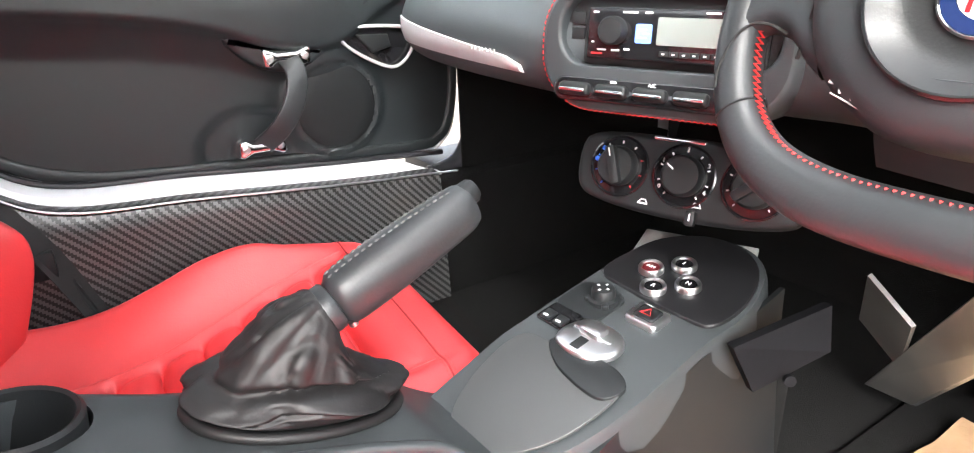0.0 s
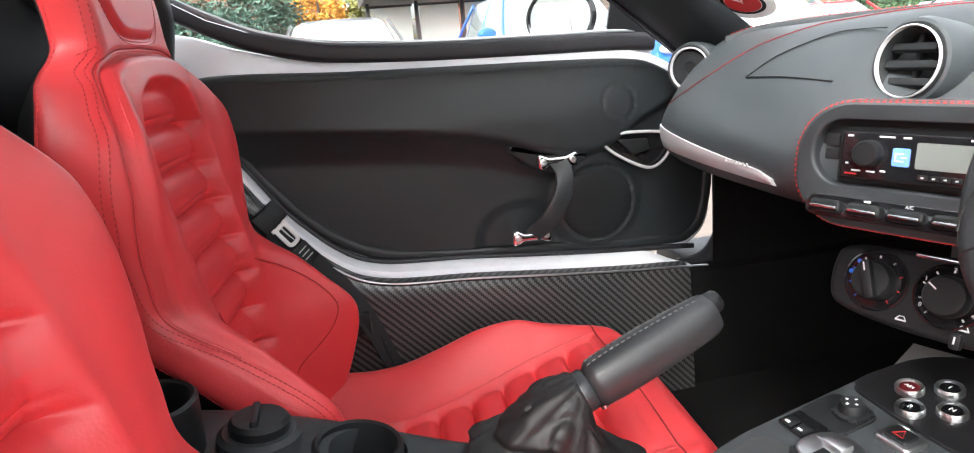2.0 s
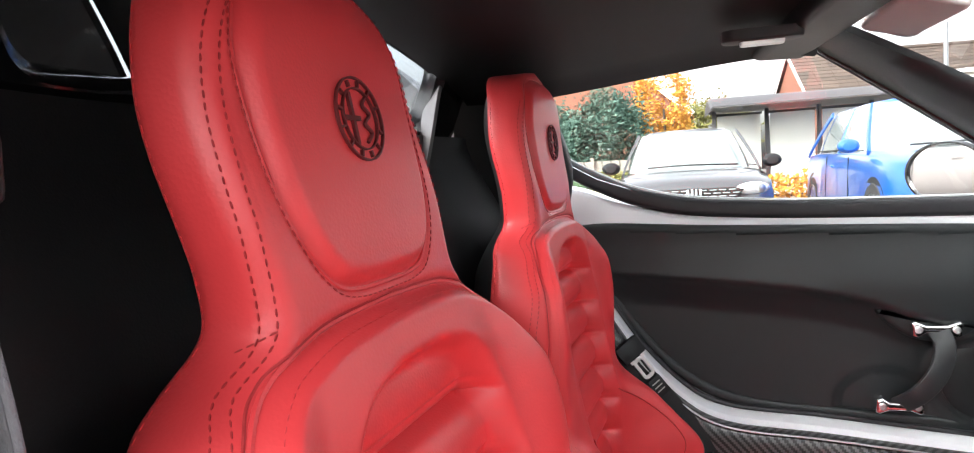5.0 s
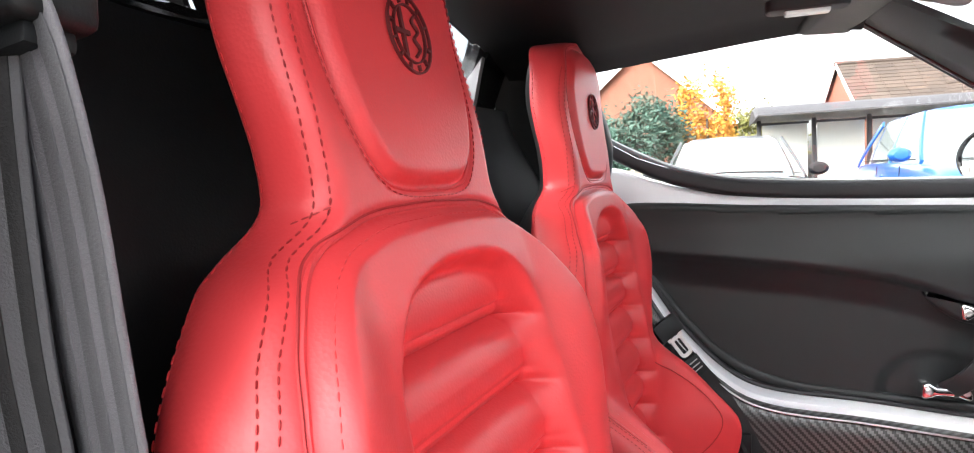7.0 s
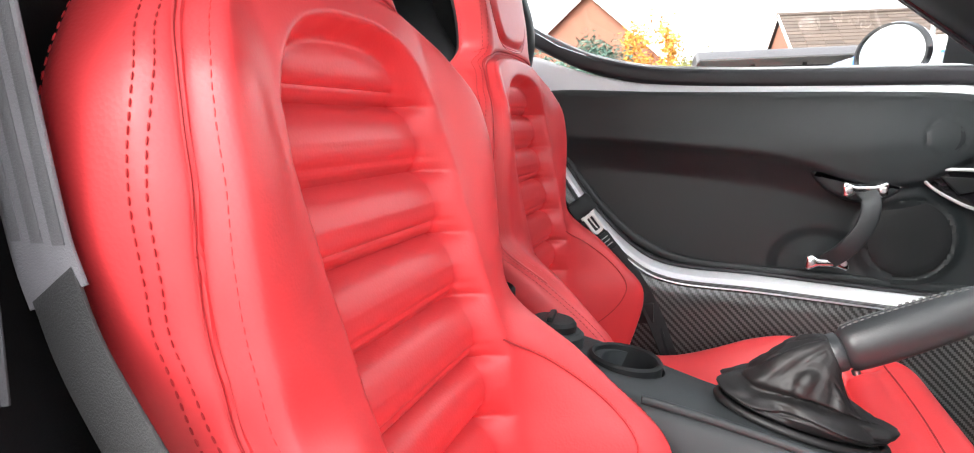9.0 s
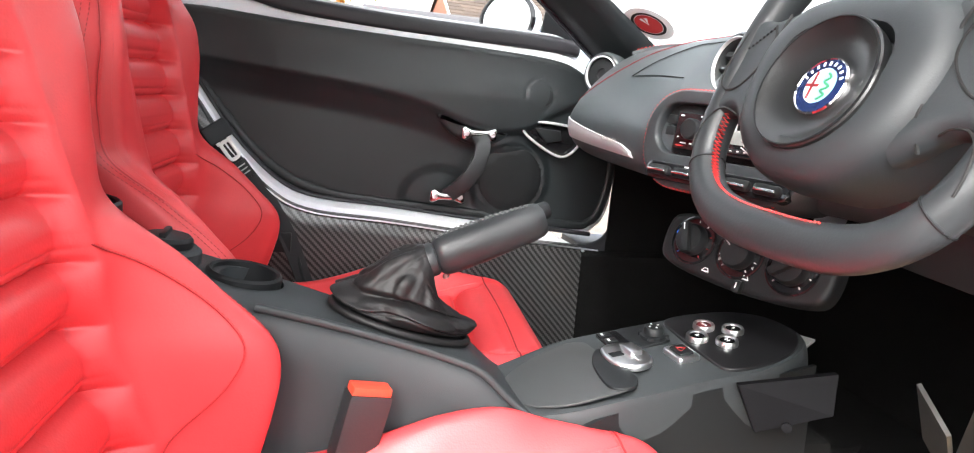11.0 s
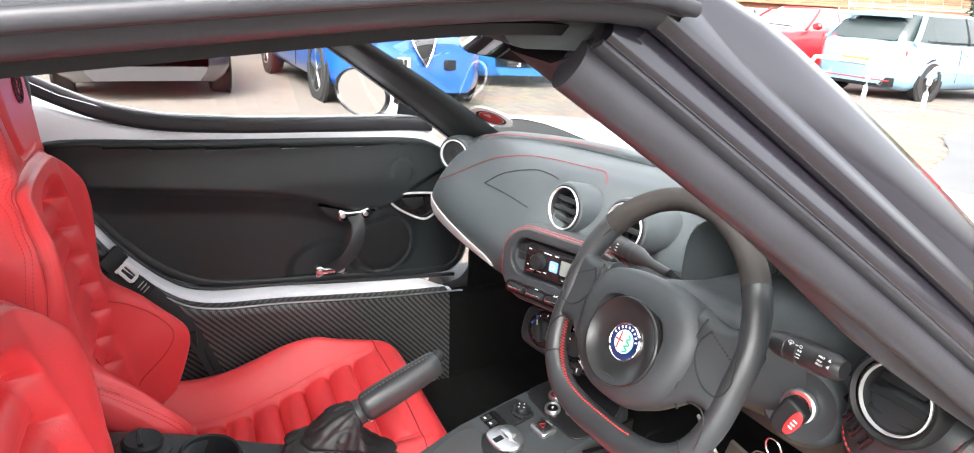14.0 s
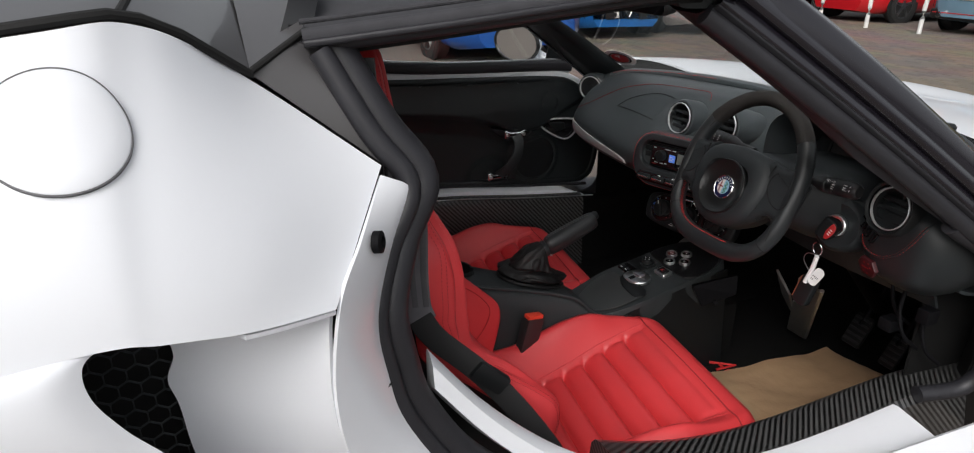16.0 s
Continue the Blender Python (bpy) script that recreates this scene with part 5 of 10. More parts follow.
# climate panel below the stack
climate = thing("climate_panel", "black heater control panel with three rotary knobs", "heater controls")
HM = frame_to((-0.030, 0.006, 0.534), (0.34, -0.88, 0.34))
hv = [(p.x, p.y) for p in closed_spline([(-0.132, 0.026), (-0.112, 0.044), (-0.04, 0.049), (0.04, 0.049), (0.112, 0.044), (0.132, 0.026), (0.130, -0.020), (0.105, -0.036), (0.04, -0.044), (-0.04, -0.044), (-0.105, -0.036), (-0.130, -0.020)], 4)]
panel = part("panel_face", moved(slab(hv, 0.030, None, 0.008), HM @ Matrix.Translation((0, 0, -0.030))), PLASTIC, climate, "black moulded face")
for k, x in enumerate((-0.078, 0.0, 0.078)):
    c = HM @ Vector((x, 0.006, 0))
    ax = HM.to_3x3() @ Vector((0, 0, 1))
    part("dial", lathe([(0.0365, -0.002), (0.0365, 0.0025), (0.0345, 0.003), (0.033, 0.001), (0, 0.001)], c, ax, 40), GLOSS_BLACK, panel, "gloss dial surround")
    knob = part("knob", lathe([(0.0235, 0.001), (0.0235, 0.012), (0.0205, 0.017), (0, 0.018)], c, ax, 36), PLASTIC, panel, "black rotary knob")
    if k != 1:
        part("grip", moved(box(-0.006, -0.023, 0.014, 0.006, 0.023, 0.027, 0.004), HM @ Matrix.Translation((x, 0.006, 0)) @ Matrix.Rotation(radians((20, 0, -50)[k]), 4, "Z")), PLASTIC, knob)
    part("pointer", moved(box(-0.0008, 0.010, 0.0182 if k == 1 else 0.0272, 0.0008, 0.020, 0.0186 if k == 1 else 0.0276), HM @ Matrix.Translation((x, 0.006, 0)) @ Matrix.Rotation(radians((20, 55, -50)[k]), 4, "Z")), WHITE_PRINT, knob)
    for j in range(9):
        a = radians(230 - 280 * j / 8)
        part("dial_mark", moved(box(-0.0008, -0.0016, 0.0012, 0.0008, 0.0016, 0.0018), HM @ Matrix.Translation((x + 0.0285 * math.cos(a), 0.006 + 0.0285 * math.sin(a), 0.001)) @ Matrix.Rotation(a - radians(90), 4, "Z")), (BLUE_PRINT if j < 3 else RED_PRINT if j > 5 else WHITE_PRINT) if k == 0 else WHITE_PRINT, panel)
    if k == 0:
        for a, q in ((170, 0.0030), (140, 0.0026)):
            part("blue_dot", lathe([(0, 0.0025), (q, 0.002), (q, 0)], HM @ Vector((x + 0.0295 * math.cos(radians(a)), 0.006 + 0.0295 * math.sin(radians(a)), 0.001)), ax, 12), BLUE_PRINT, panel, "blue cold mark")
for j, tx in enumerate("01234"):
    a = radians(210 - 240 * j / 4)
    words(tx, 0.007, HM @ Matrix.Translation((0.030 * math.cos(a), 0.006 + 0.030 * math.sin(a), 0.0022)), WHITE_PRINT, panel)
part("slider", moved(box(0.012, -0.048, 0, 0.024, -0.030, 0.012, 0.004), HM), PLASTIC, panel, "black slider knob")
part("slider_mark", moved(box(0.0172, -0.042, 0.0121, 0.0188, -0.034, 0.0125), HM), WHITE_PRINT, panel)
part("chrome_lip", moved(slab(rrect(0.060, 0.005, 0.002), 0.003, None, 0.001), HM @ Matrix.Translation((-0.012, 0.045, 0.0005))), CHROME, panel, "bright lip over the dials")
for x in (-0.042, 0.020):
    part("air_symbol", moved(joined(box(-0.006, -0.001, 0, 0.006, 0.0008, 0.0005), tube([(-0.005, 0.0008, 0.0003), (-0.002, 0.0045, 0.0003), (0.003, 0.0045, 0.0003), (0.005, 0.0008, 0.0003)], 0.0007, 6)), HM @ Matrix.Translation((x, -0.032 + (0.006 if x > 0 else 0), 0.0006))), WHITE_PRINT, panel)

# instrument hood and dark screen
binnacle = thing("instrument_binnacle", "black instrument hood with switched-off screen", "instrument panel")
def hood_ring(y, s, dz=0.0):
    c = Vector((0.372, y, 0.800 + dz))
    out = []
    for k in range(33):
        a = radians(-42 + 264 * k / 32)
        p = c + Vector((0.168 * s * math.copysign(abs(math.cos(a)) ** 0.62, math.cos(a)), 0, (0.092 if math.sin(a) > 0 else 0.10) * s * math.copysign(abs(math.sin(a)) ** 0.72, math.sin(a))))
        p.z = min(p.z, under_screen(p.x, p.y) + 0.008)
        out.append(p)
    return out


hood_rings = [hood_ring(0.240, 0.80, -0.050), hood_ring(0.13, 0.99, -0.010), hood_ring(0.02, 1.05), hood_ring(0.0, 1.045), hood_ring(-0.004, 1.02), hood_ring(0.0, 0.99), hood_ring(0.10, 0.90, -0.004), hood_ring(0.135, 0.86, -0.006)]
part("hood", loft(hood_rings, False, False), PANEL, binnacle, "black grained hood", True, 60)
back = hood_ring(0.134, 0.87, -0.006)
bm = bmesh.new()
bm.faces.new([bm.verts.new(p) for p in back])
part("back_panel", thicken(bm, 0.006), PLASTIC, binnacle, "black inner panel")
part("screen", moved(slab(rrect(0.205, 0.108, 0.014, 5), 0.006, None, 0.002), frame_to((0.375, 0.122, 0.800), (0, -1, 0.22))), DISPLAY, binnacle, "dark switched-off display")
part("screen_bezel", moved(sweep([Vector((x, y, 0)) for x, y in rrect(0.215, 0.118, 0.018, 5)], circle(0.004, 8), True), frame_to((0.375, 0.118, 0.800), (0, -1, 0.22))), PLASTIC, binnacle)

# driver side pod with vent, slots and switch
podr = thing("side_vent_pod", "black rounded dash pod with air vent and red stitching", "dash vent")
PR = Vector((0.533, -0.016, 0.771))
PA = Vector((-0.08, -1, 0.20))


def pod_pt(r, a, y=None):
    """The rounded face of the pod, r from its middle to its rim."""
    c, q = math.cos(a), math.sin(a)
    x = 0.556 + r * 0.097 * math.copysign(abs(c) ** 0.85, c)
    z = 0.712 + r * (0.088 if q > 0 else 0.102) * math.copysign(abs(q) ** 0.85, q)
    return Vector((x, -0.020 + 0.014 * r * r + 0.050 * r ** 6 if y is None else y, z))


def on_pod(x, z):
    r = math.hypot((x - 0.556) / 0.097, (z - 0.712) / (0.088 if z > 0.712 else 0.102))
    return Vector((x, -0.0215 + 0.014 * r * r + 0.050 * r ** 6, z))


turn_ = [2 * math.pi * k / 48 for k in range(48)]
pr_rings = [[pod_pt(r, a) for a in turn_] for r in (0.05, 0.25, 0.45, 0.6, 0.72, 0.82, 0.9, 0.96, 1.0)]
pr_rings += [[pod_pt(r, a, y) for a in turn_] for r, y in ((1.02, 0.075), (0.99, 0.13), (0.90, 0.17))]
part("pod_body", loft(pr_rings), PANEL, podr, "black grained pod", True, 60)
vr = vent(PR, PA, 0.0385, podr, 3)
part("vent_collar", lathe([(0.054, 0.03), (0.052, -0.004), (0.047, -0.010), (0.043, -0.006)][::-1], PR + Vector((0.0, 0.004, 0)), -PA, 48), PLASTIC, vr, "black vent collar")
rim = spline([Vector((x, z, 0)) for x, z in ((0.487, 0.776), (0.474, 0.750), (0.468, 0.722), (0.478, 0.697), (0.503, 0.681), (0.535, 0.680), (0.566, 0.696), (0.589, 0.728), (0.604, 0.770))], 8)
for grow in (1.0, 1.07):
    line = [on_pod(0.536 + (p.x - 0.536) * grow, 0.735 + (p.y - 0.735) * grow) for p in rim]
    part("stitching", stitches(line, 0.0045, 0.0025, 0.0008), RED_THREAD, podr, "red stitching round the vent")
part("stitch_welt", tube([on_pod(0.536 + (p.x - 0.536) * 1.035, 0.735 + (p.y - 0.735) * 1.035) for p in rim], 0.0022, 8), PANEL, podr, "black welt between the stitched rows")
for k in range(4):
    a = radians(212 + 15 * k)
    part("slot", moved(box(-0.0045, -0.011, -0.006, 0.0045, 0.011, 0.0035, 0.001), frame_to(on_pod(0.533 + 0.064 * math.cos(a), 0.771 + 0.064 * math.sin(a)), PA, (0.45, 0, 1))), GLOSS_BLACK, podr, "dark demister slot")
LS = frame_to(on_pod(0.516, 0.648) + Vector((0, -0.003, 0)), (-0.25, -1, -0.25))
sw = part("lamp_switch", moved(slab([(-0.024, 0.002), (-0.014, 0.017), (0.016, 0.017), (0.025, 0.0), (0.014, -0.017), (-0.014, -0.017)], 0.008, None, 0.002), LS), LAMP_SWITCH, podr, "dark red lamp switch")
for x, y in ((-0.010, -0.001), (-0.005, -0.001), (0.0, -0.001), (0.005, -0.001), (-0.004, 0.009), (0.007, 0.010), (0.012, 0.003), (0.004, -0.011), (-0.007, -0.010)):
    part("switch_mark", moved(box(x - 0.0014, y - 0.001, 0.0081, x + 0.0014, y + 0.001, 0.0085), LS), RED_PRINT, sw)

# ---- steering wheel, column, stalks, key ----
wheel = thing("steering_wheel", "black leather flat-bottomed steering wheel with round badge", "steering wheel")
th = radians(22)
WM = Matrix.Translation((0.295, -0.148, 0.780)) @ Matrix.Rotation(radians(3), 4, "Z") @ Matrix(((1, 0, 0, 0), (0, math.sin(th), -math.cos(th), 0), (0, math.cos(th), math.sin(th), 0), (0, 0, 0, 1)))


def rim_point(a):
    """The D-shaped rim line at angle a, in the wheel's plane."""
    c, s = math.cos(a), math.sin(a)
    n = 2.0 + 1.1 * smooth(0.0, -0.45, s)
    rx, ry = 0.1415, 0.155 if s > 0 else 0.154
    r = ((abs(c) / rx) ** n + (abs(s) / ry) ** n) ** (-1 / n)
    return Vector((r * c, r * s, 0))


def rim_arc(a0, a1, n, grow=1.0, squash=1.0):
    rings = []
    for k in range(n + 1):
        a = radians(a0 + (a1 - a0) * k / n)
        p, q = rim_point(a - 0.01), rim_point(a + 0.01)
        d = (q - p).normalized()
        out = Vector((d.y, -d.x, 0))
        c = rim_point(a)
        deg = math.degrees(a) % 360
        flat = smooth(215, 250, deg) * smooth(325, 290, deg)
        thumb = math.exp(-((deg - 35) / 16) ** 2) + math.exp(-((deg - 145) / 16) ** 2)
        rx = (0.0148 + 0.0008 * thumb + 0.004 * flat) * grow
        rz = (0.0172 - 0.0015 * flat + 0.001 * thumb) * grow
        rings.append([c + out * rx * math.cos(t) + Vector((0, 0, rz * math.sin(t))) for t in [2 * math.pi * j / 20 for j in range(20)]])
    return loft(rings)


part("rim_top", moved(rim_arc(38, 142, 40, 1.015), WM), SUEDE, wheel, "worn suede upper rim")
part("rim_side", moved(rim_arc(-42, 38, 36), WM), BLACK_LEATHER, wheel, "smooth leather rim")
part("rim_side", moved(rim_arc(142, 222, 36), WM), BLACK_LEATHER, wheel, "smooth leather rim")
part("rim_bottom", moved(rim_arc(222, 318, 48, 1.012), WM), BLACK_LEATHER, wheel, "flat leather lower rim")
for a in (38, 142, -42, 222):
    part("rim_joint", moved(sweep([rim_point(radians(a)) + Vector((0.0154 * math.cos(radians(a)) * math.cos(t), 0.0154 * math.sin(radians(a)) * math.cos(t), 0.0178 * math.sin(t))) for t in [2 * math.pi * j / 24 for j in range(24)]], circle(0.0009, 5), True), WM), PLASTIC, wheel)
# red lacing on the inner edge of the lower half
lace = []
for k in range(120):
    a = radians(188 + 100 * k / 119)
    p, q = rim_point(a - 0.01), rim_point(a + 0.01)
    d = (q - p).normalized()
    lace.append(rim_point(a) + Vector((-d.y, d.x, 0)) * 0.0160 + Vector((0, 0, 0.006)))
zig = []
for k, p in enumerate(lace):
    zig.append(p + Vector((0, 0, 0.004 if k % 2 else -0.004)))
part("lacing", moved(tube(zig, 0.0009, 5), WM), RED_THREAD, wheel, "red cross stitching")
lace2 = []
for k in range(40):
    a = radians(342 + 26 * k / 39)
    p, q = rim_point(a - 0.01), rim_point(a + 0.01)
    d = (q - p).normalized()
    lace2.append(rim_point(a) + Vector((-d.y, d.x, 0)) * 0.0162 + Vector((0, 0, 0.006 + (0.003 if k % 2 else -0.003))))
part("lacing", moved(tube(lace2, 0.0009, 5), WM), PLASTIC, wheel, "black cross stitching")

# hub cover: rounded shield carrying a round dish
hub_line = [(p.x, p.y) for p in closed_spline([(-0.092, 0.012), (-0.066, 0.042), (0.0, 0.052), (0.066, 0.042), (0.092, 0.012), (0.094, -0.035), (0.078, -0.078), (0.040, -0.108), (0.0, -0.114), (-0.040, -0.108), (-0.078, -0.078), (-0.094, -0.035)], 5)]
rings = []
for sc, h in ((0.86, -0.055), (0.98, -0.020), (1.0, 0.002), (0.985, 0.014), (0.93, 0.024), (0.82, 0.0305), (0.68, 0.0335), (0.60, 0.0335), (0.52, 0.018)):
    rings.append([Vector((x * sc, (y + 0.035) * sc - 0.035, h)) for x, y in hub_line])
part("hub_cover", moved(loft(rings), WM), HUB, wheel, "black airbag cover")
DC = (0.002, -0.037)
part("dish", moved(lathe([(0.0550, 0.026), (0.0560, 0.0365), (0.0540, 0.0390), (0.0510, 0.0370), (0.0440, 0.0315), (0.034, 0.0275), (0.022, 0.0258), (0.0, 0.0255)], (DC[0], DC[1], 0), (0, 0, 1), 64, (0, 1, 0)), WM), DISH, wheel, "dished round horn pad")
part("dish_ring", moved(lathe([(0.0548, 0.0372), (0.0548, 0.0394), (0.0536, 0.0394), (0.0534, 0.0372)], (DC[0], DC[1], 0), (0, 0, 1), 64, (0, 1, 0)), WM), PLASTIC, wheel, "thin black ring")
# enamel badge, plain shapes only
BM_ = WM @ Matrix.Translation((DC[0], DC[1], 0.0255)) @ Matrix.Scale(0.88, 4)
badge = part("badge", moved(lathe([(0.0275, 0), (0.0275, 0.0035), (0.0262, 0.0048), (0.0248, 0.0036), (0, 0.0034)], seg=56), BM_), CHROME, wheel, "round enamel badge")
part("badge_ring", moved(lathe([(0.0250, 0.003), (0.0250, 0.0043), (0.0172, 0.0046), (0.0172, 0.003)], seg=56), BM_), DARK_BLUE, badge, "dark blue badge ring")


def half_disc(r, side, h):
    pts = [Vector((side * r * math.sin(math.pi * k / 24), r * math.cos(math.pi * k / 24), h)) for k in range(25)]
    bm = bmesh.new()
    v = [bm.verts.new(q) for q in pts]
    bm.faces.new(v)
    return thicken(bm, 0.0006)


part("badge_half", moved(half_disc(0.0168, -1, 0.0044), BM_), BADGE_WHITE, badge, "white half of badge")
part("badge_half", moved(half_disc(0.0168, 1, 0.0045), BM_), PALE_BLUE, badge, "pale blue half of badge")
part("badge_cross", moved(joined(box(-0.0095, -0.0130, 0, -0.0070, 0.0130, 0.0006), box(-0.0158, -0.0013, 0, -0.0010, 0.0013, 0.0006)), BM_ @ Matrix.Translation((0, 0, 0.0048))), BADGE_RED, badge, "dark red bars")
part("badge_wave", moved(tube([(0.004, -0.0135, 0), (0.010, -0.009, 0), (0.004, -0.005, 0), (0.011, -0.001, 0), (0.004, 0.0035, 0), (0.009, 0.0075, 0), (0.005, 0.0115, 0)], 0.0013, 6, smooth=5), BM_ @ Matrix.Translation((0, 0, 0.0050))), GREEN, badge, "green wavy line")
for k in range(9):
    a = radians(-70 + 140 * k / 8)
    part("badge_mark", moved(box(-0.0011, 0.0195, 0.0044, 0.0011, 0.0230, 0.0049), BM_ @ Matrix.Rotation(a, 4, "Z")), BADGE_WHITE, badge)


def spoke_z(x, y):
    """Height of the smooth spoke over the wheel's plane."""
    u = min(1.0, (x - 0.076) / 0.067)
    top, low = spoke_edges(u)
    q = max(0.0, (abs(y - 0.5 * (top + low)) / (0.5 * (top - low)) - 0.72) / 0.28)
    h = 0.0195 - 0.0050 * smooth(0.0, 1.0, u) - 0.0022 * math.exp(-(((x - 0.122) / 0.024) ** 2 + ((y + 0.006) / 0.026) ** 2))
    return h - 0.017 * (1 - math.sqrt(max(0.0, 1 - min(1.0, q) ** 2)))


def spoke_edges(u):
    return curve_table([(0, 0.046), (0.25, 0.040), (0.6, 0.038), (0.85, 0.046), (1.0, 0.062)], u), curve_table([(0, -0.084), (0.2, -0.074), (0.4, -0.062), (0.65, -0.059), (0.85, -0.068), (1.0, -0.090)], u)


def spoke_ring(side, u):
    x = 0.076 + 0.067 * u
    top, low = spoke_edges(u)
    ring = []
    for k in range(33):
        y = 0.5 * (top + low) - 0.5 * (top - low) * math.cos(math.pi * k / 32)
        ring.append(Vector((side * x, y, spoke_z(x, y))))
    return ring + [Vector((side * x, top - 0.004, -0.008)), Vector((side * x, low + 0.004, -0.008))]


for s in (-1, 1):
    part("spoke", moved(loft([spoke_ring(s, k / 16) for k in range(17)]), WM), HUB, wheel, "wide black spoke", True, 60)
    oval = [(0.100, 0.026), (0.092, 0.012), (0.092, -0.006), (0.100, -0.021), (0.114, -0.034), (0.130, -0.0375), (0.140, -0.032), (0.145, -0.016), (0.141, 0.004), (0.134, 0.034), (0.121, 0.060), (0.107, 0.082)]
    part("grip_seam", moved(tube([(s * x, y, spoke_z(x, y) + 0.0004 if x < 0.134 and y < 0.03 else 0.0168 if y < 0.01 else 0.0150 if y < 0.05 else 0.0125) for x, y in oval], 0.0011, 6, smooth=6), WM), GAP, wheel, "leather seam round the thumb rest")
    part("lower_seam", moved(tube([(s * x, y, h) for x, y, h in ((0.103, -0.0605, 0.0105), (0.113, -0.0570, 0.0150), (0.125, -0.0575, 0.0160), (0.134, -0.067, 0.0165), (0.138, -0.086, 0.0172), (0.137, -0.100, 0.016))], 0.0011, 6, smooth=6), WM), GAP, wheel, "leather seam")
    part("spoke_seam", moved(tube([(s * x, y, h) for x, y, h in ((0.088, 0.036, 0.0175), (0.086, 0.016, 0.0200), (0.0845, -0.007, 0.0202), (0.0865, -0.036, 0.0200), (0.088, -0.058, 0.0165), (0.093, -0.074, 0.008))], 0.0015, 6, smooth=6), WM), GAP, wheel, "dark shut line")
    part("stitching", moved(stitches([Vector((s * (0.100 + 0.037 * k / 16), 0.024 - 0.021 * k / 16, spoke_z(0.100 + 0.037 * k / 16, 0.024 - 0.021 * k / 16) + 0.0006)) for k in range(17)], 0.0026, 0.0022, 0.0011), WM), GAP, wheel, "black stitching")
    part("shift_paddle", moved(slab([(s * 0.085, -0.035), (s * 0.135, -0.030), (s * 0.142, 0.020), (s * 0.12, 0.045), (s * 0.085, 0.030)][::s], 0.004, None, 0.0015), WM @ Matrix.Translation((0, 0, -0.034))), PLASTIC, wheel, "black shift paddle")
part("scuff", moved(joined(tube([(-0.062, -0.088, 0.0225), (-0.052, -0.090, 0.0240), (-0.046, -0.097, 0.0238)], 0.0010, 5), tube([(-0.056, -0.084, 0.0240), (-0.054, -0.094, 0.0235)], 0.0008, 5), tube([(-0.060, -0.094, 0.0215), (-0.040, -0.101, 0.0232)], 0.0006, 5)), WM), SHEET_GREY, wheel, "pale scuff in the cover")

# column and cowl
column = thing("steering_column", "black plastic steering column cowl with stalks", "steering column")
ring_at = lambda c, rx, rz, y: [Vector((c[0] + rx * math.copysign(abs(math.cos(a)) ** 0.7, math.cos(a)), y, c[1] + rz * math.copysign(abs(math.sin(a)) ** 0.7, math.sin(a)))) for a in [2 * math.pi * k / 32 for k in range(32)]]
part("cowl", loft([ring_at((0.292, 0.755), 0.055, 0.050, -0.105), ring_at((0.292, 0.752), 0.066, 0.060, -0.09), ring_at((0.305, 0.735), 0.085, 0.070, -0.05), ring_at((0.32, 0.72), 0.110, 0.078, 0.0), ring_at((0.33, 0.715), 0.13, 0.08, 0.06), ring_at((0.33, 0.71), 0.14, 0.08, 0.16)]), COLUMN, column, "black cowl", True, 60)
# lower fascia with the ignition boss
def fascia(u, v):
    x = 0.13 + 0.46 * u
    z = 0.575 + 0.175 * v
    y = 0.055 - 0.045 * math.sin(math.pi * min(1, u * 1.1)) * (0.4 + 0.6 * v) + 0.05 * (1 - v) ** 2
    return Vector((x, y, z))
part("lower_fascia", thicken(surface(fascia, 24, 12), 0.006), COLUMN, column, "black lower dash panel")
IG = Vector((0.430, -0.014, 0.698))
IA = Vector((0.22, -1, 0.18))
part("ignition_boss", lathe([(0.058, -0.050), (0.054, -0.014), (0.047, -0.004), (0.044, -0.0015), (0.040, -0.003), (0.030, -0.005), (0.026, -0.006), (0, -0.006)], IG, IA, 44), COLUMN, column, "round ignition surround")
part("ignition_ring", lathe([(0.0215, -0.004), (0.0215, 0.004), (0.019, 0.006), (0.0145, 0.004), (0.0145, -0.004)], IG, IA, 40), SATIN_METAL, column, "metal ignition ring")


def stalk(base, tip, r, name, label):
    b, t = Vector(base), Vector(tip)
    d = (t - b)
    prof = [(r * 0.45, 0), (r * 0.5, d.length * 0.30), (r * 0.98, d.length * 0.48), (r, d.length * 0.52), (r, d.length * 0.55), (r * 0.95, d.length * 0.555), (r, d.length * 0.57), (r, d.length * 0.66), (r * 0.94, d.length * 0.665), (r, d.length * 0.68), (r, d.length * 0.90), (r * 0.88, d.length * 0.97), (r * 0.62, d.length), (0, d.length)]
    return part(name, lathe(prof, b, d, 28), STALK, column, label)


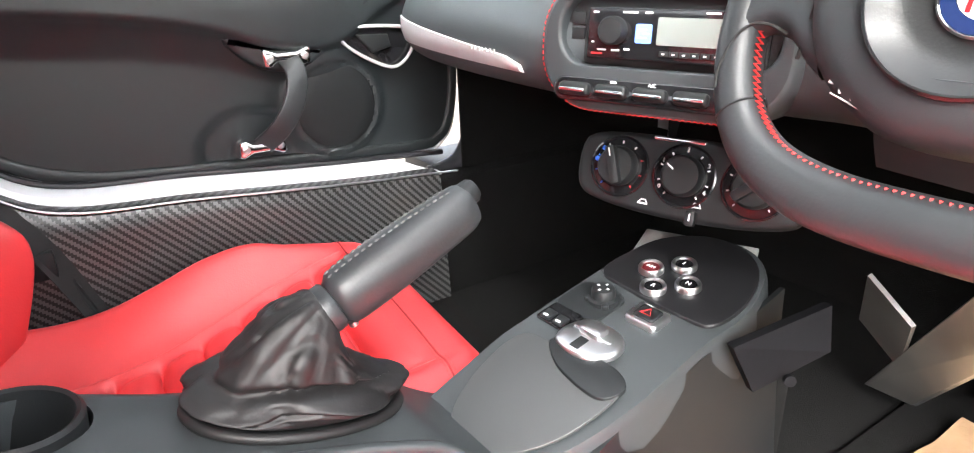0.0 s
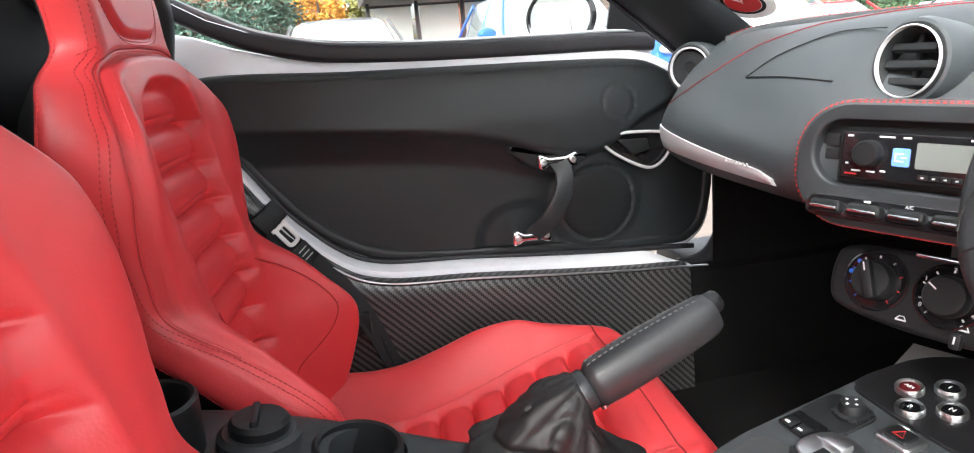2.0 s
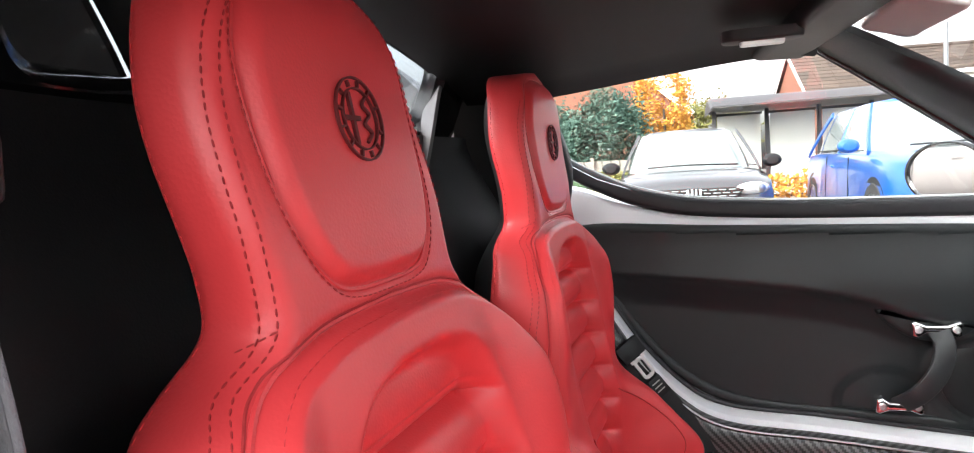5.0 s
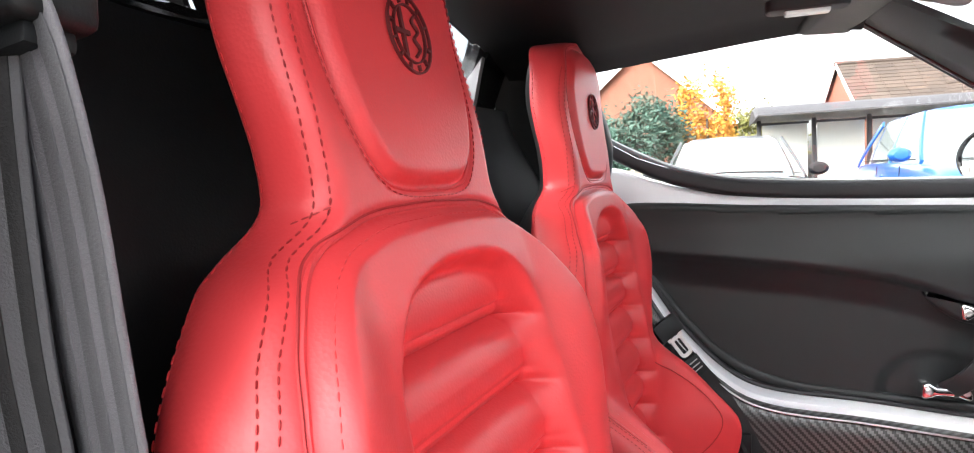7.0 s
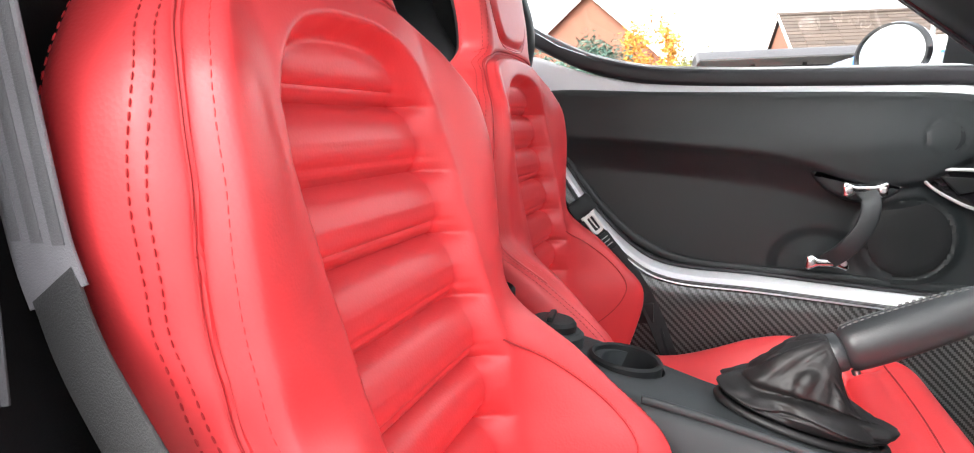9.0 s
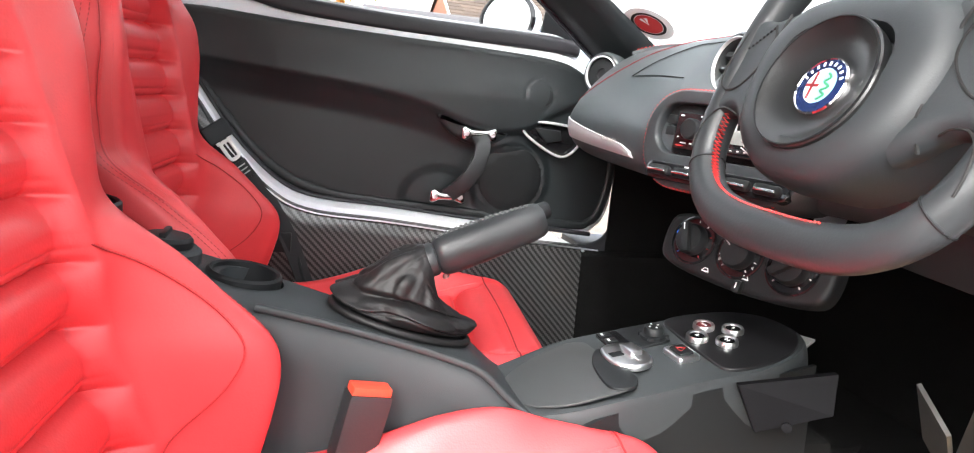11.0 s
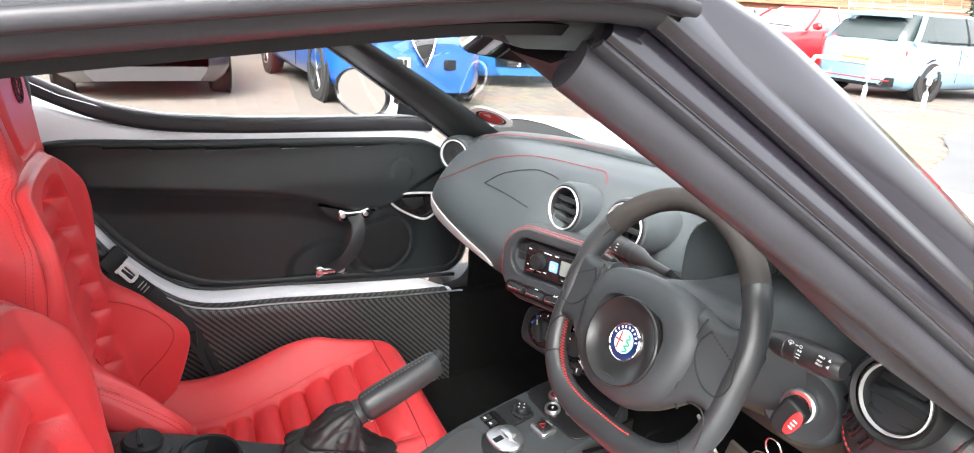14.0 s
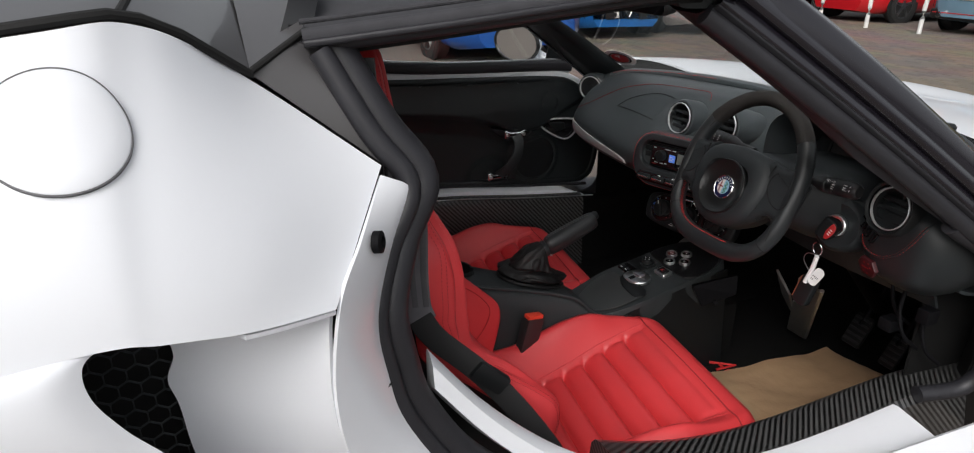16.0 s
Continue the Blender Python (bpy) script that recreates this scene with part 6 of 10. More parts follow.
s1 = stalk((0.340, -0.040, 0.772), (0.494, -0.052, 0.793), 0.0160, "wiper_stalk", "black wiper stalk with white print")
s2 = stalk((0.225, -0.052, 0.796), (0.080, -0.044, 0.796), 0.0145, "light_stalk", "black lighting stalk with white print")
SM = frame_to((0.4745, -0.0655, 0.7965), (0.05, -0.95, 0.31))
words("MIST", 0.0036, SM @ Matrix.Translation((-0.001, 0.0040, 0.0006)), WHITE_PRINT, s1)
words("TRIP", 0.0033, SM @ Matrix.Translation((-0.002, -0.0010, 0.0008)), WHITE_PRINT, s1)
words("RESET", 0.0031, SM @ Matrix.Translation((-0.001, -0.0046, 0.0006)), WHITE_PRINT, s1)
for y, r in ((0.0045, 90), (-0.003, 180)):
    part("arrow_mark", moved(slab([(0.0018, 0.0), (-0.0014, 0.0018), (-0.0014, -0.0018)], 0.0004), SM @ Matrix.Translation((0.0085, y, 0.0006)) @ Matrix.Rotation(radians(r), 4, "Z")), WHITE_PRINT, s1)
SM = frame_to((0.446, -0.0635, 0.7925), (0.05, -0.95, 0.31))
part("stalk_mark", moved(sweep([Vector((0.0016 * math.cos(a), 0.006 + 0.0016 * math.sin(a), 0.0007)) for a in [math.pi * k / 8 for k in range(16)]], circle(0.0004, 5), True), SM), WHITE_PRINT, s1)
for x0, y0, w, h in ((-0.0016, 0.0010, 0.0018, 0.0022), (0.0014, 0.0010, 0.0018, 0.0022), (0.0, -0.0035, 0.0050, 0.0012), (0.0, -0.0070, 0.0054, 0.0008)):
    part("stalk_mark", moved(box(x0 - w / 2, y0 - h / 2, 0.0002, x0 + w / 2, y0 + h / 2, 0.0008), SM), WHITE_PRINT, s1)
part("wiper_mark", moved(joined(box(-0.0004, -0.003, 0, 0.0004, 0.001, 0.0006), tube([(-0.0040, 0.0, 0.0003), (-0.002, 0.0022, 0.0003), (0.002, 0.0022, 0.0003), (0.0040, 0.0, 0.0003), (0.0014, -0.0008, 0.0003), (-0.0014, -0.0008, 0.0003)], 0.0004, 5, True), box(0.006, -0.0003, 0, 0.009, 0.0005, 0.0006)), SM @ Matrix.Translation((-0.0125, 0.0055, 0.0004))), WHITE_PRINT, s1)
SM = frame_to((0.118, -0.0605, 0.797), (0.0, -0.95, 0.31))
for k in range(3):
    part("stalk_mark", moved(box(-0.0018, 0.006 - 0.005 * k, 0.0002, 0.0018, 0.0074 - 0.005 * k, 0.0008), SM), WHITE_PRINT, s2)
    part("stalk_mark", moved(box(-0.0165, 0.006 - 0.005 * k, 0.0002, -0.0125, 0.0071 - 0.005 * k, 0.0008), SM), WHITE_PRINT, s2)

# key in the lock, with ring, tags and spare fob
key = thing("car_key", "black car key with red oval in the ignition", "car key")
KM = frame_to(IG + Vector((0.018, -0.028, 0.000)), IA, (0.4, 0, 1)) @ Matrix.Scale(0.80, 4)
part("key_body", moved(slab([(p.x, p.y) for p in closed_spline([(-0.017, 0.024), (0.015, 0.022), (0.019, 0.0), (0.012, -0.026), (-0.008, -0.032), (-0.018, -0.02), (-0.021, 0.005)], 5)], 0.022, None, 0.006), KM @ Matrix.Translation((-0.008, 0, -0.006))), PLASTIC, key, "black key head")
part("key_inlay", moved(slab([(p.x, p.y) for p in closed_spline([(-0.006, 0.020), (0.004, 0.018), (0.009, 0.004), (0.005, -0.016), (-0.004, -0.019), (-0.009, -0.002)], 5)], 0.003, None, 0.001), KM @ Matrix.Translation((0.0035, -0.001, 0.0150))), RED_PRINT, key, "red oval inlay")
part("key_blade", moved(box(-0.004, -0.004, -0.020, 0.004, 0.004, -0.004), KM), SATIN_METAL, key)
for y in (-0.006, 0.0, 0.006):
    part("inlay_mark", moved(box(-0.003, y - 0.0012, 0, 0.004, y + 0.0012, 0.0005), KM @ Matrix.Translation((0.0035, -0.001, 0.0182))), BADGE_WHITE, key)
ringc = IG + Vector((0.014, -0.052, -0.036))
part("key_ring", sweep([ringc + Vector((0.011 * math.cos(a), -0.002 * math.sin(a), 0.013 * math.sin(a))) for a in [2 * math.pi * k / 32 for k in range(32)]], circle(0.0011, 6), True), CHROME, key, "steel split ring")
tags = thing("key_tags", "white plastic key tag and paper label hanging on ring", "key tag")
part("tag_wire", tube([ringc + Vector((0.0, 0, -0.013)), ringc + Vector((-0.020, 0.0, -0.018)), ringc + Vector((-0.026, 0.0, -0.034)), ringc + Vector((-0.010, 0.0, -0.050))], 0.0008, 6, smooth=5), SATIN_METAL, tags, "thin wire loop")
part("white_tag", sweep([ringc + Vector((0.004, -0.002, -0.014)), ringc + Vector((0.002, -0.004, -0.040)), ringc + Vector((-0.006, -0.006, -0.074))], rrect(0.012, 0.008, 0.003, 3)), WHITE_PLASTIC, tags, "white plastic tag")
PM = frame_to(ringc + Vector((0.014, -0.004, -0.054)), (0.2, -1, 0.1), (0.45, 0, 1))
label_card = part("paper_label", moved(slab(rrect(0.020, 0.040, 0.009, 5), 0.0012), PM), WHITE_PLASTIC, tags, "white paper label")
for k, (y, w) in enumerate(((-0.001, 0.011), (-0.008, 0.007))):
    for j in range(4 if k == 0 else 2):
        part("ink_mark", moved(box(-0.006 + 0.0032 * j, y - 0.002, 0.0012, -0.0048 + 0.0032 * j, y + 0.002, 0.0016), PM), PLASTIC, label_card)
fob = thing("spare_fob", "black key fob with copper side hanging from ring", "key fob")
FM = frame_to(ringc + Vector((-0.012, 0.012, -0.098)), (0.1, -1, 0.1), (0.2, 0, 1))
part("fob_body", moved(slab(rrect(0.034, 0.066, 0.010, 5), 0.014, None, 0.004), FM), PLASTIC, fob, "black fob shell")
part("fob_edge", moved(box(-0.0195, -0.026, 0.002, -0.0165, 0.024, 0.011, 0.001), FM), COPPER, fob, "copper coloured edge")
for k in range(5):
    part("fob_mark", moved(box(-0.0200, 0.008 - 0.008 * k, 0.004, -0.0194, 0.011 - 0.008 * k, 0.009), FM), BADGE_WHITE, fob)

# ---- centre tunnel and its controls ----
console = thing("centre_console", "dark grey plastic centre console with cup holder", "console")
CON_Z = [(-1.0, 0.535), (-0.80, 0.520), (-0.70, 0.500), (-0.60, 0.478), (-0.50, 0.452), (-0.40, 0.424), (-0.37, 0.412), (-0.335, 0.380), (-0.30, 0.356), (-0.26, 0.342), (-0.20, 0.33)]
CON_R = [(-1.0, 0.060), (-0.6, 0.052), (-0.45, 0.056), (-0.35, 0.075), (-0.28, 0.094), (-0.20, 0.098)]
CON_L = [(-1.0, -0.150), (-0.75, -0.132), (-0.65, -0.110), (-0.593, -0.090), (-0.54, -0.076), (-0.45, -0.070), (-0.30, -0.082), (-0.20, -0.088)]


def con_ring(y):
    z, r, l = curve_table(CON_Z, y), curve_table(CON_R, y), curve_table(CON_L, y)
    pts = [(l - 0.02, 0.13), (l - 0.012, z - 0.06), (l - 0.004, z - 0.020), (l + 0.006, z - 0.004), (l + 0.018, z), ((l + r) / 2, z), (r - 0.018, z), (r - 0.004, z - 0.004), (r + 0.003, z - 0.014), (r + 0.008, z - 0.05), (r + 0.016, z - 0.15), (r + 0.022, 0.13)]
    return [Vector((x, y, zz)) for x, zz in pts]


bm = cut(loft([con_ring(-1.0 + 0.80 * k / 60) for k in range(61)]), cyl((-0.048, -0.648, 0.38), (0, 0.16, 1), 0.0372, 0.2, 0, 44))
part("tunnel_cover", bm, GREY_PLASTIC, console, "grey grained tunnel cover", True, 45)
# raised rim line along the edge towards the driver
part("tunnel_lip", sweep([Vector((curve_table(CON_R, y) - 0.004, y, curve_table(CON_Z, y) + 0.001)) for y in [-0.62 + 0.36 * k / 30 for k in range(31)]], rrect(0.010, 0.008, 0.003, 3)), GREY_PLASTIC, console)

# front control panel
CP = frame_to((0.0, -0.115, 0.4085), (0.06, -0.125, 1), (-0.12, 1, 0))


def con_pt(x, y, h=0.0):
    return CP @ Vector((x, y, h - 0.024 * smooth(-0.09, -0.235, y)))


front = [(p.x, p.y) for p in closed_spline([(-0.030, -0.232), (0.030, -0.222), (0.068, -0.175), (0.090, -0.10), (0.088, 0.02), (0.092, 0.10), (0.072, 0.175), (0.035, 0.215), (-0.02, 0.218), (-0.060, 0.19), (-0.080, 0.14), (-0.082, 0.05), (-0.080, -0.06), (-0.078, -0.14), (-0.076, -0.212)], 5)]
rings = []
for sc, h in ((0.90, -0.105), (1.06, -0.100), (1.05, -0.090), (1.03, -0.030), (1.015, -0.012), (1.0, -0.004), (0.985, 0.0)):
    rings.append([con_pt(x * sc, y * (sc if h > -0.05 else 1.0), h) for x, y in front])
part("tunnel_front", box(-0.075, -0.30, 0.13, 0.062, 0.14, 0.30, 0.01), CARPET, console, "black carpeted tunnel")
bm = loft(rings)
part("control_panel", bm, GREY_PLASTIC, console, "grey console control panel", True, 45)
def bent(bm):
    """Lays a plate on the curved control panel."""
    for v in bm.verts:
        v.co = con_pt(v.co.x, v.co.y, v.co.z)
    return bm


rows = []
for k in range(31):
    top = con_pt(0.088, -0.215 + 0.40 * k / 30, -0.012)
    rows.append([top + Vector((0.002 + 0.026 * q ** 1.4, 0, (0.145 - top.z) * q)) for q in (0.0, 0.06, 0.14, 0.3, 0.6, 1.0)])
part("side_wall", thicken(loft(rows, False, False), 0.006), PLASTIC, console, "black plastic console side", True, 50)
# recessed pad at its rear and gloss plate at its front
pad = [(p.x, p.y) for p in closed_spline([(-0.012, -0.215), (0.030, -0.200), (0.064, -0.150), (0.072, -0.090), (0.050, -0.075), (-0.030, -0.075), (-0.060, -0.085), (-0.062, -0.14), (-0.046, -0.195)], 5)]
part("pad", bent(slab(dense(pad, 0.012), 0.003, None, 0.001)), CONSOLE_PAD, console, "smooth grey storage pad")
# thin black plate that paints the shade at the front of the pad
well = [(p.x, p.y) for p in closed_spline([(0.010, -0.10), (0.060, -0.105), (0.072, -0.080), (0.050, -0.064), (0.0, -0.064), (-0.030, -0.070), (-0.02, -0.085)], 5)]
part("pad_shadow_well", bent(slab(well, 0.0045, None, 0.001)), PLASTIC, console, "dark plate painted as the shade at the pad's front")
plate = [(p.x, p.y) for p in closed_spline([(0.078, 0.055), (0.084, 0.11), (0.066, 0.170), (0.030, 0.205), (-0.02, 0.208), (-0.056, 0.180), (-0.074, 0.135), (-0.076, 0.065), (-0.03, 0.052), (0.04, 0.048)], 5)]
part("button_plate", moved(slab(plate, 0.004, None, 0.0015), CP), BUTTON_PLATE, console, "satin black button plate")
buttons = {"1": (-0.006, 0.128), "A": (-0.031, 0.098), "R": (-0.006, 0.068), "N": (0.021, 0.096)}
for tx, (x, y) in buttons.items():
    b = part("gear_button", moved(lathe([(0.0150, 0.0), (0.0150, 0.006), (0.0138, 0.0085), (0.0112, 0.0075), (0.0105, 0.0045), (0, 0.0045)], seg=36), CP @ Matrix.Translation((x, y, 0.003))), SATIN_METAL, console, "silver ringed gear button")
    part("button_cap", moved(lathe([(0.0108, 0.004), (0.0098, 0.0064), (0, 0.0068)], seg=32), CP @ Matrix.Translation((x, y, 0.003))), RED_CAP if tx == "A" else GLOSS_BLACK, b, "red gear cap" if tx == "A" else "black gear cap")
    words("A/M" if tx == "A" else tx, 0.0062 if tx == "A" else 0.0080, CP @ Matrix.Translation((x, y, 0.0102)), WHITE_PRINT, b)
# mirror joystick in a dark recess
ms = part("switch_recess", moved(slab(rrect(0.060, 0.060, 0.012, 4), 0.003, None, 0.001), CP @ Matrix.Translation((-0.046, 0.008, 0))), PLASTIC, console, "dark switch recess")
part("mirror_knob", moved(lathe([(0.0185, 0), (0.0185, 0.005), (0.014, 0.006), (0.0135, 0.013), (0.0115, 0.016), (0, 0.0165)], seg=32), CP @ Matrix.Translation((-0.036, 0.018, 0.003))), PLASTIC, ms, "black mirror knob")
for k in range(4):
    a = radians(90 * k)
    part("knob_mark", moved(box(-0.0012, 0.005, 0.0196, 0.0012, 0.008, 0.0199), CP @ Matrix.Translation((-0.036, 0.018, 0)) @ Matrix.Rotation(a, 4, "Z")), WHITE_PRINT, ms)
    part("knob_ear", moved(box(-0.004, 0.015, 0.003, 0.004, 0.021, 0.009, 0.002), CP @ Matrix.Translation((-0.036, 0.018, 0)) @ Matrix.Rotation(a + radians(45), 4, "Z")), PLASTIC, ms)
# window switches
wsw = part("switch_block", moved(slab(rrect(0.042, 0.034, 0.004, 4), 0.003, None, 0.001), CP @ Matrix.Translation((-0.052, -0.036, 0))), GLOSS_BLACK, console, "window switch block")
for k in (0, 1):
    part("window_switch", moved(box(-0.068 + 0.018 * k, -0.052, 0.003, -0.054 + 0.018 * k, -0.036, 0.007, 0.002), CP), PLASTIC, wsw, "black window switch")
    part("window_mark", moved(box(-0.064 + 0.018 * k, -0.050, 0.0071, -0.058 + 0.018 * k, -0.047, 0.0074), CP), WHITE_PRINT, wsw)
# polished drive-mode lever
lv = [(p.x, p.y) for p in closed_spline([(-0.020, -0.074), (0.014, -0.076), (0.034, -0.056), (0.034, -0.034), (0.018, -0.020), (-0.016, -0.020), (-0.030, -0.036), (-0.032, -0.060)], 5)]
dl = part("drive_lever_base", moved(slab(lv, 0.008, None, 0.004), CP), SATIN_METAL, console, "polished lever surround")
part("drive_lever", moved(joined(box(-0.014, -0.048, 0.006, 0.012, -0.030, 0.015, 0.003), box(-0.024, -0.044, 0.006, 0.024, -0.040, 0.0095, 0.001)), CP), SATIN_METAL, dl, "ridged metal lever")
part("lever_slot", moved(box(-0.007, -0.070, 0.0070, 0.004, -0.052, 0.0090, 0.0005), CP), PLASTIC, dl, "dark slot")
# hazard switch in bright frame
hz = part("hazard_frame", moved(slab(rrect(0.040, 0.034, 0.006, 4), 0.007, None, 0.003), CP @ Matrix.Translation((0.020, 0.024, 0))), SATIN_METAL, console, "bright hazard frame")
part("hazard_key", moved(slab(rrect(0.026, 0.022, 0.003, 4), 0.006, None, 0.002), CP @ Matrix.Translation((0.020, 0.024, 0.004))), PLASTIC, hz, "black hazard key")
part("hazard_triangle", moved(tube([(-0.006, -0.005, 0.0003), (0.006, -0.005, 0.0003), (0.0, 0.006, 0.0003)], 0.0008, 6, True), CP @ Matrix.Translation((0.020, 0.024, 0.010))), RED_PRINT, hz, "red warning triangle")


# cup holder and round cap behind the lever
def cup(x, y, r, lift, label):
    z = curve_table(CON_Z, y) + lift
    ax = Vector((0, 0.16, 1)) if lift < 0.01 else Vector((0, 0.05, 1))
    prof = [(r + 0.007, -0.012 - lift), (r + 0.006, 0.002), (r + 0.003, 0.005), (r, 0.003), (r * 0.96, -0.020), (r * 0.9, -0.070), (0, -0.072)]
    return part("cup_holder", lathe(prof, (x, y, z), ax, 44), PLASTIC if lift else GREY_PLASTIC, console, label)


cup(-0.048, -0.640, 0.037, 0.0035, "round black cup holder")
cup(-0.052, -0.815, 0.038, 0.045, "raised black cup holder")
cap = part("socket_base", lathe([(0.040, -0.02), (0.038, 0.010), (0.033, 0.014), (0, 0.014)], (-0.062, -0.728, 0.506), (0, 0.12, 1), 40), GREY_PLASTIC, console, "round socket base")
part("socket_cap", lathe([(0.027, 0.010), (0.0275, 0.022), (0.024, 0.026), (0, 0.027)], (-0.062, -0.728, 0.506), (0, 0.12, 1), 36), PLASTIC, cap, "black socket cap")
part("cap_grip", box(-0.082, -0.732, 0.530, -0.042, -0.724, 0.538, 0.003), PLASTIC, cap)
part("cap_mark", box(-0.070, -0.745, 0.5318, -0.052, -0.741, 0.5336), WHITE_PRINT, cap)

# ---- handbrake ----
brake = thing("handbrake", "black leather handbrake lever with gathered gaiter, pulled up", "handbrake")
A, B = Vector((-0.011, -0.420, 0.527)), Vector((-0.015, -0.290, 0.580))
d = (B - A)
L = d.length
rings = []
for k in range(26):
    t = k / 25
    r = curve_table([(0, 0.0170), (0.02, 0.0205), (0.06, 0.0225), (0.35, 0.0235), (0.8, 0.0215), (0.95, 0.0200), (1, 0.0170)], t)
    c = A + d * t
    u = d.normalized().cross(Vector((1, 0, 0))).normalized()
    rings.append([c + Vector((1, 0, 0)) * r * 0.92 * math.cos(a) + u * r * 1.10 * math.sin(a) for a in [2 * math.pi * j / 24 for j in range(24)]])
grip = part("grip", loft(rings), BLACK_LEATHER, brake, "black leather grip")
n = d.normalized()
u = n.cross(Vector((1, 0, 0))).normalized()
if u.z < 0:
    u = -u
for off in (-0.004, 0.004):
    part("stitching", stitches([A + d * (0.04 + 0.9 * k / 30) + u * (1.11 * curve_table([(0, 0.0195), (0.06, 0.0225), (0.35, 0.0235), (0.8, 0.0215), (1, 0.0180)], 0.04 + 0.9 * k / 30)) + Vector((off, 0, 0)) for k in range(31)], 0.004, 0.0025, 0.0009), GREY_THREAD, grip, "grey stitched seam")
part("release_button", lathe([(0.0115, 0), (0.0110, 0.010), (0.0085, 0.013), (0, 0.0135)], B - n * 0.003 + Vector((0, -0.003, 0.008)), n, 24), PLASTIC, brake, "black release button")
part("collar", lathe([(0.0190, 0), (0.0205, 0.002), (0.0205, 0.015), (0.019, 0.017)], A - n * 0.018, n, 28), BLACK_LEATHER, brake, "leather collar")
part("collar_stud", lathe([(0.004, 0), (0.004, 0.004), (0, 0.005)], A - u * 0.024 + n * 0.004, -u, 12), SATIN_METAL, brake, "small metal stud")
# gathered gaiter
rings = []
for k in range(61):
    t = k / 60
    c = Vector((-0.020, -0.456, 0.452)).lerp(A - n * 0.010, smooth(0, 1, t) * 0.55 + t * 0.45)
    rx = curve_table([(0, 0.050), (0.12, 0.053), (0.35, 0.047), (0.6, 0.037), (0.85, 0.026), (1, 0.0195)], t)
    ry = curve_table([(0, 0.082), (0.10, 0.087), (0.24, 0.084), (0.36, 0.073), (0.60, 0.052), (0.8, 0.034), (1, 0.0205)], t)
    nn = Vector((0, 0.27, 1)).normalized().lerp(n, smooth(0.2, 1, t)).normalized()
    ey = Vector((1, 0, 0)).cross(nn) * -1
    if ey.y < 0:
        ey = -ey
    ring = []
    for j in range(96):
        a = 2 * math.pi * j / 96
        f = math.sin(math.pi * t) ** 0.8
        low = math.exp(-((t - 0.20) / 0.13) ** 2)
        crease = math.exp(-((t - 0.36 - 0.05 * math.sin(2 * a + 0.6)) / 0.030) ** 2)
        roll = math.exp(-((t - 0.24 - 0.06 * math.sin(a - 0.7)) / 0.040) ** 2)
        tuck = math.exp(-((t - 0.15 - 0.05 * math.sin(3 * a + 2.0)) / 0.022) ** 2)
        pleat = abs(math.sin(2.5 * a + 3.0 * t + 0.4)) ** 0.6
        fold = 0.007 * low * (1 - 1.6 * (1 - pleat)) - 0.010 * crease * (0.6 + 0.4 * math.sin(a + 2.0)) + 0.004 * roll - 0.006 * tuck 
        rn = noise.noise(Vector((2.1 * math.cos(a), 2.1 * math.sin(a), 3.4 * t + 1.7)))
        r2 = noise.noise(Vector((3.6 * math.cos(a) + 5, 3.6 * math.sin(a), 7.0 * t)))
        fold += f * (0.006 * rn - 0.0036 * max(0.0, 1 - abs(rn) * 5) - 0.0012 * max(0.0, 1 - abs(r2) * 5))
        ring.append(c + Vector((1, 0, 0)) * (rx + fold) * math.cos(a) + ey * (ry + fold) * math.sin(a) + nn * 0.003 * low * math.sin(4 * a + 7 * t))
    rings.append(ring)
part("gaiter", loft(rings), GAITER, brake, "soft black leather gaiter", True, 80)
base = [Vector((-0.020 + 0.053 * math.cos(a), -0.456 + 0.084 * math.sin(a), curve_table(CON_Z, -0.456 + 0.084 * math.sin(a)) + 0.006)) for a in [2 * math.pi * k / 48 for k in range(48)]]
part("gaiter_ring", sweep(base, circle(0.0045, 10), True), GAITER, brake, "rolled gaiter edge")

# ---- driver's belt buckle ----
buckle = thing("belt_buckle", "black seat belt buckle with red release button", "belt buckle")
KB = Matrix.Translation((0.096, -0.500, 0.408)) @ Matrix.Rotation(radians(-12), 4, "X") @ Matrix.Rotation(radians(14), 4, "Z")
part("buckle_body", moved(box(-0.013, -0.024, -0.115, 0.013, 0.024, 0.0, 0.005), KB), BLACK_LEATHER, buckle, "black buckle sleeve")
part("buckle_button", moved(box(-0.010, -0.022, -0.006, 0.010, 0.022, 0.008, 0.003), KB), BUCKLE_RED, buckle, "red release button")
part("buckle_stalk", moved(box(-0.006, -0.012, -0.24, 0.006, 0.012, -0.11, 0.002), KB), PLASTIC, buckle)

# ---- seat belts ----
def belt(name, label, path, w, mat, up):
    b = thing(name, label, "seat belt")
    part("webbing", sweep(spline([Vector(p) for p in path], 6), rrect(w, 0.0022, 0.0009, 2), up=up), mat, b)
    return b


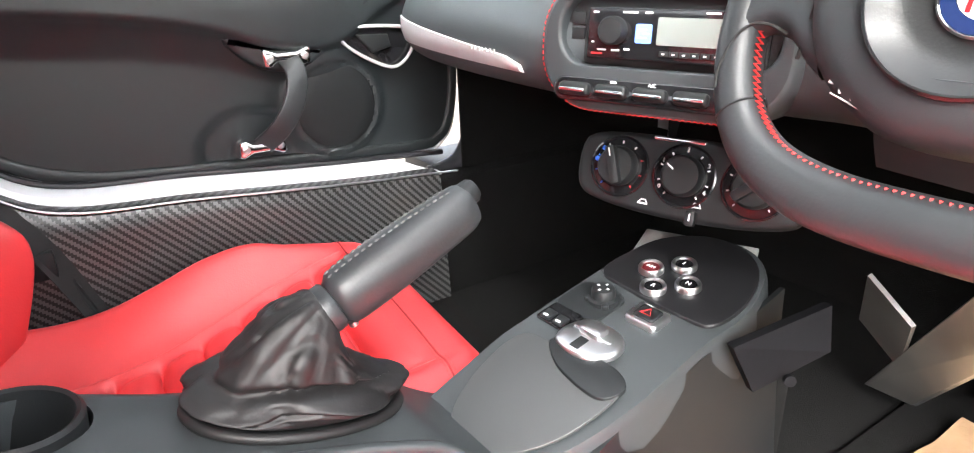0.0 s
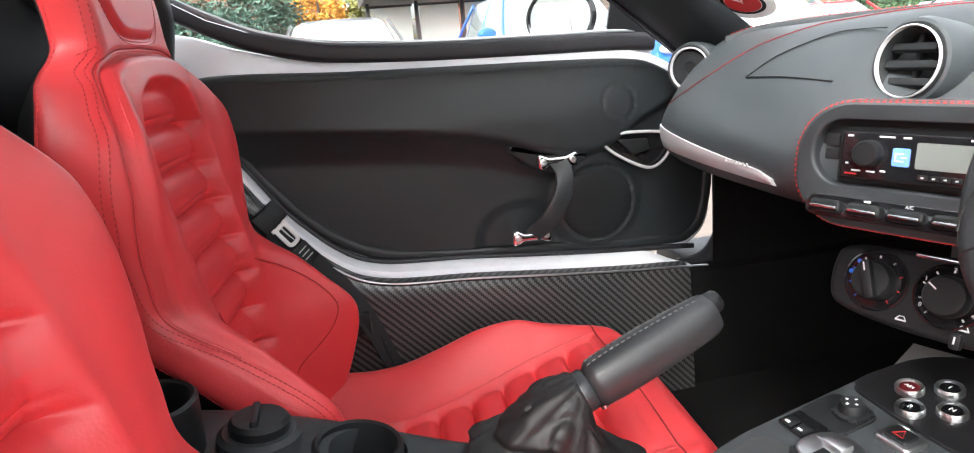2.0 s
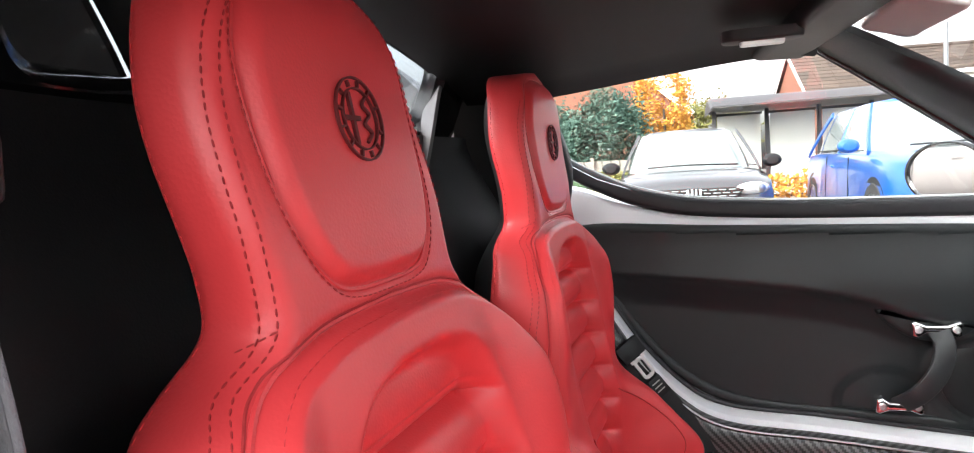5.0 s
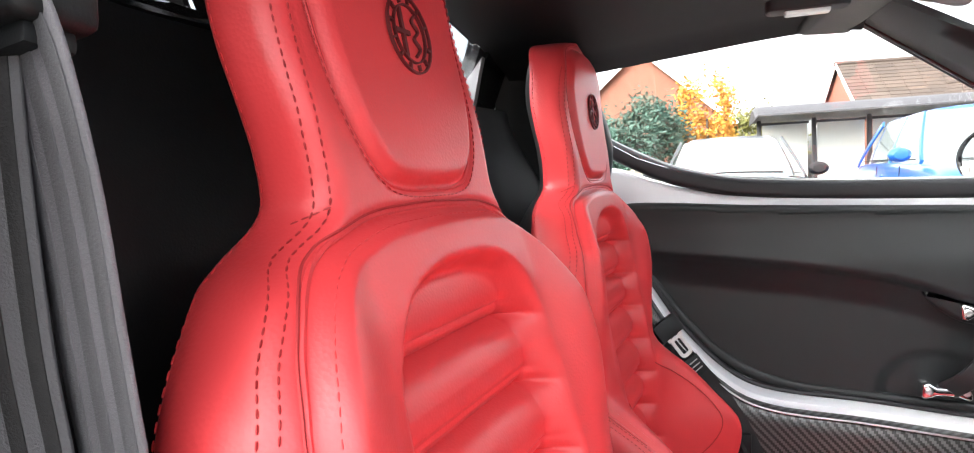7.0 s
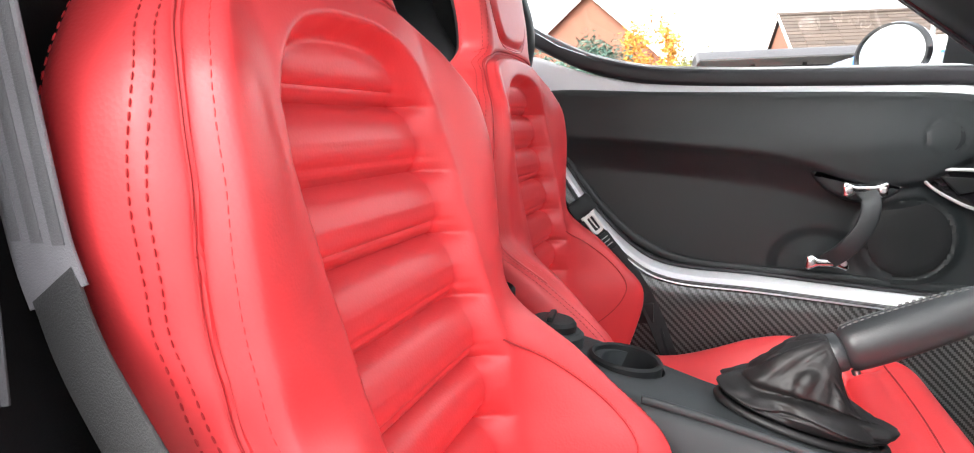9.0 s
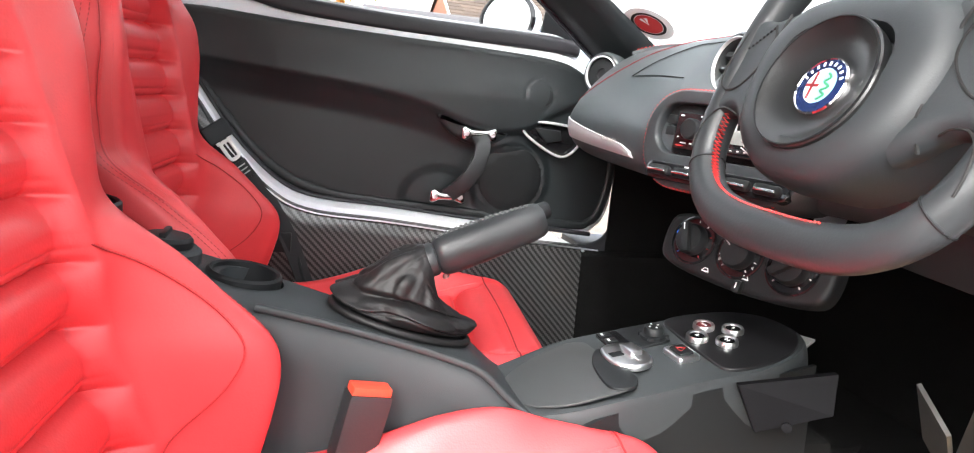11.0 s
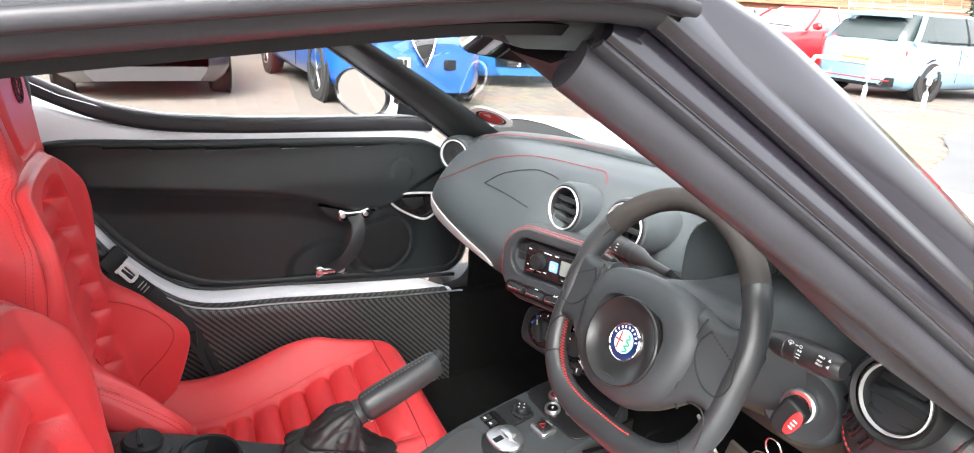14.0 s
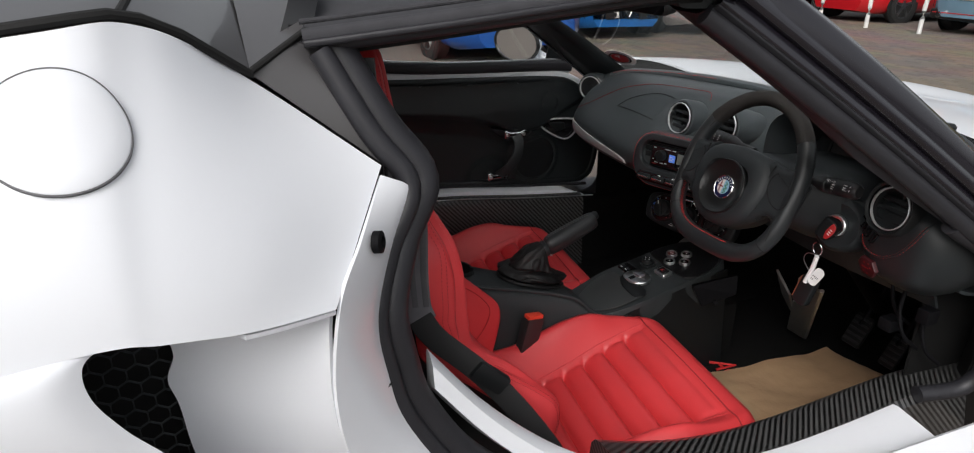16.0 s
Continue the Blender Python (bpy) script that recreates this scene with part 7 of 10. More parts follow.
BELT_PATH = [(0.492, -0.905, 0.955), (0.492, -0.895, 0.93), (0.4905, -0.887, 0.885), (0.4865, -0.885, 0.83), (0.4805, -0.884, 0.77), (0.477, -0.880, 0.715), (0.478, -0.872, 0.690)]
b1 = belt("seat_belt", "grey seat belt hanging beside the driver's seat", BELT_PATH, 0.047, BELT, (0.97, -0.22, 0))
for d in (-0.016, 0.0, 0.016):
    part("belt_stripe", sweep([p + Vector((0.0013 + 0.22 * d, 0.97 * d, 0)) for p in spline([Vector(q) for q in BELT_PATH[:6]], 6)], rrect(0.0085, 0.0008, 0.0003, 2), up=(0.97, -0.22, 0)), BELT_DARK, b1, "darker woven stripe")
REAR_PATH = [(0.500, -0.922, 0.955), (0.500, -0.922, 0.90), (0.497, -0.922, 0.83), (0.491, -0.922, 0.77), (0.490, -0.922, 0.70), (0.493, -0.920, 0.64)]
# rear strand of the same belt, its shade put in by the darker colour
part("rear_strand", sweep(spline([Vector(p) for p in REAR_PATH], 6), rrect(0.047, 0.0022, 0.0009, 2), up=(0.95, 0.30, 0)), BELT_DARK, b1, "second strand of the grey belt, coloured darker for shade")
for d in (-0.012, 0.004, 0.017):
    part("belt_stripe", sweep([p + Vector((0.0013 - 0.30 * d, 0.0004 + 0.95 * d, 0)) for p in spline([Vector(q) for q in REAR_PATH[:6]], 6)], rrect(0.006, 0.0008, 0.0003, 2), up=(0.95, 0.30, 0)), BLACK_BELT, b1, "dark woven stripe")
# the grey belt runs on here; black webbing paints it as deeply shaded
part("lower_webbing", sweep(spline([Vector(p) for p in ((0.478, -0.874, 0.696), (0.486, -0.852, 0.660), (0.507, -0.795, 0.605), (0.522, -0.735, 0.530), (0.530, -0.672, 0.43), (0.530, -0.63, 0.34))], 6), rrect(0.038, 0.0024, 0.0009, 2), up=(0.97, -0.22, 0)), BLACK_BELT, b1, "lower stretch of the grey belt, coloured black for deep shade")
part("belt_guide", joined(moved(box(-0.016, -0.034, -0.012, 0.016, 0.034, 0.016, 0.006, 3), pose(0.487, -0.915, 0.955, 6, -6, -6)), moved(box(-0.010, -0.028, -0.020, 0.010, 0.028, -0.011, 0.003), pose(0.487, -0.915, 0.955, 6, -6, -6))), PLASTIC, b1, "black plastic belt guide")
part("belt_tongue", moved(box(-0.008, -0.030, -0.016, 0.008, 0.030, 0.016, 0.004), pose(0.512, -0.776, 0.590, -40, 0, -10)), PLASTIC, b1, "black belt tongue")
b2 = belt("seat_belt", "black seat belt with silver tongue at the passenger seat", [(-0.600, -0.933, 0.969), (-0.606, -0.863, 0.789), (-0.604, -0.793, 0.639), (-0.602, -0.735, 0.568), (-0.598, -0.680, 0.505), (-0.592, -0.620, 0.424), (-0.588, -0.563, 0.289)], 0.042, BLACK_BELT, (0.8, 0.5, 0.4))
TG = frame_to((-0.593, -0.722, 0.570), (0.88, 0.42, 0.25), (0, -0.6, 0.8))
tg = part("belt_tongue", moved(sweep([Vector((x, y, 0)) for x, y in rrect(0.020, 0.036, 0.006, 4)], rrect(0.007, 0.0035, 0.001, 2), True, up=(0, 0, 1)), TG), BADGE_WHITE, b2, "pale metal tongue")
part("tongue_tip", moved(joined(box(-0.016, 0.016, -0.0018, -0.008, 0.034, 0.0018, 0.001), box(0.008, 0.016, -0.0018, 0.016, 0.034, 0.0018, 0.001)), TG), BADGE_WHITE, tg)
part("tongue_grip", moved(box(-0.026, 0.022, -0.010, 0.026, 0.058, 0.004, 0.005), TG), PLASTIC, b2, "black tongue grip")
part("belt_label", moved(box(-0.014, -0.062, -0.003, 0.014, -0.026, 0.002, 0.001), TG), PLASTIC, b2, "black belt label")
for k in range(3):
    part("label_mark", moved(box(-0.010, -0.036 - 0.008 * k, 0.002, 0.008, -0.034 - 0.008 * k, 0.0024), TG), SHEET_GREY, b2)
part("belt_anchor", joined(tube([(-0.600, -0.600, 0.385), (-0.590, -0.585, 0.335), (-0.588, -0.56, 0.26)], 0.006, 8, smooth=4), box(-0.602, -0.64, 0.375, -0.582, -0.605, 0.415, 0.004)), PLASTIC, b2, "black belt anchor")

# ---- under the dash ----
under = thing("knee_bolster_frame", "black steel brackets and grey plates under dash", "bracket")
def quad(a, b, c, dd, t=0.006):
    bm = bmesh.new()
    bm.faces.new([bm.verts.new(p) for p in (a, b, c, dd)])
    return thicken(bm, t)
part("grey_sheet", quad((-0.157, 0.06, 0.378), (0.035, 0.06, 0.407), (-0.010, 0.14, 0.422), (-0.197, 0.14, 0.388), 0.003), SHEET_GREY, under, "pale grey sheet")
part("foot_plate", quad((0.069, 0.336, 0.184), (0.136, 0.330, 0.190), (0.300, 0.150, 0.455), (0.225, 0.160, 0.455)), BRUSHED, under, "worn aluminium plate")
part("foot_plate_edge", tube([(0.137, 0.329, 0.191), (0.302, 0.149, 0.456)], 0.005, 8), SATIN_METAL, under, "bright plate edge")
part("small_plate", quad((0.060, 0.30, 0.30), (0.125, 0.29, 0.26), (0.155, 0.22, 0.36), (0.090, 0.23, 0.40)), BRUSHED, under, "small aluminium plate")
part("bracket", quad((0.105, -0.062, 0.410), (0.118, -0.037, 0.354), (0.150, 0.040, 0.390), (0.140, 0.045, 0.438), 0.012), DARK_METAL, under, "black painted bracket")
part("bracket_bolt", lathe([(0.006, 0), (0.006, 0.006), (0, 0.007)], (0.139, -0.012, 0.372), (0.7, -0.6, 0.1), 12), DARK_METAL, under)
part("column_shaft", tube([(0.30, 0.05, 0.68), (0.28, 0.25, 0.50), (0.26, 0.42, 0.33)], 0.014, 12), DARK_METAL, under, "steering shaft")
for x, w, lb in ((0.235, 0.055, "brake pedal"), (0.345, 0.045, "accelerator pedal")):
    part("pedal", moved(box(-w / 2, -0.006, -0.045, w / 2, 0.006, 0.045, 0.006), pose(x, 0.40, 0.255, -28)), PLASTIC, under, "ribbed black " + lb)
    part("pedal_arm", tube([(x, 0.405, 0.27), (x, 0.47, 0.38), (x, 0.52, 0.52)], 0.008, 8, smooth=4), DARK_METAL, under)
    for k in range(5):
        part("pedal_rib", moved(box(-w / 2 + 0.004, -0.009, -0.034 + 0.016 * k, w / 2 - 0.004, -0.005, -0.028 + 0.016 * k, 0.001), pose(x, 0.40, 0.255, -28)), RUBBER, under)
for k, (x, y, z) in enumerate(((0.50, 0.10, 0.56), (0.54, 0.08, 0.53), (0.565, 0.12, 0.50))):
    part("wiring", tube([(x, y, z + 0.09), (x + 0.01, y - 0.02, z + 0.03), (x + 0.025, y - 0.015, z - 0.02), (x + 0.03, y + 0.03, z - 0.06)], 0.0038, 8, smooth=5), DARK_METAL, under, "loose black wiring")
part("connector", box(0.52, 0.05, 0.505, 0.548, 0.085, 0.53, 0.003), DARK_METAL, under, "black connector")
part("connector", box(0.575, 0.07, 0.545, 0.60, 0.10, 0.575, 0.003), DARK_METAL, under, "black connector")

# ---- floor mats ----
mat = thing("floor_mat", "black carpet floor mat with red stitched marking", "floor mat")
part("mat", moved(slab(rrect(0.36, 0.56, 0.04, 6), 0.010, None, 0.004), pose(0.29, 0.16, 0.146)), CARPET, mat)
MM_ = pose(0.135, 0.060, 0.1565, 0, 0, -8)
part("mat_mark", moved(joined(tube([(-0.030, -0.03, 0.001), (0.0, 0.03, 0.001), (0.006, -0.03, 0.001)], 0.004, 6), tube([(-0.02, -0.008, 0.001), (0.004, -0.008, 0.001)], 0.004, 6), tube([(0.05, 0.02, 0.001), (0.03, 0.03, 0.001), (0.018, 0.0, 0.001), (0.03, -0.03, 0.001), (0.055, -0.022, 0.001)], 0.004, 6, smooth=4)), MM_), RED_THREAD, mat, "red stitched marking")
mat2 = copy_thing(mat, pose(-0.62, 0.0, 0))
tagged(mat2, "black carpet floor mat in the passenger footwell")
for ob in [c for c in mat2.children if c.name.startswith("mat_mark")]:
    bpy.data.objects.remove(ob)
paper = thing("paper_mat", "creased brown paper mat over the driver's carpet", "paper mat")
def paper_pt(u, v):
    x = 0.155 + 0.285 * u + 0.05 * v * 0.6
    y = -0.16 + 0.52 * v
    z = 0.172 + 0.006 * math.sin(6 * u + 4 * v) + 0.005 * math.sin(11 * v - 5 * u) + 0.012 * smooth(0.8, 1, u) + 0.02 * smooth(0.85, 1.0, v) + 0.003 * noise.noise(Vector((u * 9, v * 9, 0)))
    return Vector((x, y, z))
part("paper", thicken(surface(paper_pt, 40, 50), 0.0008), PAPER, paper, "", True, 30)
part("passenger_floor_cap", lathe([(0.014, 0), (0.014, 0.006), (0.010, 0.009), (0.006, 0.006), (0, 0.006)], (-0.20, 0.02, 0.157), (0, 0, 1), 24), SATIN_METAL, mat2, "round mat fastener")

# ---- outer body: rear quarter, bonnet, cowl ----
body = thing("rear_quarter", "white painted rear quarter with fuel flap and intake", "car body")


# jamb line: rear edge of the driver's door opening, from roof to sill
JAMB = [(0.545, -0.975, 1.095), (0.572, -0.932, 1.010), (0.590, -0.893, 0.947), (0.610, -0.925, 0.882), (0.640, -0.950, 0.813), (0.646, -0.942, 0.745), (0.646, -0.924, 0.676), (0.643, -0.870, 0.580), (0.638, -0.80, 0.505), (0.63, -0.72, 0.455)]
jamb = spline([Vector(p) for p in JAMB], 6)
for s, lab in ((1, "fat black rubber door seal"),):
    part("door_seal_rear", sweep([p + Vector((-0.012, 0.0, 0)) for p in jamb], circle(0.0225, 14, 0.95, 1.1), up=(1, 0, 0)), RUBBER, body, lab)
    part("door_seal_lip", sweep([p + Vector((0.012, -0.020, 0)) for p in jamb], circle(0.013, 10), up=(1, 0, 0)), RUBBER, body, "thin rubber seal lip")
# painted jamb between seal and outer skin
OUT = [(0.640, -0.985, 1.000), (0.612, -0.950, 0.966), (0.678, -0.990, 0.920), (0.726, -1.022, 0.880), (0.735, -1.035, 0.78), (0.735, -1.020, 0.68), (0.725, -0.97, 0.58), (0.715, -0.90, 0.50), (0.70, -0.80, 0.44), (0.69, -0.74, 0.42)]
inn = spline([Vector(p) + Vector((0.016, -0.022, 0)) for p in JAMB[2:]], 6)
out = spline([Vector(p) for p in OUT[1:9]], 6)
part("door_jamb", thicken(loft([inn, [a.lerp(b, 0.5) + Vector((0.004, 0.006, 0)) for a, b in zip(inn, out)], out], False, False), 0.004), WHITE_PAINT, body, "white painted door jamb")
# outer skin: swells outwards towards the wheel
def skin(u, v):
    """u: from the door edge rearwards; v: from the top shoulder down."""
    top = spline([Vector(p) for p in ((0.602, -0.945, 0.975), (0.572, -1.07, 1.072), (0.650, -1.155, 1.136), (0.690, -1.25, 1.134), (0.68, -1.58, 1.09), (0.62, -2.0, 1.0))], 8)
    mid = spline([Vector(p) for p in ((0.735, -1.025, 0.880), (0.775, -1.10, 0.895), (0.800, -1.164, 0.912), (0.815, -1.24, 0.922), (0.86, -1.55, 0.91), (0.85, -2.0, 0.86))], 8)
    flow = spline([Vector(p) for p in ((0.602, -0.945, 0.975), (0.628, -1.05, 1.055), (0.660, -1.155, 1.120), (0.690, -1.25, 1.134), (0.68, -1.58, 1.09), (0.62, -2.0, 1.0))], 8)
    n = len(top) - 1
    k = min(n, u * n)
    i = min(n - 1, int(k))
    t = k - i
    a, b = top[i].lerp(top[i + 1], t), mid[i].lerp(mid[i + 1], t)
    bulge = Vector((0.014, 0.0, 0.006)) * math.sin(math.pi * v ** 1.6) * smooth(0, 0.25, u)
    c = flow[i].lerp(flow[i + 1], t)
    return c.lerp(b, v) + (a - c) * (1 - v) ** 5 + bulge


part("quarter_skin", thicken(surface(lambda u, v: skin(u, v), 48, 24), 0.006), WHITE_PAINT, body, "white outer quarter panel", True, 60)
# side intake: outer haunch behind its mouth, scoop wall running in from the jamb, mesh at the back
MOUTH = spline([Vector(p) for p in ((0.815, -1.205, 0.921), (0.822, -1.221, 0.912), (0.824, -1.219, 0.886), (0.822, -1.203, 0.854), (0.818, -1.185, 0.826), (0.812, -1.14, 0.76), (0.802, -1.09, 0.68), (0.795, -1.04, 0.58))], 6)


EDGE_X = sorted((skin(k / 60, 1.0).y, skin(k / 60, 1.0).x) for k in range(61))
EDGE_Z = sorted((skin(k / 60, 1.0).y, skin(k / 60, 1.0).z) for k in range(61))


def haunch(u, v):
    i = min(len(MOUTH) - 2, int(v * (len(MOUTH) - 1)))
    m = MOUTH[i].lerp(MOUTH[i + 1], v * (len(MOUTH) - 1) - i)
    y = m.y + (-2.0 - m.y) * u
    x = curve_table(EDGE_X, min(y, -1.21)) + (m.x - 0.815) * (1 - u) + 0.012 * math.sin(math.pi * v)
    z = curve_table(EDGE_Z, min(y, -1.21)) - (0.921 - m.z)
    return Vector((x - 0.012 * (1 - min(1, u * 30)) ** 2, y, z))


part("haunch", thicken(surface(haunch, 60, 40), 0.006), WHITE_PAINT, body, "white haunch behind the intake", True, 60)
SC_F = spline([Vector(p) for p in ((0.722, -1.026, 0.885), (0.727, -1.032, 0.860), (0.735, -1.036, 0.817), (0.736, -1.036, 0.773), (0.736, -1.028, 0.719), (0.730, -0.99, 0.62), (0.722, -0.93, 0.53))], 6)
SC_B = spline([Vector(p) for p in ((0.700, -1.185, 0.900), (0.700, -1.178, 0.866), (0.698, -1.175, 0.840), (0.698, -1.184, 0.815), (0.700, -1.178, 0.785), (0.700, -1.172, 0.72), (0.700, -1.15, 0.62))], 6)


def scoop(u, v):
    i = min(len(SC_F) - 2, int(v * (len(SC_F) - 1)))
    t = v * (len(SC_F) - 1) - i
    a, b = SC_F[i].lerp(SC_F[i + 1], t), SC_B[i].lerp(SC_B[i + 1], t)
    q = a.lerp(b, u)
    q.x -= 0.016 * math.sin(math.pi * u ** 0.7)
    return q


part("scoop_wall", thicken(surface(scoop, 30, 36), 0.005), WHITE_PAINT, body, "white scoop wall of the intake", True, 60)
part("scoop_roof", thicken(surface(lambda u, v: skin(0.22 * u, 1.0).lerp(Vector((0.66, -1.03 - 0.20 * u, skin(0.22 * u, 1.0).z + 0.006)), v) + Vector((-0.002, 0, -0.003)), 20, 6), 0.004), WHITE_PAINT, body, "white underside of the shoulder")
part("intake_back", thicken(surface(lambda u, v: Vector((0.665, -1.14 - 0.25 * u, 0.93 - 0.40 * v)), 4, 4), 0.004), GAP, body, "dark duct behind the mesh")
part("sill_skirt", thicken(surface(lambda u, v: Vector((0.745 + 0.05 * math.sin(3.1 * v), -1.10 + 1.15 * u, 0.44 - 0.28 * v)), 20, 6), 0.006), WHITE_PAINT, body, "white side skirt")
hexes = []
for i in range(12):
    for j in range(16):
        cy, cz = -1.150 - 0.0195 * (i + (0.5 if j % 2 else 0)), 0.925 - 0.0169 * j
        hexes.append(tube([Vector((0.690, cy + 0.0112 * math.cos(radians(60 * q + 30)), cz + 0.0112 * math.sin(radians(60 * q + 30)))) for q in range(6)], 0.0012, 5, True))
part("honeycomb_mesh", joined(*hexes), DASH, body, "black honeycomb mesh")
# fuel flap
FU, FV = 0.563, 0.322
fc = skin(FU, FV)
fu = (skin(FU + 0.04, FV) - skin(FU - 0.04, FV)).normalized()
fv = (skin(FU, FV + 0.04) - skin(FU, FV - 0.04)).normalized()
fn = fu.cross(fv)
if fn.x < 0:
    fn = -fn
FE = fn.cross(fu)
du = (skin(FU + 0.02, FV) - skin(FU - 0.02, FV)) / 0.04
dv = (skin(FU, FV + 0.02) - skin(FU, FV - 0.02)) / 0.04
det = du.dot(fu) * dv.dot(FE) - dv.dot(fu) * du.dot(FE)


def flap_ring(r, h):
    """A circle round the filler, laid on the curved skin."""
    ring = []
    for k in range(56):
        a = 2 * math.pi * k / 56
        want = fc + (fu * math.cos(a) + FE * math.sin(a)) * r
        u, v = FU, FV
        for _ in range(7):
            e = want - skin(u, v)
            p, q = e.dot(fu), e.dot(FE)
            u += 0.8 * (p * dv.dot(FE) - q * dv.dot(fu)) / det
            v += 0.8 * (q * du.dot(fu) - p * du.dot(FE)) / det
        ring.append(skin(u, v) + fn * h)
    return ring


part("fuel_flap", loft([flap_ring(0.0508, -0.003), flap_ring(0.0508, 0.0036), flap_ring(0.0500, 0.0042), flap_ring(0.034, 0.0043), flap_ring(0.012, 0.0043)]), WHITE_PAINT, body, "round white fuel flap", True, 60)
part("fuel_flap_gap", loft([flap_ring(0.0508, 0.0), flap_ring(0.0508, 0.0040), flap_ring(0.0519, 0.0040), flap_ring(0.0519, 0.0)], True, False), SHUT_GREY, body, "grey shut line round the flap", True, 60)
# striker bolts in the jamb
for p in ((0.672, -0.968, 0.915), (0.690, -0.985, 0.684)):
    part("striker", lathe([(0.012, -0.004), (0.012, 0.004), (0.007, 0.006), (0.006, 0.001), (0, 0.001)], p, (0.5, 0.85, 0.1), 20), DARK_METAL, body, "dark striker bolt")
part("jamb_shut_line", tube([(0.672, -0.962, 0.737), (0.700, -1.004, 0.724), (0.728, -1.025, 0.718)], 0.0012, 6), GAP, body)
# satin black buttress panels above the white skin
def butt(u, v):
    a = [Vector((0.592, -0.925, 0.960)), Vector((0.560, -1.066, 1.074))]
    b = [Vector((0.545, -0.968, 1.100)), Vector((0.515, -1.0, 1.112))]
    return a[0].lerp(a[1], u).lerp(b[0].lerp(b[1], u), v) + Vector((0.008, 0, 0.004)) * math.sin(math.pi * v)


part("buttress_panel", thicken(surface(butt, 12, 12), 0.006), SATIN_BLACK, body, "satin black buttress panel")
def deck(u, v, drop=(0.50, 0.80), crest=0.045):
    a = spline([Vector((0.562, -1.068, 1.076)), Vector((0.635, -1.155, 1.141)), Vector((0.675, -1.25, 1.139)), Vector((0.66, -1.58, 1.096)), Vector((0.60, -2.0, 1.01))], 6)
    k = min(len(a) - 1.001, u * (len(a) - 1))
    p = a[int(k)].lerp(a[int(k) + 1], k - int(k))
    q = Vector((0.02, p.y, p.z + 0.05))
    return p.lerp(q, v) + Vector((0, 0, crest)) * math.sin(math.pi * v * 0.5) - Vector((0, 0, 0.24)) * smooth(*drop, v)
part("deck_panel", thicken(surface(lambda u, v: deck(u, v) if u > 0 else deck(0, v), 24, 16), 0.006), SATIN_BLACK, body, "satin black deck panel")
def deck2(u, v, drop=(0.50, 0.80), crest=0.035):
    a = Vector((0.562, -1.068, 1.076)).lerp(Vector((0.525, -1.005, 1.114)), u)
    b = Vector((0.02, -1.068, 1.15)).lerp(Vector((0.02, -1.005, 1.165)), u)
    return a.lerp(b, v) + Vector((0, 0, crest)) * math.sin(math.pi * v * 0.5) - Vector((0, 0, 0.22)) * smooth(*drop, v)
part("deck_panel", thicken(surface(deck2, 6, 16), 0.006), SATIN_BLACK, body, "satin black deck panel")
part("panel_gap", tube([(0.566, -1.068, 1.079), (0.528, -1.004, 1.114)], 0.004, 8), GAP, body, "dark panel gap")
part("panel_gap", tube([tuple(deck(k / 12, 0.0) + Vector((0.004, 0, 0))) for k in range(13)], 0.005, 8), GAP, body, "dark panel gap")
part("panel_gap", tube([(0.645, -1.17, 1.146), (0.56, -1.165, 1.158)], 0.004, 8), GAP, body, "dark panel gap")
# mirrored plain rear quarter on the other side closes the cabin
def far_q(u, v):
    p = skin(u, v)
    return Vector((-p.x - 0.02, p.y, p.z))
part("quarter_skin", thicken(surface(far_q, 24, 12), 0.006), WHITE_PAINT, body, "white outer quarter panel", True, 60)
# the rest of the tail: deck, haunch and rear panel
def mirrored(f, u, v, *shape):
    p = f(u, v, *shape)
    return Vector((-p.x, p.y, p.z))
part("deck_panel", thicken(surface(lambda u, v: mirrored(deck, u, v, (0.22, 0.60), 0.02), 24, 16), 0.006), SATIN_BLACK, body, "satin black deck panel")
part("deck_panel", thicken(surface(lambda u, v: mirrored(deck2, u, v, (0.22, 0.60), 0.012), 6, 16), 0.006), SATIN_BLACK, body, "satin black deck panel")
part("haunch", thicken(surface(lambda u, v: mirrored(haunch, u, v), 30, 20), 0.006), WHITE_PAINT, body, "white haunch", True, 60)
part("tail_panel", thicken(surface(lambda u, v: Vector(((2 * u - 1) * (0.85 - 0.10 * v * v), -2.0 - 0.06 * (1 - (2 * u - 1) ** 2) + 0.02 * v, 0.28 + 0.72 * v + 0.05 * v * (1 - (2 * u - 1) ** 2))), 24, 10), 0.006), WHITE_PAINT, body, "white tail panel", True, 60)
for s in (-1, 1):
    rear_tyre = part("wheel", lathe([(0.0, 0.04), (0.06, 0.05), (0.09, 0.02), (0.19, 0.03), (0.215, 0.055), (0.22, 0.0)], (s * 0.735, -1.47, 0.31), (s, 0, 0), 40), SATIN_METAL, body, "alloy wheel")
    part("tyre", lathe([(0.22, -0.10), (0.29, -0.10), (0.31, -0.08), (0.31, 0.05), (0.29, 0.07), (0.22, 0.06)], (s * 0.735, -1.47, 0.31), (s, 0, 0), 40), RUBBER, rear_tyre, "black tyre")
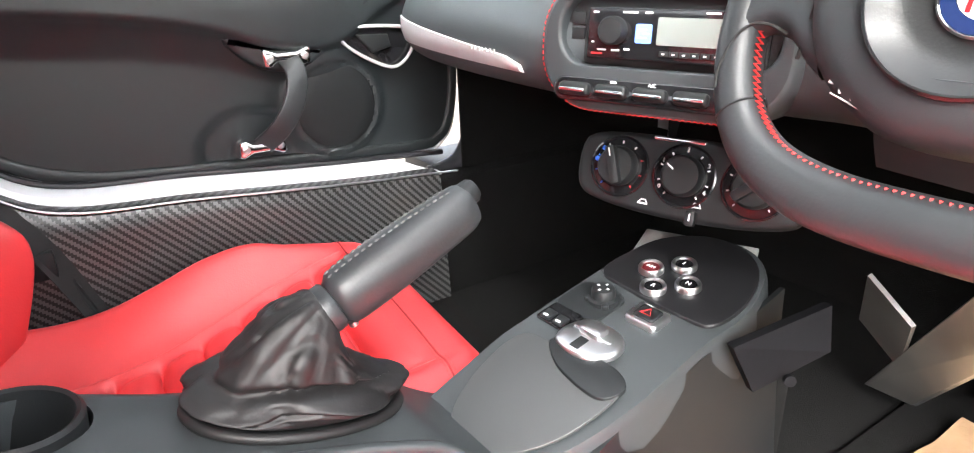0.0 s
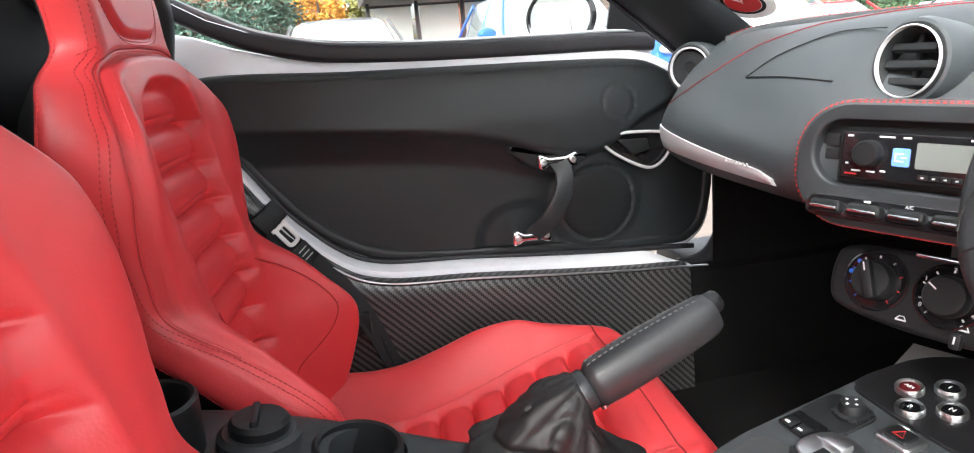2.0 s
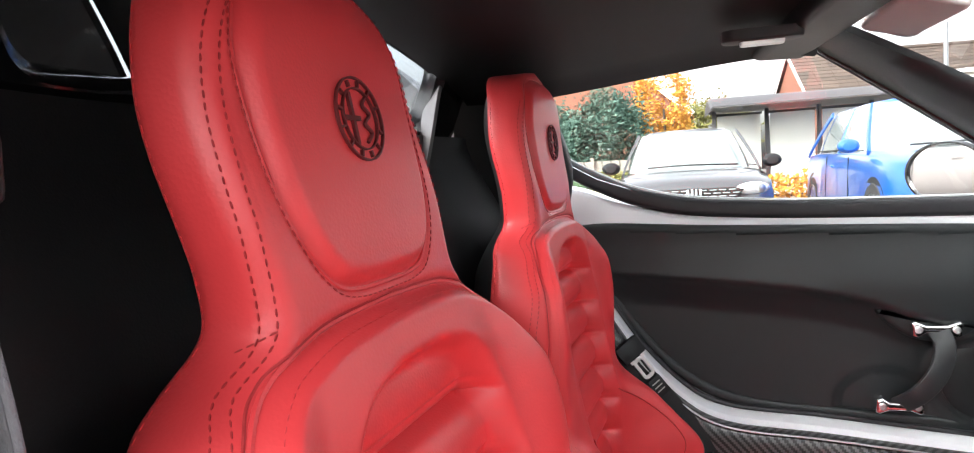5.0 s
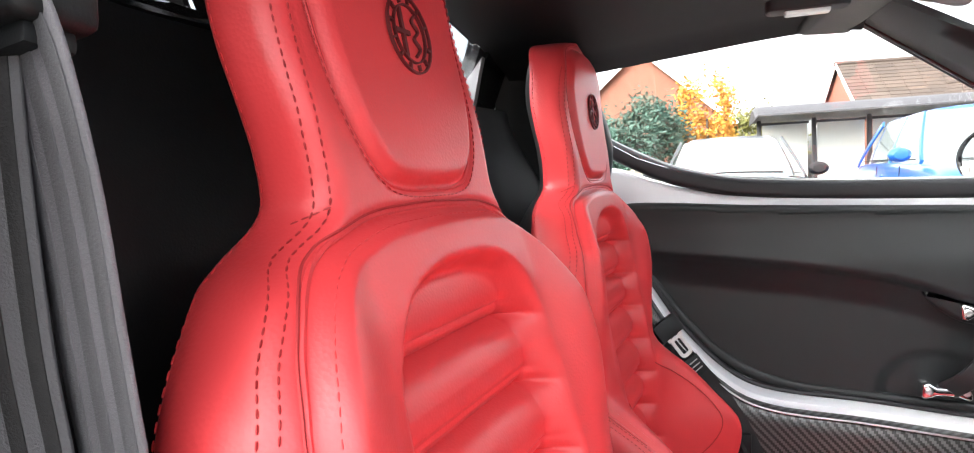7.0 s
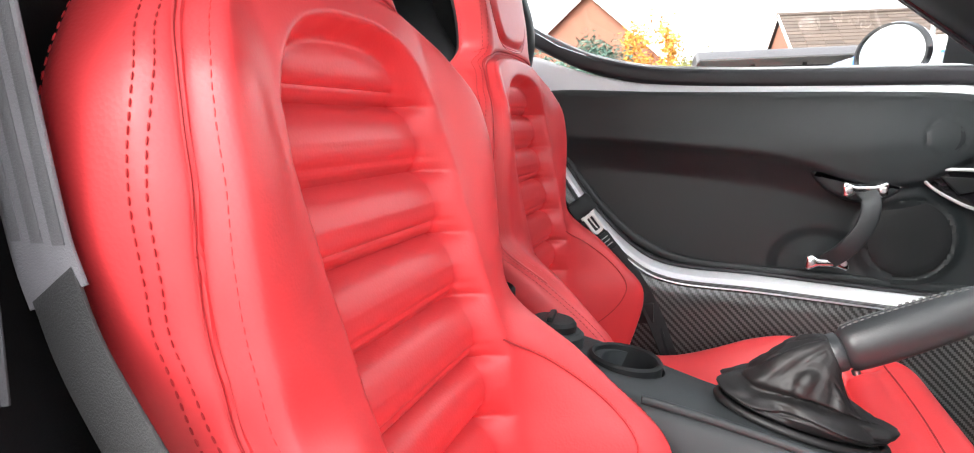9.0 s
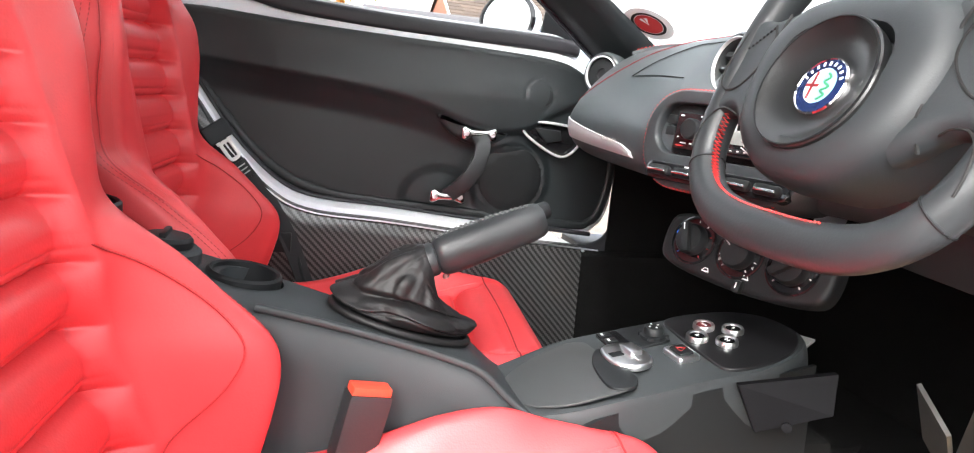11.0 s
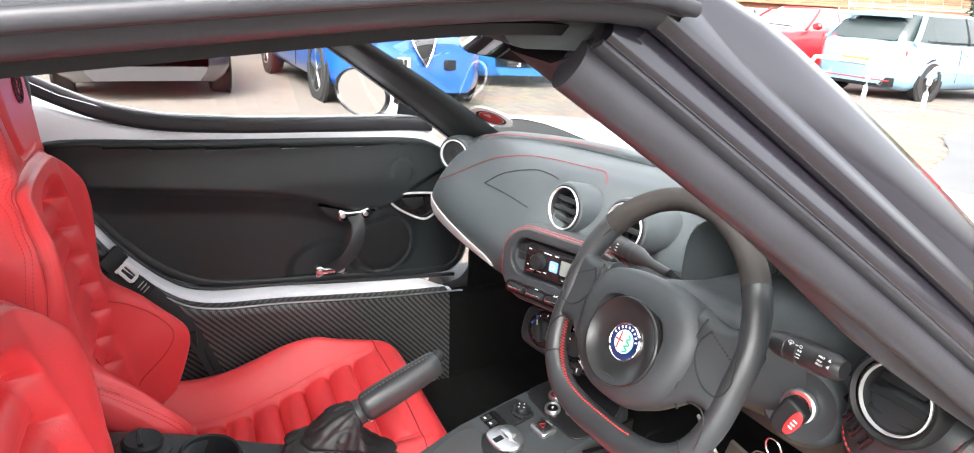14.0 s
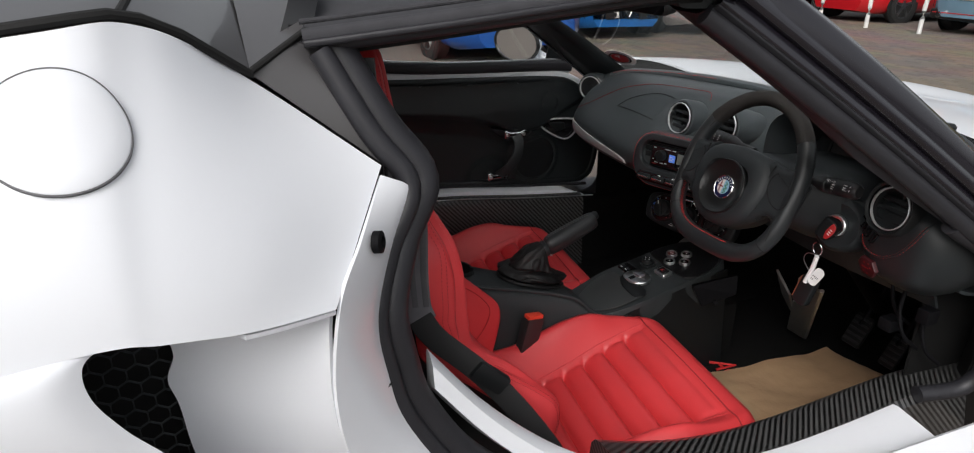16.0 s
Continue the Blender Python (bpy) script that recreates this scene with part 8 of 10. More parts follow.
# rear cabin closing panels
for s in (-1, 1):
    part("rear_side_trim", thicken(surface(lambda u, v: Vector((s * (0.600 - 0.075 * v - 0.04 * u), -0.93 - 0.10 * u, 0.50 + 0.58 * v)), 8, 12), 0.008), PANEL, body, "black rear side trim")
front = thing("front_body", "white bonnet and wings of the sports car", "car bonnet")
def bonnet(u, v):
    s = 2 * u - 1
    x = s * 0.78
    yb = 0.635 - 0.55 * s * s
    y = yb + (1.95 - yb) * v
    z = 0.790 - 0.22 * v ** 1.5 + 0.065 * smooth(0.55, 0.85, abs(s)) * (1 - 0.4 * v) - 0.16 * smooth(0.88, 1.0, abs(s)) - 0.02 * (1 - v) * (1 - abs(s))
    return Vector((x, y, z))
part("bonnet", thicken(surface(bonnet, 48, 30), 0.006), WHITE_PAINT, front, "white bonnet and wing skin", True, 60)
part("nose_panel", thicken(surface(lambda u, v: Vector(((2 * u - 1) * 0.78, 1.955 + 0.05 * math.sin(math.pi * v) - 0.10 * (2 * u - 1) ** 4, 0.24 + 0.33 * v - 0.10 * v * smooth(0.88, 1.0, abs(2 * u - 1)))), 24, 10), 0.006), WHITE_PAINT, front, "white nose panel", True, 60)
for s in (-1, 1):
    part("wing_side", thicken(surface(lambda u, v: Vector((s * (0.785 + 0.02 * math.sin(math.pi * v)), 0.30 + 1.65 * u, 0.24 + (0.44 - 0.22 * u ** 1.5) * v)), 24, 8), 0.006), WHITE_PAINT, front, "white wing side", True, 60)
    front_wheel = part("wheel", lathe([(0.0, 0.04), (0.06, 0.05), (0.09, 0.02), (0.18, 0.03), (0.205, 0.055), (0.21, 0.0)], (s * 0.765, 1.16, 0.30), (s, 0, 0), 40), SATIN_METAL, front, "alloy wheel")
    part("tyre", lathe([(0.21, -0.09), (0.28, -0.09), (0.30, -0.07), (0.30, 0.045), (0.28, 0.06), (0.21, 0.055)], (s * 0.765, 1.16, 0.30), (s, 0, 0), 40), RUBBER, front_wheel, "black tyre")
# honeycomb cowl between screen and bonnet
def cowl(u, v):
    s = 2 * u - 1
    p = screen_pt(u, 0.0) + Vector((s * 0.035, 0.004, -0.012))
    q = bonnet(0.5 + 0.5 * s * 0.90, 0.0) + Vector((0, 0.01, -0.006))
    return p.lerp(q, v)
part("cowl_panel", thicken(surface(cowl, 40, 4), 0.006), GAP, front, "black scuttle panel")
cells = []
for i in range(58):
    for j in range(10):
        u = 0.50 + 0.47 * (i + (0.5 if j % 2 else 0)) / 58
        c = cowl(u, 0.30 + 0.068 * j)
        cells.append(lathe([(0.0083, 0), (0.0083, 0.005), (0.0066, 0.005), (0.0066, 0)], c + Vector((0, 0, 0.003)), (0.1, 0.1, 1), 6))
part("cowl_mesh", joined(*cells), PLASTIC, front, "black honeycomb scuttle mesh", False)
w1 = [(0.24, 0.435, 0.828), (0.335, 0.380, 0.829), (0.45, 0.300, 0.822), (0.55, 0.215, 0.814)]
part("wiper_arm", sweep(spline([Vector(p) for p in w1], 6), rrect(0.022, 0.012, 0.004, 3)), GREY_PLASTIC, front, "grey wiper arm")
part("wiper_boss", lathe([(0.016, -0.02), (0.016, 0.012), (0.010, 0.018), (0, 0.018)], (0.335, 0.378, 0.828), (0, 0.1, 1), 20), PLASTIC, front)
# hinge pillar and door shut face on the driver's side
part("hinge_pillar", loft([[Vector((0.625, y, z)), Vector((0.700, y + 0.03, z)), Vector((0.715, y + 0.20, z)), Vector((0.60, y + 0.20, z)), Vector((0.585, y + 0.04, z))] for y, z in ((0.10, 0.80), (0.16, 0.70), (0.20, 0.58), (0.20, 0.48), (0.19, 0.40), (0.22, 0.30))]), HINGE, front, "dark painted hinge pillar")
part("hinge_seal", tube([(0.655, -0.035, 0.790), (0.675, 0.075, 0.715), (0.680, 0.15, 0.60), (0.672, 0.165, 0.50), (0.655, 0.14, 0.43), (0.632, 0.05, 0.42)], 0.016, 12, smooth=6), RUBBER, front, "black rubber door seal")
part("side_kick", thicken(surface(lambda u, v: Vector((0.575 - 0.01 * v, 0.10 + 0.55 * u, 0.14 + 0.55 * v)), 6, 6), 0.006), CARPET, front, "dark footwell side")
part("side_kick", thicken(surface(lambda u, v: Vector((-0.64 - 0.02 * v, 0.095 + 0.555 * u, 0.14 + 0.62 * v)), 6, 6), 0.006), CARPET, front, "dark footwell side")

# interior mirror and windscreen sticker
mir = thing("interior_mirror", "black interior mirror on windscreen", "car mirror")
MI = frame_to((-0.085, -0.175, 1.085), (0.10, -0.96, -0.22))
part("mirror_case", moved(slab(rrect(0.215, 0.060, 0.022, 5), 0.030, None, 0.008), MI @ Matrix.Translation((0, 0, -0.024))), PLASTIC, mir, "black mirror case")
part("mirror_glass", moved(slab(rrect(0.200, 0.050, 0.018, 5), 0.0015), MI @ Matrix.Translation((0, 0, 0.0065))), MIRROR, mir, "mirror glass")
part("mirror_stem", tube([(-0.085, -0.150, 1.090), (-0.06, -0.115, 1.105), (-0.03, -0.105, 1.120)], 0.010, 10, smooth=4), PLASTIC, mir)
sticker = thing("windscreen_sticker", "round red and white sticker inside windscreen", "sticker")
def stick(r0, r1, ang0, ang1, lift, mat, lab, c=(0.115, 0.255), n=40):
    def f(a, r):
        u = c[0] + r * math.cos(a) / 1.30
        v = c[1] + r * math.sin(a) / 0.62
        p = screen_pt(u, v)
        nrm = (screen_pt(u + 0.01, v) - p).cross(screen_pt(u, v + 0.01) - p).normalized()
        if nrm.y > 0:
            nrm = -nrm
        return p + nrm * (0.006 + lift)
    rings = [[f(ang0 + (ang1 - ang0) * k / n, r) for k in range(n + 1)] for r in (r0, r1)]
    return part("sticker_layer", loft(rings, False, False), mat, sticker, lab)
stick(0.001, 0.038, 0, 2 * math.pi, 0.0, WHITE_PLASTIC, "white disc")
stick(0.0225, 0.0270, 0, 2 * math.pi, 0.0006, PLASTIC, "dark ring")
stick(0.001, 0.0215, 0, 2 * math.pi, 0.0008, RED_PRINT, "red disc")
stick(0.002, 0.015, radians(60), radians(82), 0.0012, WHITE_PLASTIC, "white bar")
stick(0.002, 0.015, radians(98), radians(120), 0.0012, WHITE_PLASTIC, "white bar")
# sun visor pale pad near the header
visor = thing("sun_visor", "pale vanity flap under the windscreen header", "sun visor")
part("visor_pad", moved(slab(rrect(0.20, 0.075, 0.02, 5), 0.012, None, 0.005), frame_to((-0.35, -0.355, 1.122), (0.0, -0.25, -0.97))), VISOR, visor)

# ---- forecourt and street ----
def gz(x, y):
    """Height of the gently sloping ground."""
    return 0.015 * x - 0.006 * y


def paver_material():
    m = material("clay_paver", (0.27, 0.18, 0.14), 0.8)
    t, b = nodes_of(m)
    info = t.nodes.new("ShaderNodeNewGeometry")
    oi = t.nodes.new("ShaderNodeObjectInfo")
    sm = t.nodes.new("ShaderNodeMath")
    sm.operation = "ADD"
    t.links.new(info.outputs["Random Per Island"], sm.inputs[0])
    t.links.new(oi.outputs["Random"], sm.inputs[1])
    fr = t.nodes.new("ShaderNodeMath")
    fr.operation = "FRACT"
    t.links.new(sm.outputs[0], fr.inputs[0])
    ramp = t.nodes.new("ShaderNodeValToRGB")
    el = ramp.color_ramp.elements
    el[0].position, el[0].color = 0.0, (0.165, 0.135, 0.112, 1)
    el[1].position, el[1].color = 1.0, (0.262, 0.198, 0.146, 1)
    e = el.new(0.5)
    e.color = (0.220, 0.175, 0.145, 1)
    t.links.new(fr.outputs[0], ramp.inputs[0])
    co = t.nodes.new("ShaderNodeTexCoord")
    no = add(t, "ShaderNodeTexNoise", Scale=1.2, Detail=5.0)
    t.links.new(co.outputs["Object"], no.inputs["Vector"])
    mx = t.nodes.new("ShaderNodeMix")
    mx.data_type, mx.blend_type = "RGBA", "MULTIPLY"
    mx.inputs[0].default_value = 0.6
    t.links.new(ramp.outputs[0], mx.inputs[6])
    t.links.new(no.outputs["Color"], mx.inputs[7])
    t.links.new(mx.outputs[2], b.inputs["Base Color"])
    bp = add(t, "ShaderNodeBump", Strength=0.4, Distance=0.003)
    n2 = add(t, "ShaderNodeTexNoise", Scale=90.0, Detail=3.0)
    t.links.new(co.outputs["Object"], n2.inputs["Vector"])
    t.links.new(n2.outputs["Fac"], bp.inputs["Height"])
    t.links.new(bp.outputs[0], b.inputs["Normal"])
    return m


FAR_GROUND = grain(material("dull_tarmac", (0.08, 0.073, 0.070), 0.9), 30, 0.4, "noise", 0.3, 0.7)
TARMAC = grain(material("dark_tarmac", (0.10, 0.102, 0.105), 0.85), 160, 0.7, "noise", 0.25, 1.5, 0.05, 0.004)
PAVER = paver_material()
SAND = grain(material("paving_sand", (0.13, 0.108, 0.092), 0.95), 200, 0.5, "noise", 0.3, 5)
bm = bmesh.new()
v = [bm.verts.new((x, y, gz(x, y) - 0.03)) for x, y in ((-400, -400), (400, -400), (400, 400), (-400, 400))]
bm.faces.new(v)
ground = solo("ground", bm, FAR_GROUND, "grey tarmac ground reaching to the horizon", "ground", kind="structure", smooth=False)
bm = bmesh.new()
v = [bm.verts.new((x, y, gz(x, y) - 0.010)) for x, y in ((-12, -8), (8, -8), (8, 12.5), (-12, 12.5))]
bm.faces.new(v)
pavement = solo("pavement", bm, SAND, "block-paved forecourt of reddish brown pavers", "paving", kind="structure", smooth=False)
# dark tarmac patch ahead of the car
bm = bmesh.new()
tar = [(p.x, p.y) for p in closed_spline([(-1.75, 3.4), (-1.95, 4.6), (-2.6, 6.4), (-3.4, 8.2), (-2.0, 10.0), (2.0, 11.0), (7.0, 9.0), (7.0, 2.6), (2.0, 2.2), (-1.0, 2.6)], 5)]
v = [bm.verts.new((x, y, gz(x, y) + 0.006)) for x, y in tar]
bm.faces.new(v)
solo("road", bm, TARMAC, "dark smooth tarmac patch beside the paving", "road", kind="structure", smooth=False)

# ---- painted vehicles ----
TYRE = grain(material("tyre_rubber", (0.018, 0.018, 0.018), 0.8), 100, 0.3, "noise", 0.2, 20)
ALLOY = grain(material("alloy", (0.45, 0.46, 0.47), 0.3, 1.0), 80, 0.05, "noise", 0.1, 9)
DARK_ALLOY = grain(material("dark_alloy", (0.05, 0.05, 0.055), 0.3, 0.8), 80, 0.05, "noise", 0.1, 9)
CAR_GLASS = material("tinted_car_glass", (0.035, 0.045, 0.045), 0.03, 0, 0.0, 0.8)
# the same window glass with the sky's reflection put into a paler base colour
SKY_LIT_GLASS = material("sky_lit_car_glass", (0.20, 0.23, 0.23), 0.05, 0, 0.5, 1.0)
LAMP = material("headlamp", (0.62, 0.64, 0.66), 0.12, 0.3, 0.8)
TAIL = material("tail_lamp", (0.40, 0.015, 0.015), 0.15, 0, 0.8)
PLATE_Y = material("yellow_plate", (0.75, 0.50, 0.03), 0.4)
PLATE_W = material("white_plate", (0.75, 0.75, 0.72), 0.4)


def paint(name, c, metal=0.25):
    return grain(material(name, c, 0.28, metal, 1.0), 500, 0.03, "noise", 0.06, 1.2)


def parked_car(label, pos, heading, col, size, prof, glass, front="wide", rear_plate=False, dark=False, group="parked cars"):
    """A parked car: nose at +y of its own frame, standing on z = 0."""
    L, W, H = size
    hw = W / 2
    car_ = thing("parked_car", label, "car", pose(pos[0], pos[1], gz(*pos), 0, 0, heading), group)
    belt = [(q * L - L / 2, z) for q, z in prof["belt"]]
    def plan(y):
        q = (y + L / 2) / L
        return hw * (1 - 0.30 * max(0, (0.10 - q) / 0.10) ** 2 - 0.34 * max(0, (q - 0.86) / 0.14) ** 2.0 - 0.02 * max(0, (0.3 - q) / 0.3))
    rings = []
    for k in range(41):
        q = k / 40
        q = 0.5 - 0.5 * math.cos(math.pi * q)
        y = (q - 0.5) * L * 0.998
        w, zt = plan(y), curve_table(belt, y)
        zb = 0.20 + 0.10 * max(0, (0.08 - q) / 0.08) + 0.06 * max(0, (q - 0.92) / 0.08)
        half = [(0.0, zb - 0.02), (w * 0.82, zb - 0.02), (w * 0.94, zb + 0.06), (w * 0.985, zb + 0.16), (w, zb + 0.30), (w * 0.985, zt - 0.20), (w * 0.965, zt - 0.10), (w * 0.92, zt - 0.035), (w * 0.80, zt + 0.0), (w * 0.45, zt + 0.028), (0.0, zt + 0.038)]
        half = [(x, min(z, zt + 0.04)) for x, z in half]
        rings.append([Vector((x, y, z)) for x, z in half] + [Vector((-x, y, z)) for x, z in half[-2:0:-1]])
    body_ = part("body", loft(rings), col, car_, "", True, 40)
    # wheel arches, tyres, rims
    for y in (prof["axles"][0] * L - L / 2, prof["axles"][1] * L - L / 2):
        for s in (-1, 1):
            r = prof["wheel"]
            x = plan(y) * 0.985
            part("wheel_arch", lathe([(0, 0.004), (r + 0.055, 0.004), (r + 0.065, -0.02)], (s * x, y, r), (s, 0, 0), 36), GAP, body_, "dark wheel arch")
            wh = part("wheel", lathe([(r * 0.66, -0.20), (r * 0.94, -0.20), (r, -0.17), (r, -0.02), (r * 0.95, 0.006), (r * 0.70, 0.012), (r * 0.66, 0.0)], (s * (x + 0.008), y, r), (s, 0, 0), 40), TYRE, car_, "black tyre")
            part("rim", lathe([(r * 0.68, 0.004), (r * 0.64, 0.010), (r * 0.60, -0.03), (0, -0.045)], (s * (x + 0.008), y, r), (s, 0, 0), 40), GAP, wh, "wheel barrel")
            m = frame_to((s * (x + 0.008), y, r), (s, 0, 0))
            for k in range(5):
                part("spoke", moved(joined(box(-0.028, 0.02, -0.03, -0.008, r * 0.65, 0.006, 0.004), box(0.008, 0.02, -0.03, 0.028, r * 0.65, 0.006, 0.004)), m @ Matrix.Rotation(radians(72 * k), 4, "Z")), DARK_ALLOY if dark else ALLOY, wh)
            part("rim_edge", moved(lathe([(r * 0.70, -0.004), (r * 0.69, 0.010), (r * 0.65, 0.008), (r * 0.64, -0.01)], seg=40), m), DARK_ALLOY if dark else ALLOY, wh)
            part("hub", moved(lathe([(0.045, -0.03), (0.04, 0.008), (0, 0.010)], seg=20), m), DARK_ALLOY if dark else ALLOY, wh)
    # glasshouse
    g = prof["glass"]
    gr = []
    for t in (0.0, 0.25, 0.5, 0.75, 0.93):
        yf = (g["front"][0] + (g["front"][1] - g["front"][0]) * t) * L - L / 2
        yr = (g["rear"][0] + (g["rear"][1] - g["rear"][0]) * t ** 1.3) * L - L / 2
        zc = curve_table(belt, 0) + (H - curve_table(belt, 0)) * t
        w = hw * (0.90 - 0.22 * t ** 1.2)
        out = []
        for k in range(32):
            a = 2 * math.pi * k / 32
            x = w * math.copysign(abs(math.cos(a)) ** 0.45, math.cos(a))
            y = (yf + yr) / 2 + (yf - yr) / 2 * math.copysign(abs(math.sin(a)) ** 0.55, math.sin(a))
            out.append(Vector((x, y, zc - (0.03 if t == 0 else 0) - 0.02 * (abs(x) / w) ** 4)))
        gr.append(out)
    part("glasshouse", loft(gr), glass, car_, "car windows", True, 50)
    top = [gr[-1], [p.lerp(Vector((0, p.y, p.z)), 0.10) + Vector((0, -p.y * 0.02, 0.03)) for p in gr[-1]], [Vector((p.x * 0.6, p.y * 0.75, H)) for p in gr[-1]], [Vector((p.x * 0.05, p.y * 0.1, H + 0.008)) for p in gr[-1]]]
    top[0] = [p * 1.0 + Vector((p.x * 0.012, 0, -0.01)) for p in top[0]]
    part("roof", loft(top), col, car_, "", True, 60)
    for s in (-1, 1):
        for (ya, yb, w_) in prof["pillars"]:
            def side_pt(q, t):
                z0 = curve_table(belt, 0) - 0.03
                z = z0 + (H * 0.96 - z0) * t
                w = hw * (0.905 - 0.215 * t ** 1.2)
                return Vector((s * w, q * L - L / 2, z))
            part("pillar", sweep([side_pt(ya + (yb - ya) * k / 6, k / 6) for k in range(7)], rrect(w_, 0.03, 0.012, 2), up=(s, 0, 0.4)), col if w_ > 0.045 else PLASTIC, body_)
        part("belt_strip", sweep([Vector((s * (hw * 0.905), (q - 0.5) * L, curve_table(belt, (q - 0.5) * L) + 0.015)) for q in [0.14 + 0.52 * k / 12 for k in range(13)]], rrect(0.02, 0.016, 0.005, 2)), PLASTIC, body_)
        mx = (g["front"][0] - 0.055) * L - L / 2
        part("door_mirror", moved(lathe([(0, 0.09), (0.06, 0.085), (0.095, 0.04), (0.10, 0.0), (0.09, -0.03), (0, -0.035)], seg=20), Matrix.Translation((s * (hw + 0.07), mx, curve_table(belt, 0) + 0.06)) @ Matrix.Rotation(radians(-90), 4, "X") @ Matrix.Diagonal((1.15, 0.8, 0.8, 1))), PLASTIC if prof.get("dark_mirrors") else col, car_)
        part("door_gap", tube([(s * hw * 1.001, (0.60 - 0.5) * L, 0.32), (s * hw * 1.002, (0.60 - 0.5) * L, 0.6), (s * hw * 0.97, (0.585 - 0.5) * L, curve_table(belt, 0) - 0.06)], 0.006, 5), GAP, body_)
        part("door_gap", tube([(s * hw * 1.001, (0.36 - 0.5) * L, 0.32), (s * hw * 1.002, (0.36 - 0.5) * L, 0.6), (s * hw * 0.97, (0.36 - 0.5) * L, curve_table(belt, 0) - 0.06)], 0.006, 5), GAP, body_)
        part("door_handle", box(s * hw * 0.99 - 0.012, (0.40 - 0.5) * L, curve_table(belt, 0) - 0.19, s * hw * 0.99 + 0.02, (0.40 - 0.5) * L + 0.18, curve_table(belt, 0) - 0.16, 0.01), col, body_)
        # head and tail lamps
        lz = prof["lamp"]
        lm = pose(s * hw * 0.70, L / 2 - 0.165, lz, 0, 0, -s * 38)
        part("headlamp", moved(lathe([(0, 0.06), (0.5, 0.055), (0.85, 0.035), (1.0, 0.0), (0.9, -0.05)], seg=28), lm @ Matrix.Rotation(radians(-90), 4, "X") @ Matrix.Diagonal((0.215, 0.072 * prof.get("lampk", 1), 1.2, 1))), LAMP, body_, "clear headlamp")
        part("headlamp_lens", moved(lathe([(0.045, 0), (0.05, 0.02), (0.03, 0.03), (0, 0.032)], seg=20), lm @ Matrix.Translation((0.04 * s, 0.055, 0)) @ Matrix.Rotation(radians(-90), 4, "X")), ALLOY, body_, "round lamp reflector")
        part("tail_lamp", moved(box(-0.14, -0.03, -0.05, 0.14, 0.03, 0.05, 0.02), pose(s * hw * 0.72, -L / 2 + 0.13, curve_table(belt, -L / 2) - 0.10, 0, 0, s * 28)), TAIL, body_, "red tail lamp")
    # nose details
    nz = prof["lamp"]
    if front == "shield":
        sh = [(0, -0.26), (0.09, -0.10), (0.14, 0.05), (0.12, 0.10), (-0.12, 0.10), (-0.14, 0.05), (-0.09, -0.10)]
        part("shield_grille", moved(slab(sh[::-1], 0.05, None, 0.015), frame_to((0, L / 2 - 0.045, nz - 0.04), (0, 1, 0.25))), GAP, body_, "dark shield grille")
        part("shield_rim", moved(tube([(x, y, 0.05) for x, y in sh], 0.010, 8, True), frame_to((0, L / 2 - 0.045, nz - 0.04), (0, 1, 0.25))), CHROME, body_, "bright grille surround")
        part("nose_badge", moved(lathe([(0, 0.012), (0.04, 0.01), (0.042, 0)], seg=20), frame_to((0, L / 2 - 0.035, nz + 0.09), (0, 1, 0.35))), BADGE_WHITE, body_)
        for s in (-1, 1):
            part("lower_intake", moved(slab(rrect(0.50, 0.12, 0.03), 0.05, None, 0.012), frame_to((s * hw * 0.50, L / 2 - 0.085, nz - 0.26), (s * 0.35, 1, 0.0))), GAP, body_, "dark lower intake")
    elif front == "wide":
        part("grille", moved(slab([(-0.52, 0.05), (-0.40, -0.07), (0.40, -0.07), (0.52, 0.05), (0.40, 0.075), (-0.40, 0.075)], 0.05, None, 0.012), frame_to((0, L / 2 - 0.06, nz - 0.05), (0, 1, 0.12))), GAP, body_, "dark grille")
        for r_ in range(4):
            for c in range(9):
                if abs(c - 4) < 1:
                    continue
                x = (c - 4) * 0.098 + (0.04 if r_ % 2 else 0)
                part("grille_fleck", moved(box(x - 0.036, 0.050 - 0.034 * r_ - 0.005, 0.050, x + 0.036, 0.050 - 0.034 * r_ + 0.005, 0.058, 0.002), frame_to((0, L / 2 - 0.058, nz - 0.05), (0, 1, 0.12))), ALLOY, body_)
        for k, x in enumerate((-0.075, -0.030, 0.010, 0.055)):
            part("nose_mark", moved(box(x, -0.045, 0.052, x + 0.024, 0.045, 0.062, 0.003), frame_to((0, L / 2 - 0.058, nz - 0.03), (0, 1, 0.12))), ALLOY, body_, "bright vertical marking")
        part("lower_intake", moved(slab(rrect(1.0, 0.12, 0.04), 0.05, None, 0.012), frame_to((0, L / 2 - 0.055, nz - 0.33), (0, 1, 0))), GAP, body_, "dark lower intake")
    elif front == "smile":
        part("nose_mark", moved(slab(rrect(0.20, 0.04, 0.015), 0.02), frame_to((0, L / 2 - 0.06, nz + 0.02), (0, 1, 0.3))), ALLOY, body_)
        part("lower_intake", moved(slab(rrect(0.80, 0.10, 0.04), 0.04, None, 0.01), frame_to((0, L / 2 - 0.075, nz - 0.30), (0, 1, 0))), PLASTIC, body_, "dark lower intake")
    elif front == "tall":
